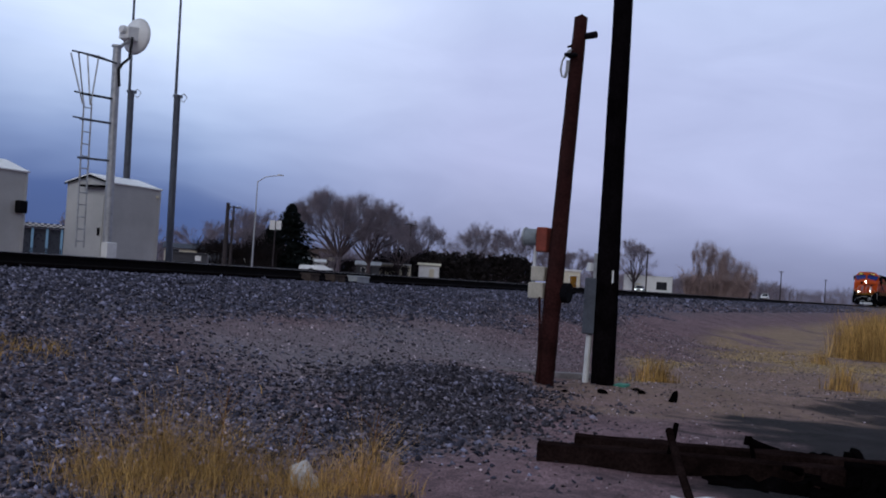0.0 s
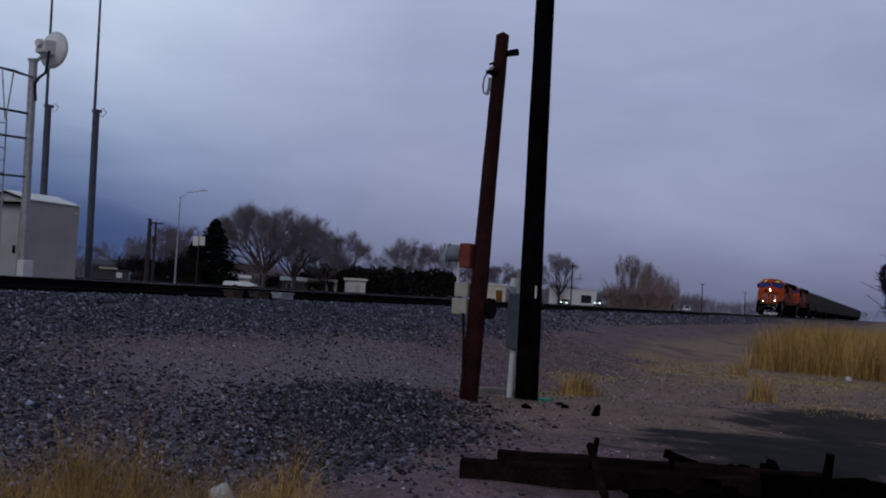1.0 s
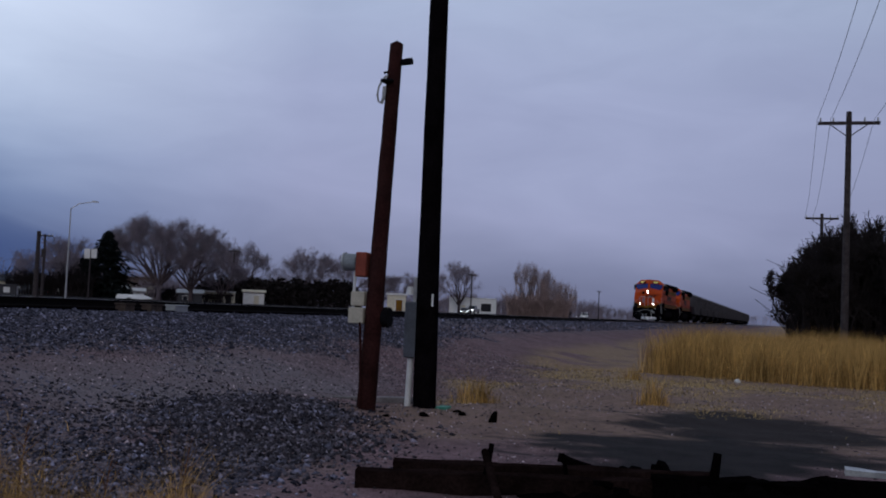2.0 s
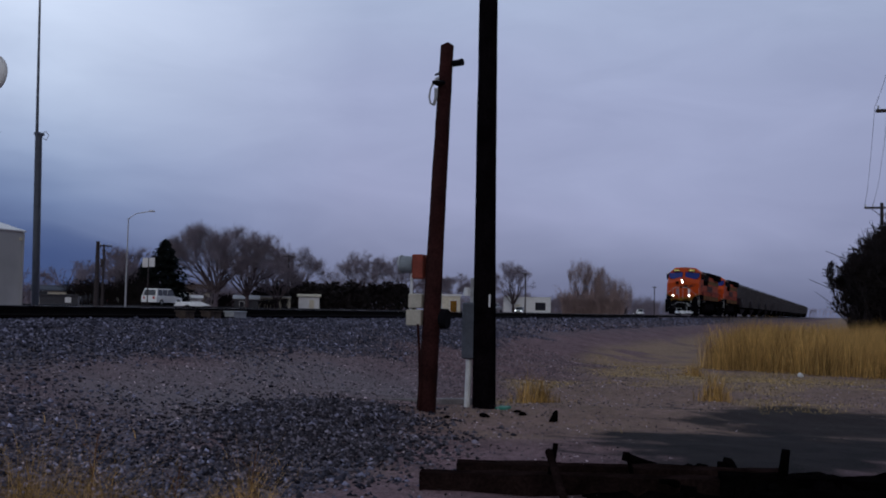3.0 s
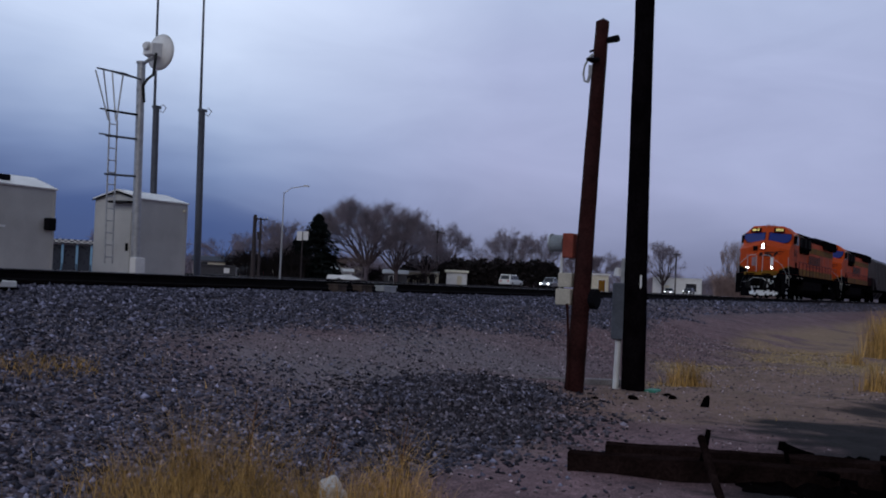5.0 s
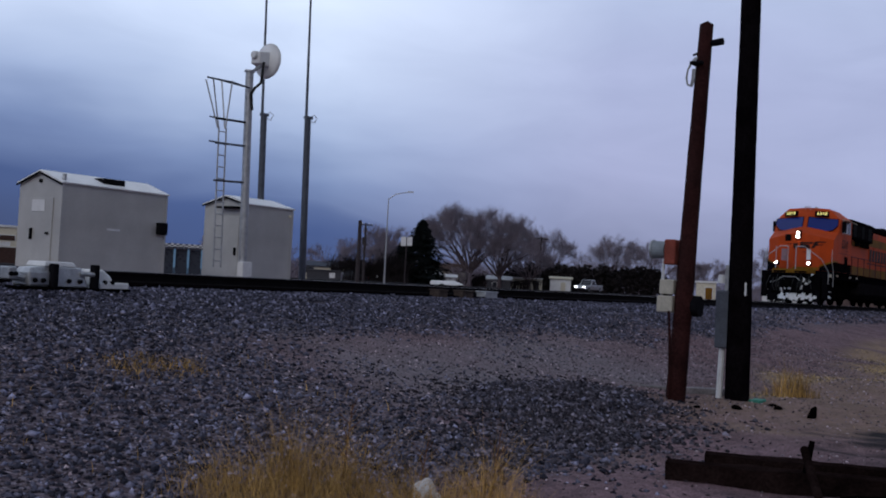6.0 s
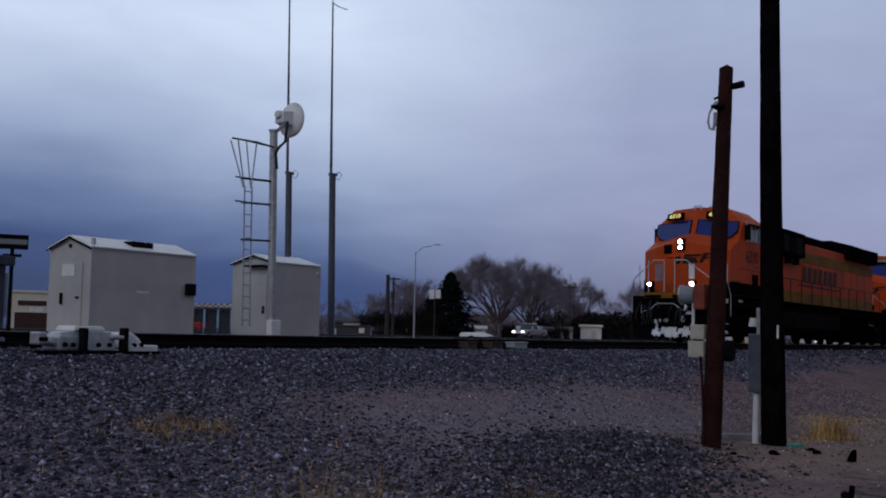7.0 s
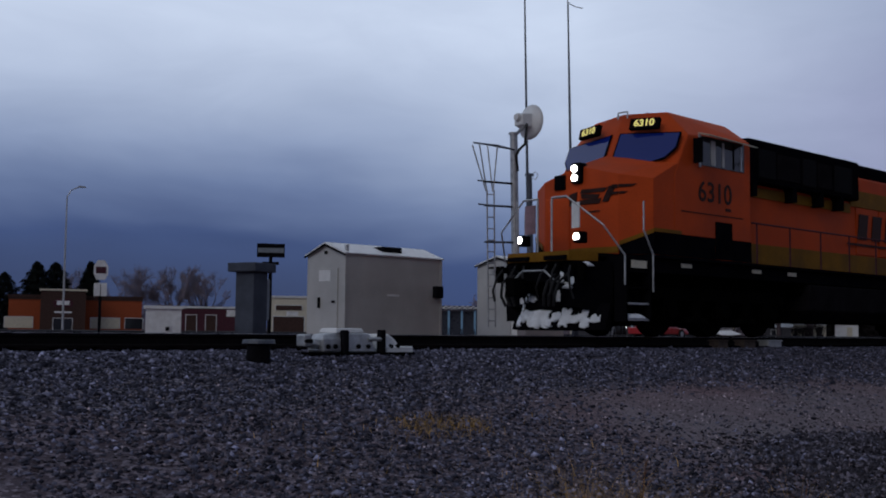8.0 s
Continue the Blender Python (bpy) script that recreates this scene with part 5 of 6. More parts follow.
def scrap():
    data = ((8.22, 3.17, -0.03, -72, 3.2, 0.22, 0.18), (8.75, 3.05, -0.01, -74, 2.7, 0.22, 0.18), (8.05, 0.55, 0.0, -66, 1.6, 0.22, 0.20), (8.9, 0.9, 0.02, -80, 2.2, 0.2, 0.18), (8.5, -0.35, 0.18, -95, 1.7, 0.2, 0.16))
    for k, (x, y, z, rz, l, w, h) in enumerate(data):
        t = link("timber", worn_beam(l, w, h, k * 3.1), TIMBER if k < 2 else CHAR)
        tagged(t, ("rotting dark railway tie lying on bare dirt", "charred black timber in a scrap heap")[k > 1], "timber", "old timbers")
        t.matrix_basis = pose(x, y, z, 0, 0, rz)
    g = random.Random(4)
    n = 46
    u, w = np.meshgrid(np.linspace(0, 1, n), np.linspace(0, 1, n), indexing="ij")
    hx, hy = 8.15 + 1.9 * u, -2.6 + 4.6 * w
    rim = np.clip(1 - (2 * u - 1) ** 4, 0, 1) * np.clip(1 - (2 * w - 1) ** 6, 0, 1)
    hz = height(hx, hy) - 0.04 + rim * (0.13 + 0.08 * wave(hx, hy, 3.0, 51) + 0.08 * wave(hx, hy, 9.0, 52) + 0.06 * wave(hx, hy, 21.0, 53))
    ii = np.arange(n * n).reshape(n, n)
    f = np.stack([ii[:-1, :-1], ii[1:, :-1], ii[1:, 1:], ii[:-1, 1:]], -1).reshape(-1, 4)
    heap = raw("burnt_heap", np.stack([hx, hy, hz], -1).reshape(-1, 3), f, CHAR)
    tagged(heap, "low black heap of burnt rubbish and ash", "rubbish heap", kind="stuff")
    for k in range(120):
        x, y = 8.2 + g.uniform(0.1, 1.6), 1.6 - g.uniform(0, 4.0)
        l, a = g.uniform(0.08, 0.30), g.uniform(-20, 20)
        b = worn_beam(l, g.uniform(0.04, 0.10), g.uniform(0.03, 0.07), k)
        s = link("scrap_piece", b, CHAR)
        tagged(s, "blackened piece of scrap wood in the heap", "scrap", "scrap heap")
        s.matrix_basis = pose(x, y, 0.03 + g.uniform(0, 0.07), g.uniform(-20, 20), a, g.uniform(0, 180))
    for x, y, hgt, lean, r in ((8.46, 2.19, 0.40, 5, 0.03), (8.9, 1.55, 0.32, -6, 0.022), (9.0, 0.45, 0.40, 4, 0.05)):
        s = link("stake", rod((0, 0, -0.05), (0.05 * lean / 8, -0.10 * lean / 8, hgt), r, r * 0.7, 8), CHAR)
        tagged(s, "blackened stump of a stake standing in the scrap", "stake", "scrap heap")
        s.matrix_basis = pose(x, y, 0.0)
    b = pipe([(7.35, 1.72, 0.02), (7.85, 1.93, 0.16), (8.40, 2.16, 0.34)], 0.032)
    tagged(link("fallen_branch", b, TIMBER), "grey broken branch leaning on the old ties", "branch")
    tagged(link("pale_board", worn_beam(0.34, 0.07, 0.03, 9), PVC), "pale scrap of board on the dirt", "board").matrix_basis = pose(7.38, 1.86, 0.0, 0, 0, -70)
    # pale plank ends on the heap
    for k, (x, y, z) in enumerate(((8.9, -0.55, 0.33), (8.6, -0.62, 0.25))):
        p = link("plank", worn_beam(1.3, 0.14, 0.045, 20 + k), GALV)
        tagged(p, "pale weathered plank on top of the scrap heap", "plank", "planks")
        p.matrix_basis = pose(x, y, z, 0, 0, -88)
    for k, (x, y, r) in enumerate(((14.18, 3.58, 0.10), (14.0, 4.50, 0.09), (14.5, 4.1, 0.07), (14.9, 4.3, 0.06), (13.6, 4.9, 0.06))):
        b = bmesh.new()
        bmesh.ops.create_icosphere(b, subdivisions=2, radius=r)
        for v in b.verts:
            v.co *= 1 + 0.4 * noise.noise(v.co * 9 + Vector((k, 0, 0)))
            v.co.z *= 0.55 if k else 1.25
            v.co.y *= 1.0 if k else 0.5 + 2.0 * max(0.0, -v.co.z)
        s = link("rock", b, CHAR)
        tagged(s, "dark lump of rock lying on the dirt", "rock", "rocks")
        s.matrix_basis = pose(x, y, r * 0.3, 20, 0, k * 50)
    # crumpled plastic bag in the grass
    b = bmesh.new()
    bmesh.ops.create_icosphere(b, subdivisions=3, radius=0.085)
    for v in b.verts:
        v.co *= 1 + 0.55 * noise.noise(v.co * 14) + 0.3 * noise.noise(v.co * 31)
        v.co.z *= 1.25
    tagged(link("plastic_bag", b, PVC), "crumpled white plastic bag caught in dry grass", "plastic bag").matrix_basis = pose(6.05, 3.98, 0.03)
    b = bmesh.new()
    bmesh.ops.create_icosphere(b, subdivisions=2, radius=0.08)
    for v in b.verts:
        v.co *= 1 + 0.3 * noise.noise(v.co * 9)
    tagged(link("litter", b, PVC), "small white scrap of litter before the tall grass", "litter").matrix_basis = pose(27.5, 0.9, 0.04)


scrap()

# ---------------------------------------------------------------- dry grass


def grass(name, cx, cy, hgt, lean, width, material, label):
    """Curved blades, one per root (arrays)."""
    k = len(cx)
    z = height(cx, cy)
    a = rng.uniform(0, 2 * np.pi, k)
    out = np.stack([np.cos(a), np.sin(a)], -1) * (lean * hgt * rng.uniform(0.2, 1.2, k))[:, None]
    w = width * rng.uniform(0.6, 1.3, k)
    face = rng.uniform(0, np.pi, k)
    ax = np.stack([np.cos(face), np.sin(face)], -1) * w[:, None]
    base = np.stack([cx, cy], -1)
    v = np.zeros((k, 5, 3))
    for i, (f, ww) in enumerate(((0.0, 1.0), (0.55, 0.7))):
        mid = base + out * f ** 2
        v[:, 2 * i, :2], v[:, 2 * i + 1, :2] = mid - ax * ww, mid + ax * ww
        v[:, 2 * i, 2] = v[:, 2 * i + 1, 2] = z + hgt * f * 0.97 - 0.02 * (i == 0)
    v[:, 4, :2], v[:, 4, 2] = base + out, z + hgt
    f = np.array([(0, 1, 3), (0, 3, 2), (2, 3, 4)])
    faces = (f[None] + 5 * np.arange(k)[:, None, None]).reshape(-1, 3)
    return tagged(raw(name, v.reshape(-1, 3), faces, material), label, "dry grass", kind="stuff")


def clumps(n, centers, spread_xy, per_height):
    cx, cy, h = [], [], []
    for (x, y, s, hh) in centers:
        m = int(n * s)
        px, py = rng.normal(x, spread_xy * s, m), rng.normal(y, spread_xy * s, m)
        d = np.hypot(px - x, py - y) / (spread_xy * s)
        cx.append(px)
        cy.append(py)
        h.append(hh * np.clip(1.05 - 0.28 * d, 0.25, 1.1) * rng.uniform(0.35, 1.12, m))
    return np.concatenate(cx), np.concatenate(cy), np.concatenate(h)


# loose tufts of straw close to the camera
spots = [(5.75, 4.95, 0.5, 0.62), (5.55, 4.55, 0.7, 0.62), (5.85, 4.45, 0.6, 0.68), (5.2, 4.9, 0.8, 0.50), (5.9, 4.05, 0.45, 0.50), (6.05, 3.75, 0.35, 0.52), (6.2, 3.6, 0.3, 0.66), (5.4, 4.15, 0.8, 0.42), (5.0, 4.5, 0.7, 0.44), (6.35, 3.45, 0.3, 0.4), (5.65, 3.8, 0.7, 0.36)]
cx, cy, h = clumps(560, spots, 0.28, None)
tx, ty, th = clumps(150, [(5.2, 5.0, 1.4, 0.34), (6.2, 3.7, 1.3, 0.34), (5.62, 4.83, 0.5, 1.05), (5.66, 4.78, 0.6, 0.86), (6.22, 3.62, 0.5, 0.8)], 0.14, None)
cx, cy, h = np.concatenate([cx, tx]), np.concatenate([cy, ty]), np.concatenate([h, th])
grass("foreground_grass", cx, cy, h, 0.95, 0.0013, STRAW, "tall dry yellow grass in loose tufts on gravel")
# waist-high stand by the far trees
cx, cy = scatter(62000, 27.0, 44.0, -7.0, 4.6, lambda x, y: smooth01((3.2 - y + 0.06 * (x - 28) + 0.5 * wave(x, y, 1.2, 21)) / 0.8) * smooth01((x - 28.4 + 1.6 * wave(x, y, 0.8, 22)) / 1.4))
grass("tall_grass", cx, cy, (0.45 + 0.85 * rng.beta(2.2, 1.6, len(cx))) * (1 + 0.22 * wave(cx, cy, 0.9, 23)) * (0.7 + 0.3 * smooth01((3.9 - cy) / 0.7)), 0.5, 0.0055, STRAW, "dense waist-high stand of dry golden grass")
cx, cy, h = clumps(330, [(16.7, 4.6, 0.55, 0.66), (16.8, 4.45, 0.4, 0.5), (19.1, 2.05, 0.5, 0.66), (19.2, 1.95, 0.4, 0.5), (26.5, 3.3, 0.5, 0.5)], 0.28, None)
grass("grass_tuft", cx, cy, h, 0.45, 0.005, STRAW, "isolated tufts of dry golden grass")
cx, cy, h = clumps(260, [(7.15, 8.25, 0.8, 0.12), (7.55, 8.30, 0.9, 0.14), (7.95, 8.32, 0.6, 0.12)], 0.24, None)
grass("matted_grass", cx, cy, h, 1.3, 0.003, STRAW, "matted patch of dry straw lying on the ballast")
cx, cy = scatter(60000, 7.0, 32.0, -5.0, 7.5, lambda x, y: np.clip(cover(x, y)[1] - 0.33, 0, 1) * 1.3 * smooth01((x - 11.5) / 3))
grass("short_grass", cx, cy, rng.uniform(0.02, 0.075, len(cx)), 1.6, 0.006, STRAW_PALE, "short trampled pale dry grass on dirt")
cx, cy = scatter(300, 4.5, 9.0, 4.0, 8.5, lambda x, y: 0.5 + 0 * x)
grass("sparse_grass", cx, cy, rng.uniform(0.04, 0.14, len(cx)), 0.8, 0.004, STRAW, "sparse dry grass stems among the stones")
for k, (x, y, hh) in enumerate(((6.25, 3.62, 0.52), (5.9, 4.6, 0.62), (6.1, 4.1, 0.4))):
    wd = root("weed", x, y, float(height(x, y)) - 0.01, 0, "brown dried weed stalk in the grass", "weed", "weeds")
    part("stalk", rod((0, 0, 0), (0.05, -0.03, hh), 0.006, 0.003, 6), WEED, wd)
    for i in range(9):
        f = 0.35 + 0.07 * i
        a = i * 2.4
        part("twig", rod((0.05 * f, -0.03 * f, hh * f), (0.05 * f + 0.10 * math.cos(a), -0.03 * f + 0.10 * math.sin(a), hh * f + 0.09), 0.003, 0.0015, 5), WEED, wd)

# ---------------------------------------------------------------- trees and hedges


def branch_mesh(segs, sides=4):
    """Tapered limbs from rows of (p0, p1, r0, r1)."""
    p0, p1 = np.array([s[0] for s in segs]), np.array([s[1] for s in segs])
    r0, r1 = np.array([s[2] for s in segs]), np.array([s[3] for s in segs])
    d = p1 - p0
    d /= np.linalg.norm(d, axis=1)[:, None] + 1e-9
    ref = np.where(np.abs(d[:, 2:3]) > 0.9, np.array([[1.0, 0, 0]]), np.array([[0, 0, 1.0]]))
    u = np.cross(d, ref)
    u /= np.linalg.norm(u, axis=1)[:, None] + 1e-9
    w = np.cross(d, u)
    k = len(segs)
    v = np.zeros((k, 2 * sides, 3))
    for i in range(sides):
        a = 2 * np.pi * i / sides
        o = u * np.cos(a) + w * np.sin(a)
        v[:, i], v[:, sides + i] = p0 + o * r0[:, None], p1 + o * r1[:, None]
    f = np.array([(i, (i + 1) % sides, sides + (i + 1) % sides, sides + i) for i in range(sides)])
    return v.reshape(-1, 3), (f[None] + 2 * sides * np.arange(k)[:, None, None]).reshape(-1, 4)


def bare_tree(tall, wide, seed, upright=0.25, low=0.16, twig=TWIG, label="bare grey deciduous tree in winter", limbs=10, thick=0.014, fill=1.0):
    """Limbs rise steeply from a short trunk and fork again and again into fine twigs inside a domed crown. wide: crown width over height."""
    g = np.random.default_rng(seed)
    big, twigs = [], []
    half = tall * wide / 2
    zc, zr = tall * 0.52, tall * 0.47
    phase = g.uniform(0, 6.28, 4)

    def unit(a):
        return a / (np.linalg.norm(a) + 1e-9)

    def depth(p):
        """Below 1 inside the lobed dome of the crown."""
        a = math.atan2(p[1], p[0])
        lobe = 1 + 0.09 * math.sin(3 * a + phase[0]) + 0.06 * math.sin(5 * a + p[2] * 1.3 + phase[1])
        return math.sqrt((p[0] ** 2 + p[1] ** 2) / (half * lobe) ** 2 + ((p[2] - zc) / (zr * (1 + 0.05 * math.sin(4 * a + phase[2])))) ** 2)

    def grow(p, d, length, r, level):
        side = unit(np.cross(d, g.normal(0, 1, 3)))
        q = p + (d * 0.97 + side * 0.12) * length * 0.5
        e = q + (d * 0.97 - side * 0.10) * length * 0.5
        if level > 1 and depth(e) > 1:
            e, q = p + (e - p) * 0.5, p + (q - p) * 0.5
            if depth(e) > 1.04:
                return
            level = max(level, 4)
        (big if level < 3 else twigs).extend([(p, q, r, r * 0.86), (q, e, r * 0.86, r * 0.72)])
        if level > 1:
            for _ in range(int((3, 4, 5, 8)[min(level, 5) - 2] * fill + 0.5)):
                s0 = p + (e - p) * g.uniform(0.15, 1.0)
                d1 = unit(d * 0.7 + g.normal(0, 0.5, 3) + np.array([0, 0, upright * 0.5]))
                e1 = s0 + d1 * tall * g.uniform(0.05, 0.11)
                if depth(e1) > g.uniform(0.94, 1.14):
                    continue
                twigs.append((s0, e1, thick * 0.8, thick * 0.5))
                for _ in range(3):
                    s2 = s0 + (e1 - s0) * g.uniform(0.2, 0.9)
                    twigs.append((s2, s2 + unit(d1 + g.normal(0, 0.55, 3)) * tall * g.uniform(0.025, 0.055), thick * 0.55, thick * 0.35))
        if level < 5:
            for _ in range(2 if g.uniform() < 0.68 else 3):
                d1 = unit(d + g.normal(0, 0.29, 3) + np.array([0, 0, upright * 0.25]) + unit(np.array([e[0], e[1], 0.0])) * 0.06)
                grow(e, d1, length * g.uniform(0.66, 0.86), max(r * 0.62, thick), level + 1)

    base = np.array([0, 0, tall * low])
    r0 = tall * 0.019 + 0.04
    big.append((np.zeros(3), base, r0 * 1.3, r0))
    for k in range(limbs):
        az = 2.399963 * k + g.uniform(-0.3, 0.3)
        tilt = math.atan(1.35 * wide) * math.sqrt((k + 0.4) / limbs)
        d = unit(np.array([math.cos(az) * math.sin(tilt), math.sin(az) * math.sin(tilt), math.cos(tilt)]))
        grow(base * g.uniform(0.75, 1.0), d, tall * g.uniform(0.20, 0.28), r0 * 0.55, 1)
    t = new("tree")
    tagged(t, label, "tree")
    v, f = branch_mesh(big, 5)
    raw("trunk", v, f, BARK, t)
    v, f = branch_mesh(twigs, 3)
    raw("crown", v, f, twig, t, "bare twigs")
    return t


def place(t, x, y, rz=0, z=FAR):
    t.matrix_basis = pose(x, y, z, 0, 0, rz)
    return t


def spruce(tall, wide, seed):
    g = np.random.default_rng(seed)
    t = new("tree")
    tagged(t, "dark evergreen conifer with a pointed uneven top", "tree")
    part("trunk", rod((0, 0, 0), (0, 0, tall * 0.95), 0.22, 0.03, 8), BARK, t)
    verts, faces = [], []
    n = 5200
    f = g.uniform(0.03, 1.0, n) ** 0.85
    a = g.uniform(0, 2 * np.pi, n)
    lob = 1 + 0.22 * np.sin(3 * a + 9 * f) + 0.18 * np.sin(f * 60)
    reach = wide / 2 * (1 - f) ** 0.68 * lob * g.uniform(0.35, 1.0, n) + 0.08
    c = np.stack([np.cos(a) * reach, np.sin(a) * reach, f * tall - reach * 0.22], -1)
    s = (0.20 + 0.30 * (1 - f)) * tall / 8
    d1 = np.stack([np.cos(a), np.sin(a), -0.35 + g.normal(0, 0.2, n)], -1) * s[:, None]
    d2 = np.stack([-np.sin(a), np.cos(a), g.normal(0, 0.25, n)], -1) * s[:, None] * 0.55
    v = np.stack([c - d1 * 0.6, c + d2, c + d1, c - d2], 1).reshape(-1, 3)
    raw("crown", v, np.arange(4 * n).reshape(-1, 4), NEEDLE, t, "dark needle boughs")
    return t


def hedge(x, y, rz, w, d, h, n, material, label, seed):
    g = np.random.default_rng(seed)
    px, py = g.uniform(-w / 2, w / 2, n), g.uniform(-d / 2, d / 2, n)
    top = h * (0.85 + 0.15 * wave(px, py, 1.3, seed + 1)) * (1 - 0.35 * (np.abs(px) / (w / 2)) ** 4)
    pz = g.uniform(0, 1, n) ** 0.8 * top
    s = 0.20
    d1, d2 = g.normal(0, s, (n, 3)), g.normal(0, s * 0.7, (n, 3))
    c = np.stack([px, py, pz], -1)
    v = np.stack([c - d1, c + d2, c + d1, c - d2], 1).reshape(-1, 3)
    o = raw("hedge", v, np.arange(4 * n).reshape(-1, 4), material)
    tagged(o, label, "hedge", kind="stuff")
    o.matrix_basis = pose(x, y, FAR, 0, 0, rz)
    return o


def brush(x, y, rz, w, d, h, n, material, label, seed, thick=0.05, z=FAR):
    """Leafless scrub: a thicket of forked stems of uneven height."""
    g = np.random.default_rng(seed)
    px, py = g.uniform(-w / 2, w / 2, n), g.uniform(-d / 2, d / 2, n)
    hh = h * (0.7 + 0.3 * wave(px, py, 14.0 / w, seed + 1)) * g.uniform(0.55, 1.0, n)
    rows = []
    for a, b, c in zip(px, py, hh):
        p = np.array([a, b, 0])
        q = p + np.array([g.normal(0, 0.12) * c, g.normal(0, 0.12) * c, c * 0.55])
        rows.append((p, q, thick, thick * 0.7))
        for _ in range(3):
            e = q + np.array([g.normal(0, 0.22) * c, g.normal(0, 0.22) * c, c * g.uniform(0.2, 0.5)])
            rows.append((q, e, thick * 0.6, thick * 0.25))
            m = (q + e) / 2
            rows.append((m, m + np.array([g.normal(0, 0.18) * c, g.normal(0, 0.18) * c, c * g.uniform(0.05, 0.25)]), thick * 0.45, thick * 0.2))
    v, f = branch_mesh(rows, 3)
    o = raw("brush", v, f, material)
    tagged(o, label, "brush", kind="stuff")
    o.matrix_basis = pose(x, y, z, 0, 0, rz)
    return o


place(spruce(8.1, 7.6, 1), 108.9, 74.9)
place(spruce(5.4, 4.9, 2), 105.8, 75.4)
place(bare_tree(13.2, 1.0, 11, label="large spreading bare tree with a pale twiggy crown", limbs=17, fill=1.7, thick=0.013), 127.3, 79.3)
place(bare_tree(11.6, 0.9, 12, fill=1.0, limbs=12), 129.0, 75.5, 70)
place(bare_tree(7.6, 1.0, 13, fill=0.8), 136.5, 75.0)
second = bare_tree(8.2, 0.95, 14, fill=0.6, thick=0.018)
place(second, 129.0, 94.6)
copy_thing(second, pose(124, 90, FAR, 0, 0, 120))
copy_thing(second, pose(104, 79, FAR - 1.0, 0, 0, 220))
third = bare_tree(11.4, 1.05, 15, fill=0.8, thick=0.019)
place(third, 165.0, 86.6)
copy_thing(third, pose(162.0, 91.6, FAR - 0.3, 0, 0, 90))
copy_thing(third, pose(178.0, 81.0, FAR, 0, 0, 200))
copy_thing(third, pose(192.0, 79.5, FAR - 0.2, 0, 0, 310))
fourth = bare_tree(13.4, 0.82, 16, fill=0.8, thick=0.024, label="bare grey tree beside the highway")
place(fourth, 264.0, 77.7)
fifth = bare_tree(8.8, 0.9, 26, fill=0.6, thick=0.022, label="bare grey tree beside the highway")
place(fifth, 216.0, 76.7)
copy_thing(fifth, pose(233.0, 76.6, FAR - 0.2, 0, 0, 50))
copy_thing(fifth, pose(208.0, 78.6, FAR - 0.3, 0, 0, 250))
far_tree = bare_tree(8.6, 1.0, 19, fill=0.12, thick=0.032, limbs=6)
place(far_tree, 160, 131)
for k, (x, y) in enumerate(((155.1, 126.2), (168, 122), (142, 125), (150, 140), (185, 118), (205, 112), (118, 118), (190, 90), (200, 80), (208, 92), (133, 132), (215, 70))):
    copy_thing(far_tree, pose(x, y, FAR - 0.5, 0, 0, 67 * k))
pop = bare_tree(11.4, 0.42, 17, upright=1.0, low=0.05, twig=TWIG_RED, label="slender bare poplar with upright reddish twigs", limbs=9, thick=0.010, fill=0.5)
place(pop, 185.4, 42.5)
copy_thing(pop, pose(188.5, 40.4, FAR - 1.0, 0, 0, 90))
copy_thing(pop, pose(184.0, 38.0, FAR - 3.2, 0, 0, 200))
copy_thing(pop, pose(190.0, 36.6, FAR - 3.0, 0, 0, 300))
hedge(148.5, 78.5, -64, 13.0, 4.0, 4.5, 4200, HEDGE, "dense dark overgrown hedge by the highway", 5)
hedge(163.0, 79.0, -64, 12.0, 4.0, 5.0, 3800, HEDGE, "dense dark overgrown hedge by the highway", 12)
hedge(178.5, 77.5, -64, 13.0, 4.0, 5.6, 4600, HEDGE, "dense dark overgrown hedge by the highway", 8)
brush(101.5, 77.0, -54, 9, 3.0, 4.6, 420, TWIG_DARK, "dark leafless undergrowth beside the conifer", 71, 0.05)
# near-black stems stand in for both low bushes and the shade under the crowns
brush(131.0, 80.5, -58, 18, 3.0, 2.8, 520, TWIG_DARK, "dark stems for the bushes and shade below the bare trees", 72, 0.05)
brush(177.0, 38.5, -75, 10, 5.0, 5.6, 420, TWIG_RED, "brown leafless brush along the road", 6, 0.06)
for k, (x, y, w, h) in enumerate(((305, 92, 46, 8.0), (350, 82, 54, 8.2), (470, 80, 85, 8.6), (600, 81, 115, 10.0), (205, 122, 90, 5.5), (160, 150, 90, 6.2), (60, 158, 60, 6.0), (100, 150, 70, 6.5), (10, 165, 70, 6.0), (780, 84, 190, 12.0), (200, 104, 48, 7.0), (150, 96, 48, 5.0), (112, 92, 40, 3.6))):
    brush(x, y, -70 if x > 300 else -35, w, 8.0, h, 470, TWIG, "distant belt of bare trees and brush", 30 + k, 0.085)
place(spruce(8.9, 7.5, 3), 56.2, 139.5)
place(spruce(9.0, 9.5, 6), 59.3, 141.0)
place(spruce(7.4, 8.5, 9), 52.6, 141.0)
place(spruce(9.1, 5.0, 4), 62.4, 137.2)
treeb = bare_tree(9.4, 0.85, 18, fill=0.6, thick=0.022, label="bare grey tree behind the roadside buildings")
place(treeb, 71.1, 143.3)
copy_thing(treeb, pose(76.0, 140.0, FAR, 0, 0, 80))
copy_thing(treeb, pose(80.5, 139.0, FAR + 0.2, 0, 0, 160))
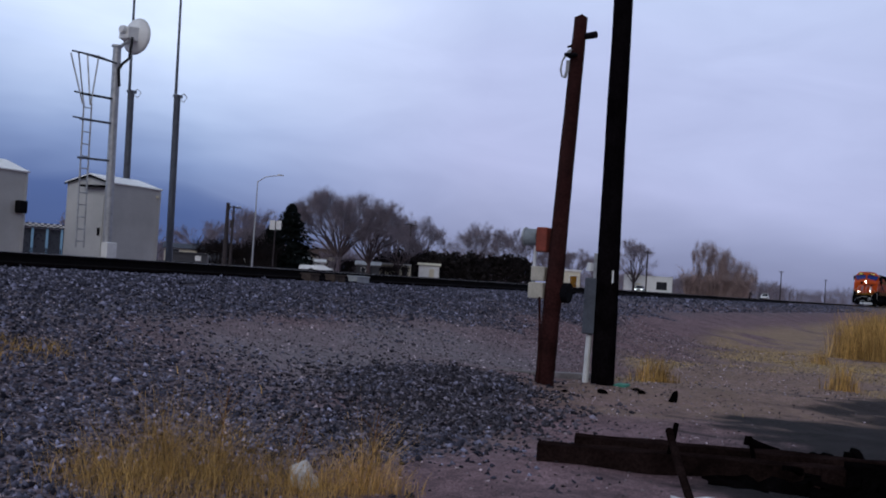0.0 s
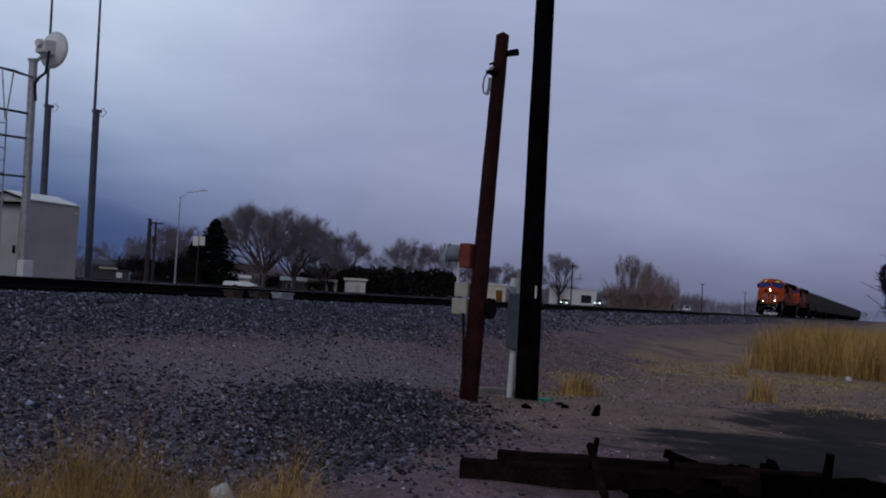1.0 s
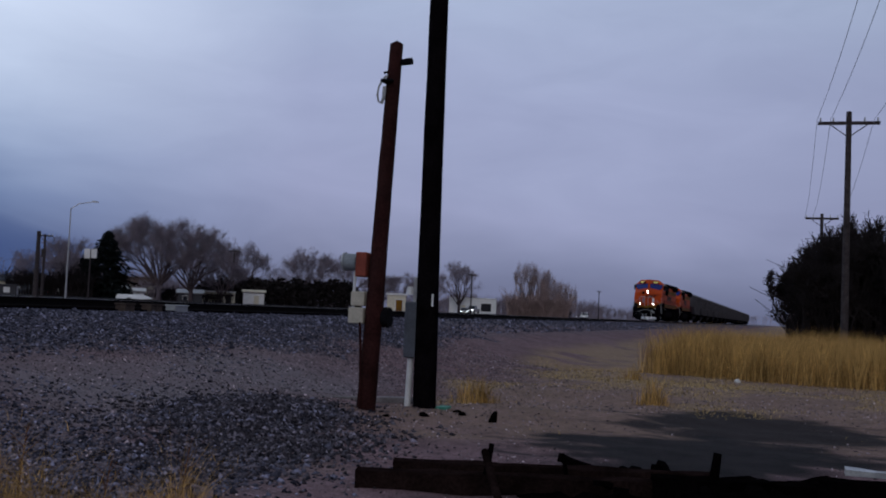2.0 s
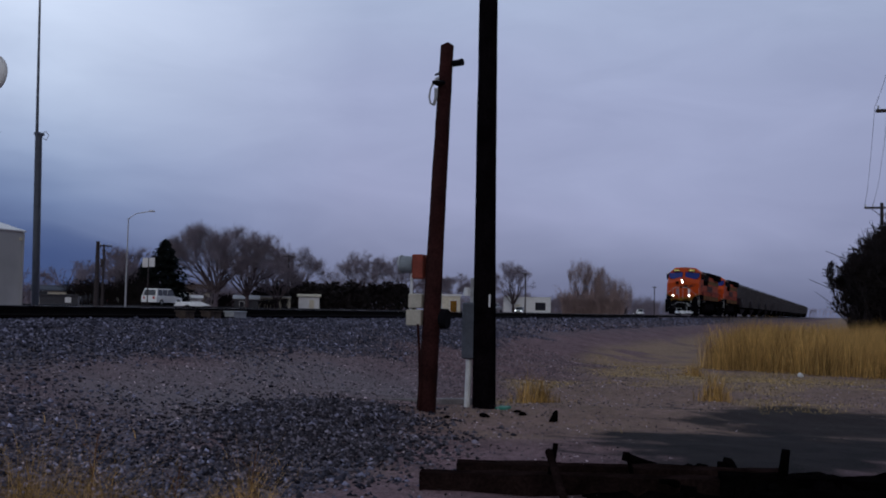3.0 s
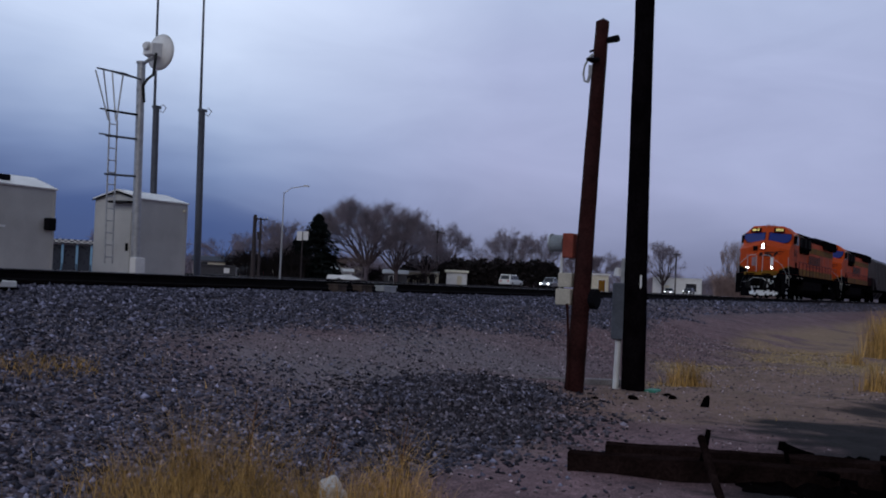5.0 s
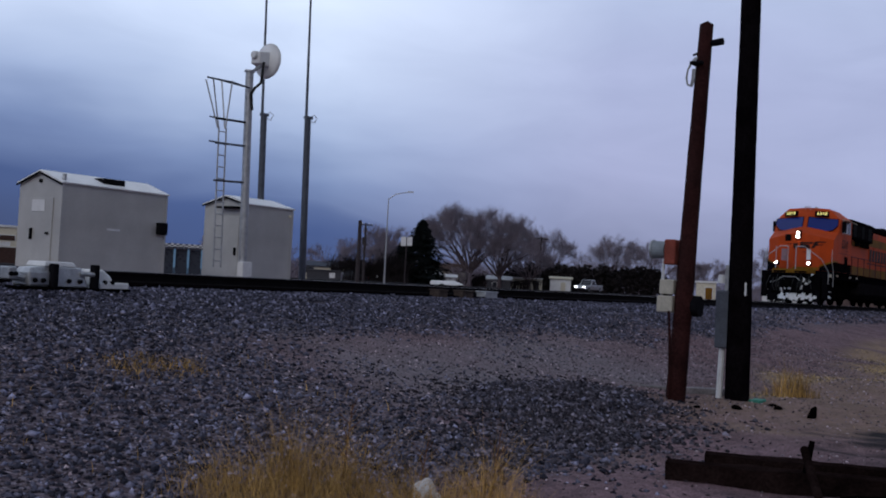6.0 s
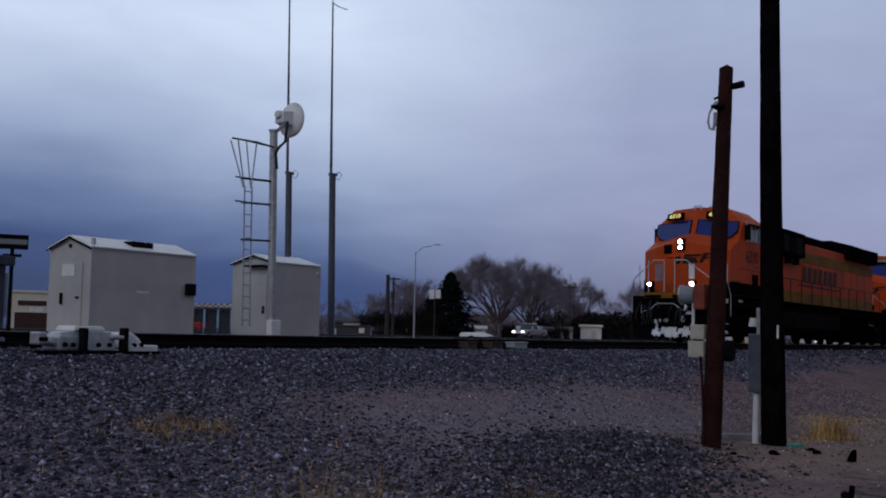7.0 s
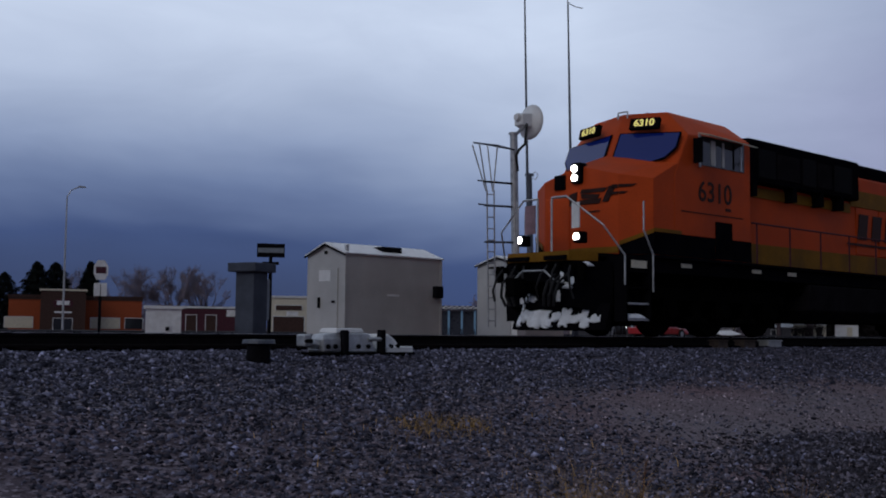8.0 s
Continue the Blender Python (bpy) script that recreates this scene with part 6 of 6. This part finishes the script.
copy_thing(treeb, pose(66.0, 148.0, FAR - 0.6, 0, 0, 250))
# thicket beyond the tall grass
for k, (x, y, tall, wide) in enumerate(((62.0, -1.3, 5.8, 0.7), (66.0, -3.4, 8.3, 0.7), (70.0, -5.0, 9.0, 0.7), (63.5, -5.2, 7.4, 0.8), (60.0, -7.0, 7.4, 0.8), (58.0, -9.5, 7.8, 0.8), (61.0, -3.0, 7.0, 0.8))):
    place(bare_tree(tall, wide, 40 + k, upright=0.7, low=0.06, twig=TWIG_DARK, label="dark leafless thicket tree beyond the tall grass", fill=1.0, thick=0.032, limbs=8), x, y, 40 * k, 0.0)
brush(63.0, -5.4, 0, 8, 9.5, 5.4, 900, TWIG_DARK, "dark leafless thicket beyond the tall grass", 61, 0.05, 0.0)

# ---------------------------------------------------------------- roadside things


def street_lamp(x, y, tall, arm, rz, label):
    l = root("street_lamp", x, y, FAR, rz, label, "street lamp", "street lamps")
    part("post", rod((0, 0, 0), (0, 0, tall), 0.085, 0.045, 10), GALV, l)
    part("arm", pipe([(0, 0, tall - 0.1), (arm * 0.35, 0, tall + 0.38), (arm, 0, tall + 0.62)], 0.035), GALV, l)
    part("lamp_head", hull([(arm - 0.1, -0.12, tall + 0.58), (arm - 0.1, 0.12, tall + 0.58), (arm + 0.5, -0.12, tall + 0.60), (arm + 0.5, 0.12, tall + 0.60), (arm, -0.1, tall + 0.72), (arm, 0.1, tall + 0.72), (arm + 0.4, -0.08, tall + 0.70), (arm + 0.4, 0.08, tall + 0.70)]), GALV, l)


street_lamp(76.5, 56.4, 7.65, 1.7, -53, "tall pale steel street lamp with a curved arm")
street_lamp(31.4, 73.3, 9.6, 0.75, -20, "tall pale steel street lamp with a curved arm")


def line_pole(x, y, z, tall, r, rz, arms, label):
    p = root("utility_pole", x, y, z, rz, label, "utility pole", "line poles")
    part("log", rod((0, 0, 0), (0, 0, tall), r, r * 0.7, 10), POLE_FAR, p)
    for zz, w in arms:
        part("crossarm", block(-0.06, 0.06, -w / 2, w / 2, tall - zz - 0.06, tall - zz + 0.06), POLE_FAR, p)
        for s in (-1, 1):
            part("brace", rod((0.05, 0, tall - zz - 0.55), (0.05, s * w * 0.3, tall - zz - 0.05), 0.02, 0.02, 6), POLE_FAR, p)
            for f in (0.46, 0.25):
                part("insulator", rod((0, s * w * f, tall - zz + 0.05), (0, s * w * f, tall - zz + 0.22), 0.04, 0.03, 8), GALV, p)
    return p


line_pole(71.1, 55.2, FAR, 5.3, 0.20, 0, (), "bare dark timber pole by the roadside")
lp = line_pole(79.3, 60.9, FAR, 5.6, 0.13, 50, ((0.15, 1.3),), "timber utility pole with a crossarm")
part("transformer", rod((0.25, 0, 3.6), (0.25, 0, 4.3), 0.2, 0.2, 12), POLE_FAR, lp)
line_pole(141.9, 76.2, FAR, 8.0, 0.17, 60, ((0.2, 2.5),), "timber utility pole with a crossarm")
for k, x in enumerate((300, 380, 470, 205)):
    line_pole(x, 54 - 0.02 * x + (8 if x < 250 else 0), FAR, 8.0, 0.16, 70, ((0.2, 2.4),), "distant timber utility pole with a crossarm")
right = line_pole(44.9, -2.43, 0.0, 9.94, 0.15, 0, ((0.45, 2.3),), "dark timber power pole with one crossarm by the thicket")
far_right = line_pole(72.0, -2.4, 0.0, 8.6, 0.14, 0, ((0.3, 2.0),), "dark timber power pole among the thicket")
for s in (-1.05, 0.55, 1.05):
    pts = []
    for i in range(15):
        f = i / 14
        pts.append((44.9 - 48 * f, -2.3 + s - 1.0 * f, 9.62 + 3.0 * f - 1.6 * math.sin(math.pi * f)))
    tagged(link("power_line", pipe(pts, 0.008, 5), CABLE), "thin black overhead power line", "power line", "power lines")
    pts = [(44.9 + 27.1 * i / 10, -2.3 + s * (1 - 0.1 * i / 10), 9.62 - 1.3 * i / 10 - 0.8 * math.sin(math.pi * i / 10)) for i in range(11)]
    tagged(link("power_line", pipe(pts, 0.008, 5), CABLE), "thin black overhead power line", "power line", "power lines")


def road_sign():
    s = root("road_sign", 71.8, 50.9, FAR, -55, "two pale rectangular sign boards on a thin post", "road sign")
    part("post", rod((0, 0, 0), (0, 0, 4.0), 0.05, 0.05, 8), POLE_FAR, s)
    part("board", block(-0.46, -0.04, -0.05, -0.02, 3.3, 4.05), WHITE, s)
    part("board", block(0.04, 0.46, -0.05, -0.02, 3.35, 4.05), WHITE, s)


road_sign()


def building(x, y, rz, w, d, h, wall, roof, label, gable=0.0, openings=(), base=FAR, category="building", fascia=None):
    b = root("building", x, y, base, rz, label, category)
    part("shell", block(-w / 2, w / 2, -d / 2, d / 2, -0.2, h), wall, b)
    if gable:
        for s in (-1, 1):
            part("roof", slab([(-w / 2 - 0.25, s * (d / 2 + 0.25), h - 0.05), (w / 2 + 0.25, s * (d / 2 + 0.25), h - 0.05), (w / 2 + 0.25, 0, h + gable), (-w / 2 - 0.25, 0, h + gable)], 0.12), roof, b)
        for s in (-1, 1):
            part("gable", hull([(s * (w / 2 - 0.02), -d / 2, h - 0.02), (s * (w / 2 - 0.02), d / 2, h - 0.02), (s * (w / 2 - 0.02), 0, h + gable - 0.08), (s * (w / 2 - 0.10), -d / 2, h - 0.02), (s * (w / 2 - 0.10), d / 2, h - 0.02), (s * (w / 2 - 0.10), 0, h + gable - 0.08)]), wall, b)
    else:
        part("roof", block(-w / 2 - 0.12, w / 2 + 0.12, -d / 2 - 0.12, d / 2 + 0.12, h, h + 0.16), roof, b)
    if fascia:
        part("fascia", block(-w / 2 - 0.06, w / 2 + 0.06, -d / 2 - 0.06, -d / 2, h - fascia[0], h + 0.02), fascia[1], b)
    for ox, oz, ow, oh, om in openings:
        win = part("window" if oz > 0.3 else "door", block(ox - ow / 2, ox + ow / 2, -d / 2 - 0.05, -d / 2, oz, oz + oh), om, b)
        fr = bmesh.new()
        for q in ((ox - ow / 2 - 0.05, ox - ow / 2, oz, oz + oh), (ox + ow / 2, ox + ow / 2 + 0.05, oz, oz + oh), (ox - ow / 2 - 0.05, ox + ow / 2 + 0.05, oz + oh, oz + oh + 0.05)):
            block(q[0], q[1], -d / 2 - 0.07, -d / 2, q[2], q[3], 0, fr)
        part("frame", fr, WHITE, win)
    return b


# homes, sheds and stores along the highway
building(100.7, 82.3, -51, 7.0, 5, 1.75, CREAM, CONCRETE, "low cream building with a grey shallow roof", 0.5, ((-2.4, 0.9, 1.0, 0.7, WINDOW), (0.6, 0, 0.9, 1.8, WINDOW), (2.6, 0.9, 1.0, 0.7, WINDOW)))
building(91.8, 75.9, -50, 3.7, 2, 1.1, SIDING, SIDING, "small dark blue shed by the roadside", 0.0, ((0.9, 0.4, 0.5, 0.5, WHITE),))
building(93.5, 76.1, -50, 2.2, 2, 0.9, WHITE, WHITE, "small white trailer with flat roof")
building(130.8, 76.6, -60, 3.2, 3, 1.4, SIDING, GALV, "dark shed with a pale gabled roof", 0.45, ((-0.6, 0.4, 0.6, 0.6, WINDOW),))
building(139.0, 76.8, -62, 4.6, 2.6, 1.75, CREAM, WHITE, "white travel trailer with a row of windows", 0.0, ((-1.2, 0.8, 0.7, 0.5, WINDOW), (0.2, 0.8, 0.7, 0.5, WINDOW), (1.4, 0.2, 0.6, 1.3, SIDING)))
building(147.5, 75.6, -62, 3.1, 2.6, 2.1, WHITE, CREAM, "white storage box beside a trailer", 0.25, ((0.4, 0.2, 0.7, 1.3, CREAM),))
building(113.8, 76.3, -56, 1.8, 2.2, 1.45, CREAM, WHITE, "small cream shed under the conifer", 0.55)
building(117.4, 76.3, -56, 1.8, 1.6, 1.3, WHITE, WHITE, "small white shed among bare trees", 0.3)
building(140.0, 92.0, -58, 7.0, 5, 2.4, CREAM, BROWN, "cream house with a brown roof behind trees", 1.1, ((-1.6, 0.9, 1.0, 0.9, WINDOW), (1.2, 0.9, 1.0, 0.9, WINDOW)))
building(271.0, 76.0, -75, 12.0, 8, 4.0, WHITE, WHITE, "long white flat-roofed commercial building", 0.0, ((3.4, 0.8, 2.6, 2.0, WINDOW), (-2.5, 0, 1.2, 2.2, CREAM)))
building(94.2, 33.7, -70, 1.7, 1.6, 1.72, CREAM, WHITE, "small cream kiosk with a yellow door", 0.0, ((0.25, 0.0, 0.6, 1.3, YELLOW),), category="kiosk")
building(44.9, 101.6, -24, 11.8, 8, 3.2, BRICKRED, BROWN, "low restaurant with an orange fascia and pale windows", 0.0, ((-5.0, 0.3, 2.4, 1.0, CREAM), (2.6, 0.3, 2.6, 1.0, CREAM), (5.2, 0.3, 1.6, 1.0, WINDOW)), fascia=(0.25, BROWN), category="restaurant")
mid = building(41.6, 97.0, -24, 3.9, 2, 3.7, BROWN, CREAM, "dark brown entrance block with a pale cornice and emblem", 0.0, ((0.0, 0.0, 1.6, 1.2, WINDOW),), category="restaurant")
part("emblem", slab([(-0.75, -1.03, 2.25), (0.75, -1.03, 2.25), (0.9, -1.03, 2.6), (0.6, -1.03, 2.95), (-0.6, -1.03, 2.95), (-0.9, -1.03, 2.6)], 0.05), MAROON, mid, "plain red lozenge emblem")
for k in range(2):
    part("emblem_bar", block(-0.55 + 0.58 * k, -0.05 + 0.58 * k, -1.09, -1.06, 2.42, 2.80), WHITE, mid)
    part("sign_bar", block(-0.75 + 0.85 * k, -0.1 + 0.85 * k, -1.06, -1.03, 1.68, 1.84), WHITE, mid)


def roadside_sign():
    s = root("restaurant_sign", 29.5, 63.5, FAR, -22, "tall pole sign with a pale rounded board above a smaller board", "sign")
    part("post", rod((0, 0, 0), (0, 0, 3.1), 0.09, 0.09, 8), DARK, s)
    part("upper_board", hull([(-0.25, -0.1, 3.35), (0.25, -0.1, 3.35), (-0.42, -0.1, 3.7), (0.42, -0.1, 3.7), (-0.42, -0.1, 4.2), (0.42, -0.1, 4.2), (-0.2, -0.1, 4.55), (0.2, -0.1, 4.55), (-0.25, 0.1, 3.35), (0.25, 0.1, 3.35), (-0.42, 0.1, 3.7), (0.42, 0.1, 3.7), (-0.42, 0.1, 4.2), (0.42, 0.1, 4.2), (-0.2, 0.1, 4.55), (0.2, 0.1, 4.55)]), WHITE, s)
    part("emblem", block(-0.30, 0.30, -0.13, -0.10, 3.75, 4.15, 0.01), MAROON, s)
    part("lower_board", block(-0.38, 0.38, -0.08, 0.08, 2.35, 3.15, 0.02), WHITE, s)
    b = root("billboard", 33.0, 50.1, FAR, -32, "dark sign board on a single tall post", "sign")
    part("post", rod((0, 0, 0), (0, 0, 4.5), 0.11, 0.10, 10), DARK, b)
    part("board", block(-0.75, 0.75, -0.12, 0.0, 4.35, 5.1, 0.02), DARK, b)
    part("stripe", block(-0.7, 0.7, -0.145, -0.12, 4.60, 4.86), GREYBLUE, b)
    part("lower_bar", block(-0.45, 0.45, -0.08, 0.0, 3.95, 4.10), DARK, b)


roadside_sign()
building(28.2, 53.0, -26, 1.8, 1.4, 1.45, WHITE, WHITE, "white utility cabinet by the side road", 0.0, ((0.2, 0.3, 0.2, 0.2, DARK),), category="cabinet")
w = building(50.5, 86.3, -28, 6.2, 3, 2.2, MAROON, WHITE, "long maroon paneled store front with a pale roof edge", 0.0, ((2.3, 1.5, 1.6, 0.55, WHITE), (-1.6, 0.2, 0.9, 1.4, BROWN), (0.1, 0.2, 0.9, 1.4, BROWN)))
building(53.6, 78.4, -32, 3.4, 3, 3.1, CREAM, WHITE, "cream store with a dark canopy front", 0.0, ((0.0, 0.2, 2.6, 1.3, BROWN), (0.0, 2.05, 2.2, 0.4, BROWN), (0.3, 1.6, 0.9, 0.3, WHITE)))


def booth():
    b = root("booth", 41.0, 43.8, FAR, -43, "dark open booth with light blue posts and a checkered awning", "booth")
    part("body", block(-1.2, 1.2, 0.3, 1.6, 0, 1.55), CARDARK, b)
    for k in range(4):
        part("post", block(-1.15 + 0.72 * k, -1.03 + 0.72 * k, 0.0, 0.12, 0, 1.6), BLUE, b)
    part("counter", block(-1.1, 1.1, 0.0, 0.3, 0.0, 0.55), CARDARK, b)
    part("roof", block(-1.25, 1.25, -0.1, 1.7, 1.58, 1.64), CARDARK, b)
    for i in range(16):
        for j in range(3):
            part("check", block(-1.2 + 0.15 * i, -1.05 + 0.15 * i, -0.06, -0.02, 1.60 + 0.075 * j, 1.675 + 0.075 * j), (WHITE, CARDARK)[(i + j) % 2], b)


booth()


def vehicle(kind, paint, label, lamps=False, x=0, y=0, rz=0):
    """Front at +x, wheels on the ground."""
    l, wid, h = {"suv": (5.1, 1.95, 1.85), "pickup": (5.4, 1.9, 1.75), "car": (4.6, 1.8, 1.42)}[kind]
    v = root("car", x, y, FAR + 0.02, rz, label, "car", "vehicles")
    belt = h * 0.56
    hw = wid / 2
    part("body", hull([(-l / 2, -hw, 0.35), (-l / 2, hw, 0.35), (l / 2, -hw * 0.92, 0.35), (l / 2, hw * 0.92, 0.35), (-l / 2, -hw, belt), (-l / 2, hw, belt), (l / 2 - 0.15, -hw * 0.9, belt - 0.12), (l / 2 - 0.15, hw * 0.9, belt - 0.12), (0.9, -hw, belt), (0.9, hw, belt)], 0.05), paint, v)
    x0, x1 = {"suv": (-l / 2 + 0.05, 1.0), "pickup": (-0.7, 1.0), "car": (-l / 2 + 0.7, 0.9)}[kind]
    s = 0.25 if kind != "car" else 0.5
    part("cabin", hull([(x0, -hw * 0.97, belt - 0.03), (x0, hw * 0.97, belt - 0.03), (x1, -hw * 0.97, belt - 0.03), (x1, hw * 0.97, belt - 0.03), (x0 + s, -hw * 0.82, h), (x0 + s, hw * 0.82, h), (x1 - 0.7, -hw * 0.82, h), (x1 - 0.7, hw * 0.82, h)], 0.04), paint, v)
    n = 3 if kind == "suv" else 2
    for sd in (-1, 1):
        for k in range(n):
            a, c = x0 + 0.2 + s * 0.5 + (x1 - x0 - 0.75 - s * 0.5) * k / n, x0 + 0.1 + s * 0.5 + (x1 - x0 - 0.75 - s * 0.5) * (k + 1) / n
            if k == n - 1:
                c += 0.2
            part("side_window", slab([(a, sd * hw * 0.975, belt + 0.05), (c + (0.2 if k == n - 1 else 0), sd * hw * 0.975, belt + 0.05), (c, sd * hw * 0.875, h - 0.12), (a + 0.05, sd * hw * 0.875, h - 0.12)], 0.03), WINDOW, v)
    part("windscreen", slab([(x1 - 0.02, -hw * 0.8, belt + 0.04), (x1 - 0.02, hw * 0.8, belt + 0.04), (x1 - 0.64, hw * 0.74, h - 0.08), (x1 - 0.64, -hw * 0.74, h - 0.08)], 0.05), WINDOW, v)
    if kind == "suv":
        part("rear_window", slab([(x0 - 0.005, -hw * 0.78, belt + 0.08), (x0 - 0.005, hw * 0.78, belt + 0.08), (x0 + 0.17, hw * 0.70, h - 0.14), (x0 + 0.17, -hw * 0.70, h - 0.14)], 0.05), WINDOW, v)
        for sd in (-0.6, 0.6):
            part("roof_rail", block(x0 + 0.4, x1 - 0.9, sd - 0.03, sd + 0.03, h + 0.0, h + 0.07), DARK, v)
    if kind == "pickup":
        for sd in (-1, 1):
            part("bed_side", block(-l / 2, -0.75, *sorted((sd * hw * 0.92, sd * hw)), belt - 0.02, belt + 0.10), paint, v)
    for wx in (-l / 2 + 0.95, l / 2 - 0.95):
        for sd in (-1, 1):
            t = part("wheel", rod((wx, sd * (hw - 0.20), 0.36), (wx, sd * (hw + 0.02), 0.36), 0.36, 0.35, 18), TYRE, v)
            part("rim", rod((wx, sd * (hw + 0.0), 0.36), (wx, sd * (hw + 0.03), 0.36), 0.20, 0.18, 12), GALV, t)
    for sd in (-0.62, 0.62):
        part("headlight", block(l / 2 - 0.10, l / 2 + 0.02, sd - 0.16, sd + 0.16, belt - 0.36, belt - 0.18, 0.02), CARLAMP if lamps else GALV, v)
        part("tail_light", block(-l / 2 - 0.02, -l / 2 + 0.08, sd - 0.12, sd + 0.12, belt - 0.30, belt - 0.05), CARRED, v)
    part("bumper", block(l / 2 - 0.1, l / 2 + 0.06, -hw * 0.85, hw * 0.85, 0.36, 0.52, 0.03), DARK, v)
    return v


SUV = vehicle("suv", CARWHITE, "white sport utility vehicle driving on the highway")
SILVER = vehicle("pickup", CARSILVER, "silver pickup truck with lit headlights on the highway", True)
ONCOMING = vehicle("car", CARDARK, "dark sedan with lit headlights far along the highway", True)
REDCAR = vehicle("car", CARRED, "red sedan driving on the side road")
vehicle("car", CARSILVER, "silver car waiting with lit headlights by the white building", True, 229, 66, 190)
vehicle("pickup", CARWHITE, "white pickup truck parked by the street lamp", False, 111.0, 84.5, 130)
vehicle("car", CARDARK, "dark parked car behind the side road", False, 100.0, 79.0, 130)
vehicle("car", CARWHITE, "white car parked among far trees", False, 345, 60, 185)
vehicle("suv", CARWHITE, "white vehicle parked far along the highway", False, 330, 57, 185)
vehicle("car", CARSILVER, "silver car far along the highway", True, 372, 66, 181)


def boat():
    b = root("boat", 59.0, 38.6, FAR, -56, "low white upturned boat on a trailer beyond the track", "boat")
    part("boat_hull", hull([(-1.0, -0.5, 0.35), (-1.0, 0.5, 0.35), (0.7, -0.45, 0.35), (0.7, 0.45, 0.35), (1.3, 0, 0.42), (-0.9, -0.3, 0.62), (-0.9, 0.3, 0.62), (0.7, 0, 0.64)], 0.03), WHITE, b)
    part("trailer_frame", block(-1.0, 1.2, -0.3, 0.3, 0.22, 0.34), DARK, b)
    for s in (-0.5, 0.5):
        part("wheel", rod((-0.2, s - 0.06, 0.22), (-0.2, s + 0.06, 0.22), 0.22, 0.22, 14), TYRE, b)


boat()

# mountain flank, its haze painted as a blue glow that fades towards the crest
f = np.linspace(0, 1, 80)
crest = 0.9 + 3.0 * smooth01((f + 0.02) / 0.30) + 0.10 * np.sin(f * 19) + 0.06 * np.sin(f * 47 + 1) - 2.9 * smooth01((f - 0.42) / 0.5)
az = np.radians(32 + 30 * f)
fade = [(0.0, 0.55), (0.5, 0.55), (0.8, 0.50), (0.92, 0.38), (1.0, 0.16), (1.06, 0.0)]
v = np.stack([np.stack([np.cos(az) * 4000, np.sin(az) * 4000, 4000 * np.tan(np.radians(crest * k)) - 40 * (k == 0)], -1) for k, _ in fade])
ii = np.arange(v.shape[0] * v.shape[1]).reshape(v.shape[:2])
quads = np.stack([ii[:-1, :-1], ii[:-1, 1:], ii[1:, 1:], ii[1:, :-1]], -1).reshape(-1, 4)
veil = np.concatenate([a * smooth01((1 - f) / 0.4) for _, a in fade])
tagged(raw("backdrop", v.reshape(-1, 3), quads, RIDGE, attrs={"veil": veil}), "mountain flank as a hazy blue glow under low cloud", "mountains", kind="structure")


# ---------------------------------------------------------------- what moves
def front_at(t):
    """Where the lead locomotive's front lights are along the track."""
    return 15.4 + 17.45 * (8.0 - t)


def motions():
    steps = [0.5 * k for k in range(17)]
    offset = 0.0
    for ob, gap in [(LEAD, 22.9), (SECOND, 23.1)] + [(c, 17.2) for c in CARS]:
        walk(ob, [(t, pose(front_at(t) + offset, TRACK, RAIL)) for t in steps])
        offset += gap
    for w in LEAD_WHEELS:
        at = w.location.copy()
        walk(w, [(k / 30, pose(at.x, at.y, at.z, 0, -math.degrees(17.45 / 0.53) * k / 30, 0)) for k in range(241)])
    walk(SUV, [(t, pose(96.2 + 26.9 * (t - 2.8), 70.0, FAR + 0.26)) for t in steps])
    walk(SILVER, [(t, pose(161.8 - 24.5 * (t - 5.0), 66.0, FAR + 0.26, 0, 0, 180)) for t in steps])
    walk(ONCOMING, [(t, pose(263.0 - 18.0 * (t - 4.0), 66.0, FAR + 0.26, 0, 0, 180)) for t in steps])
    walk(REDCAR, [(t, pose(42.8 + 18.5 * (t - 7.0), 45.0, FAR + 0.02)) for t in steps])


motions()
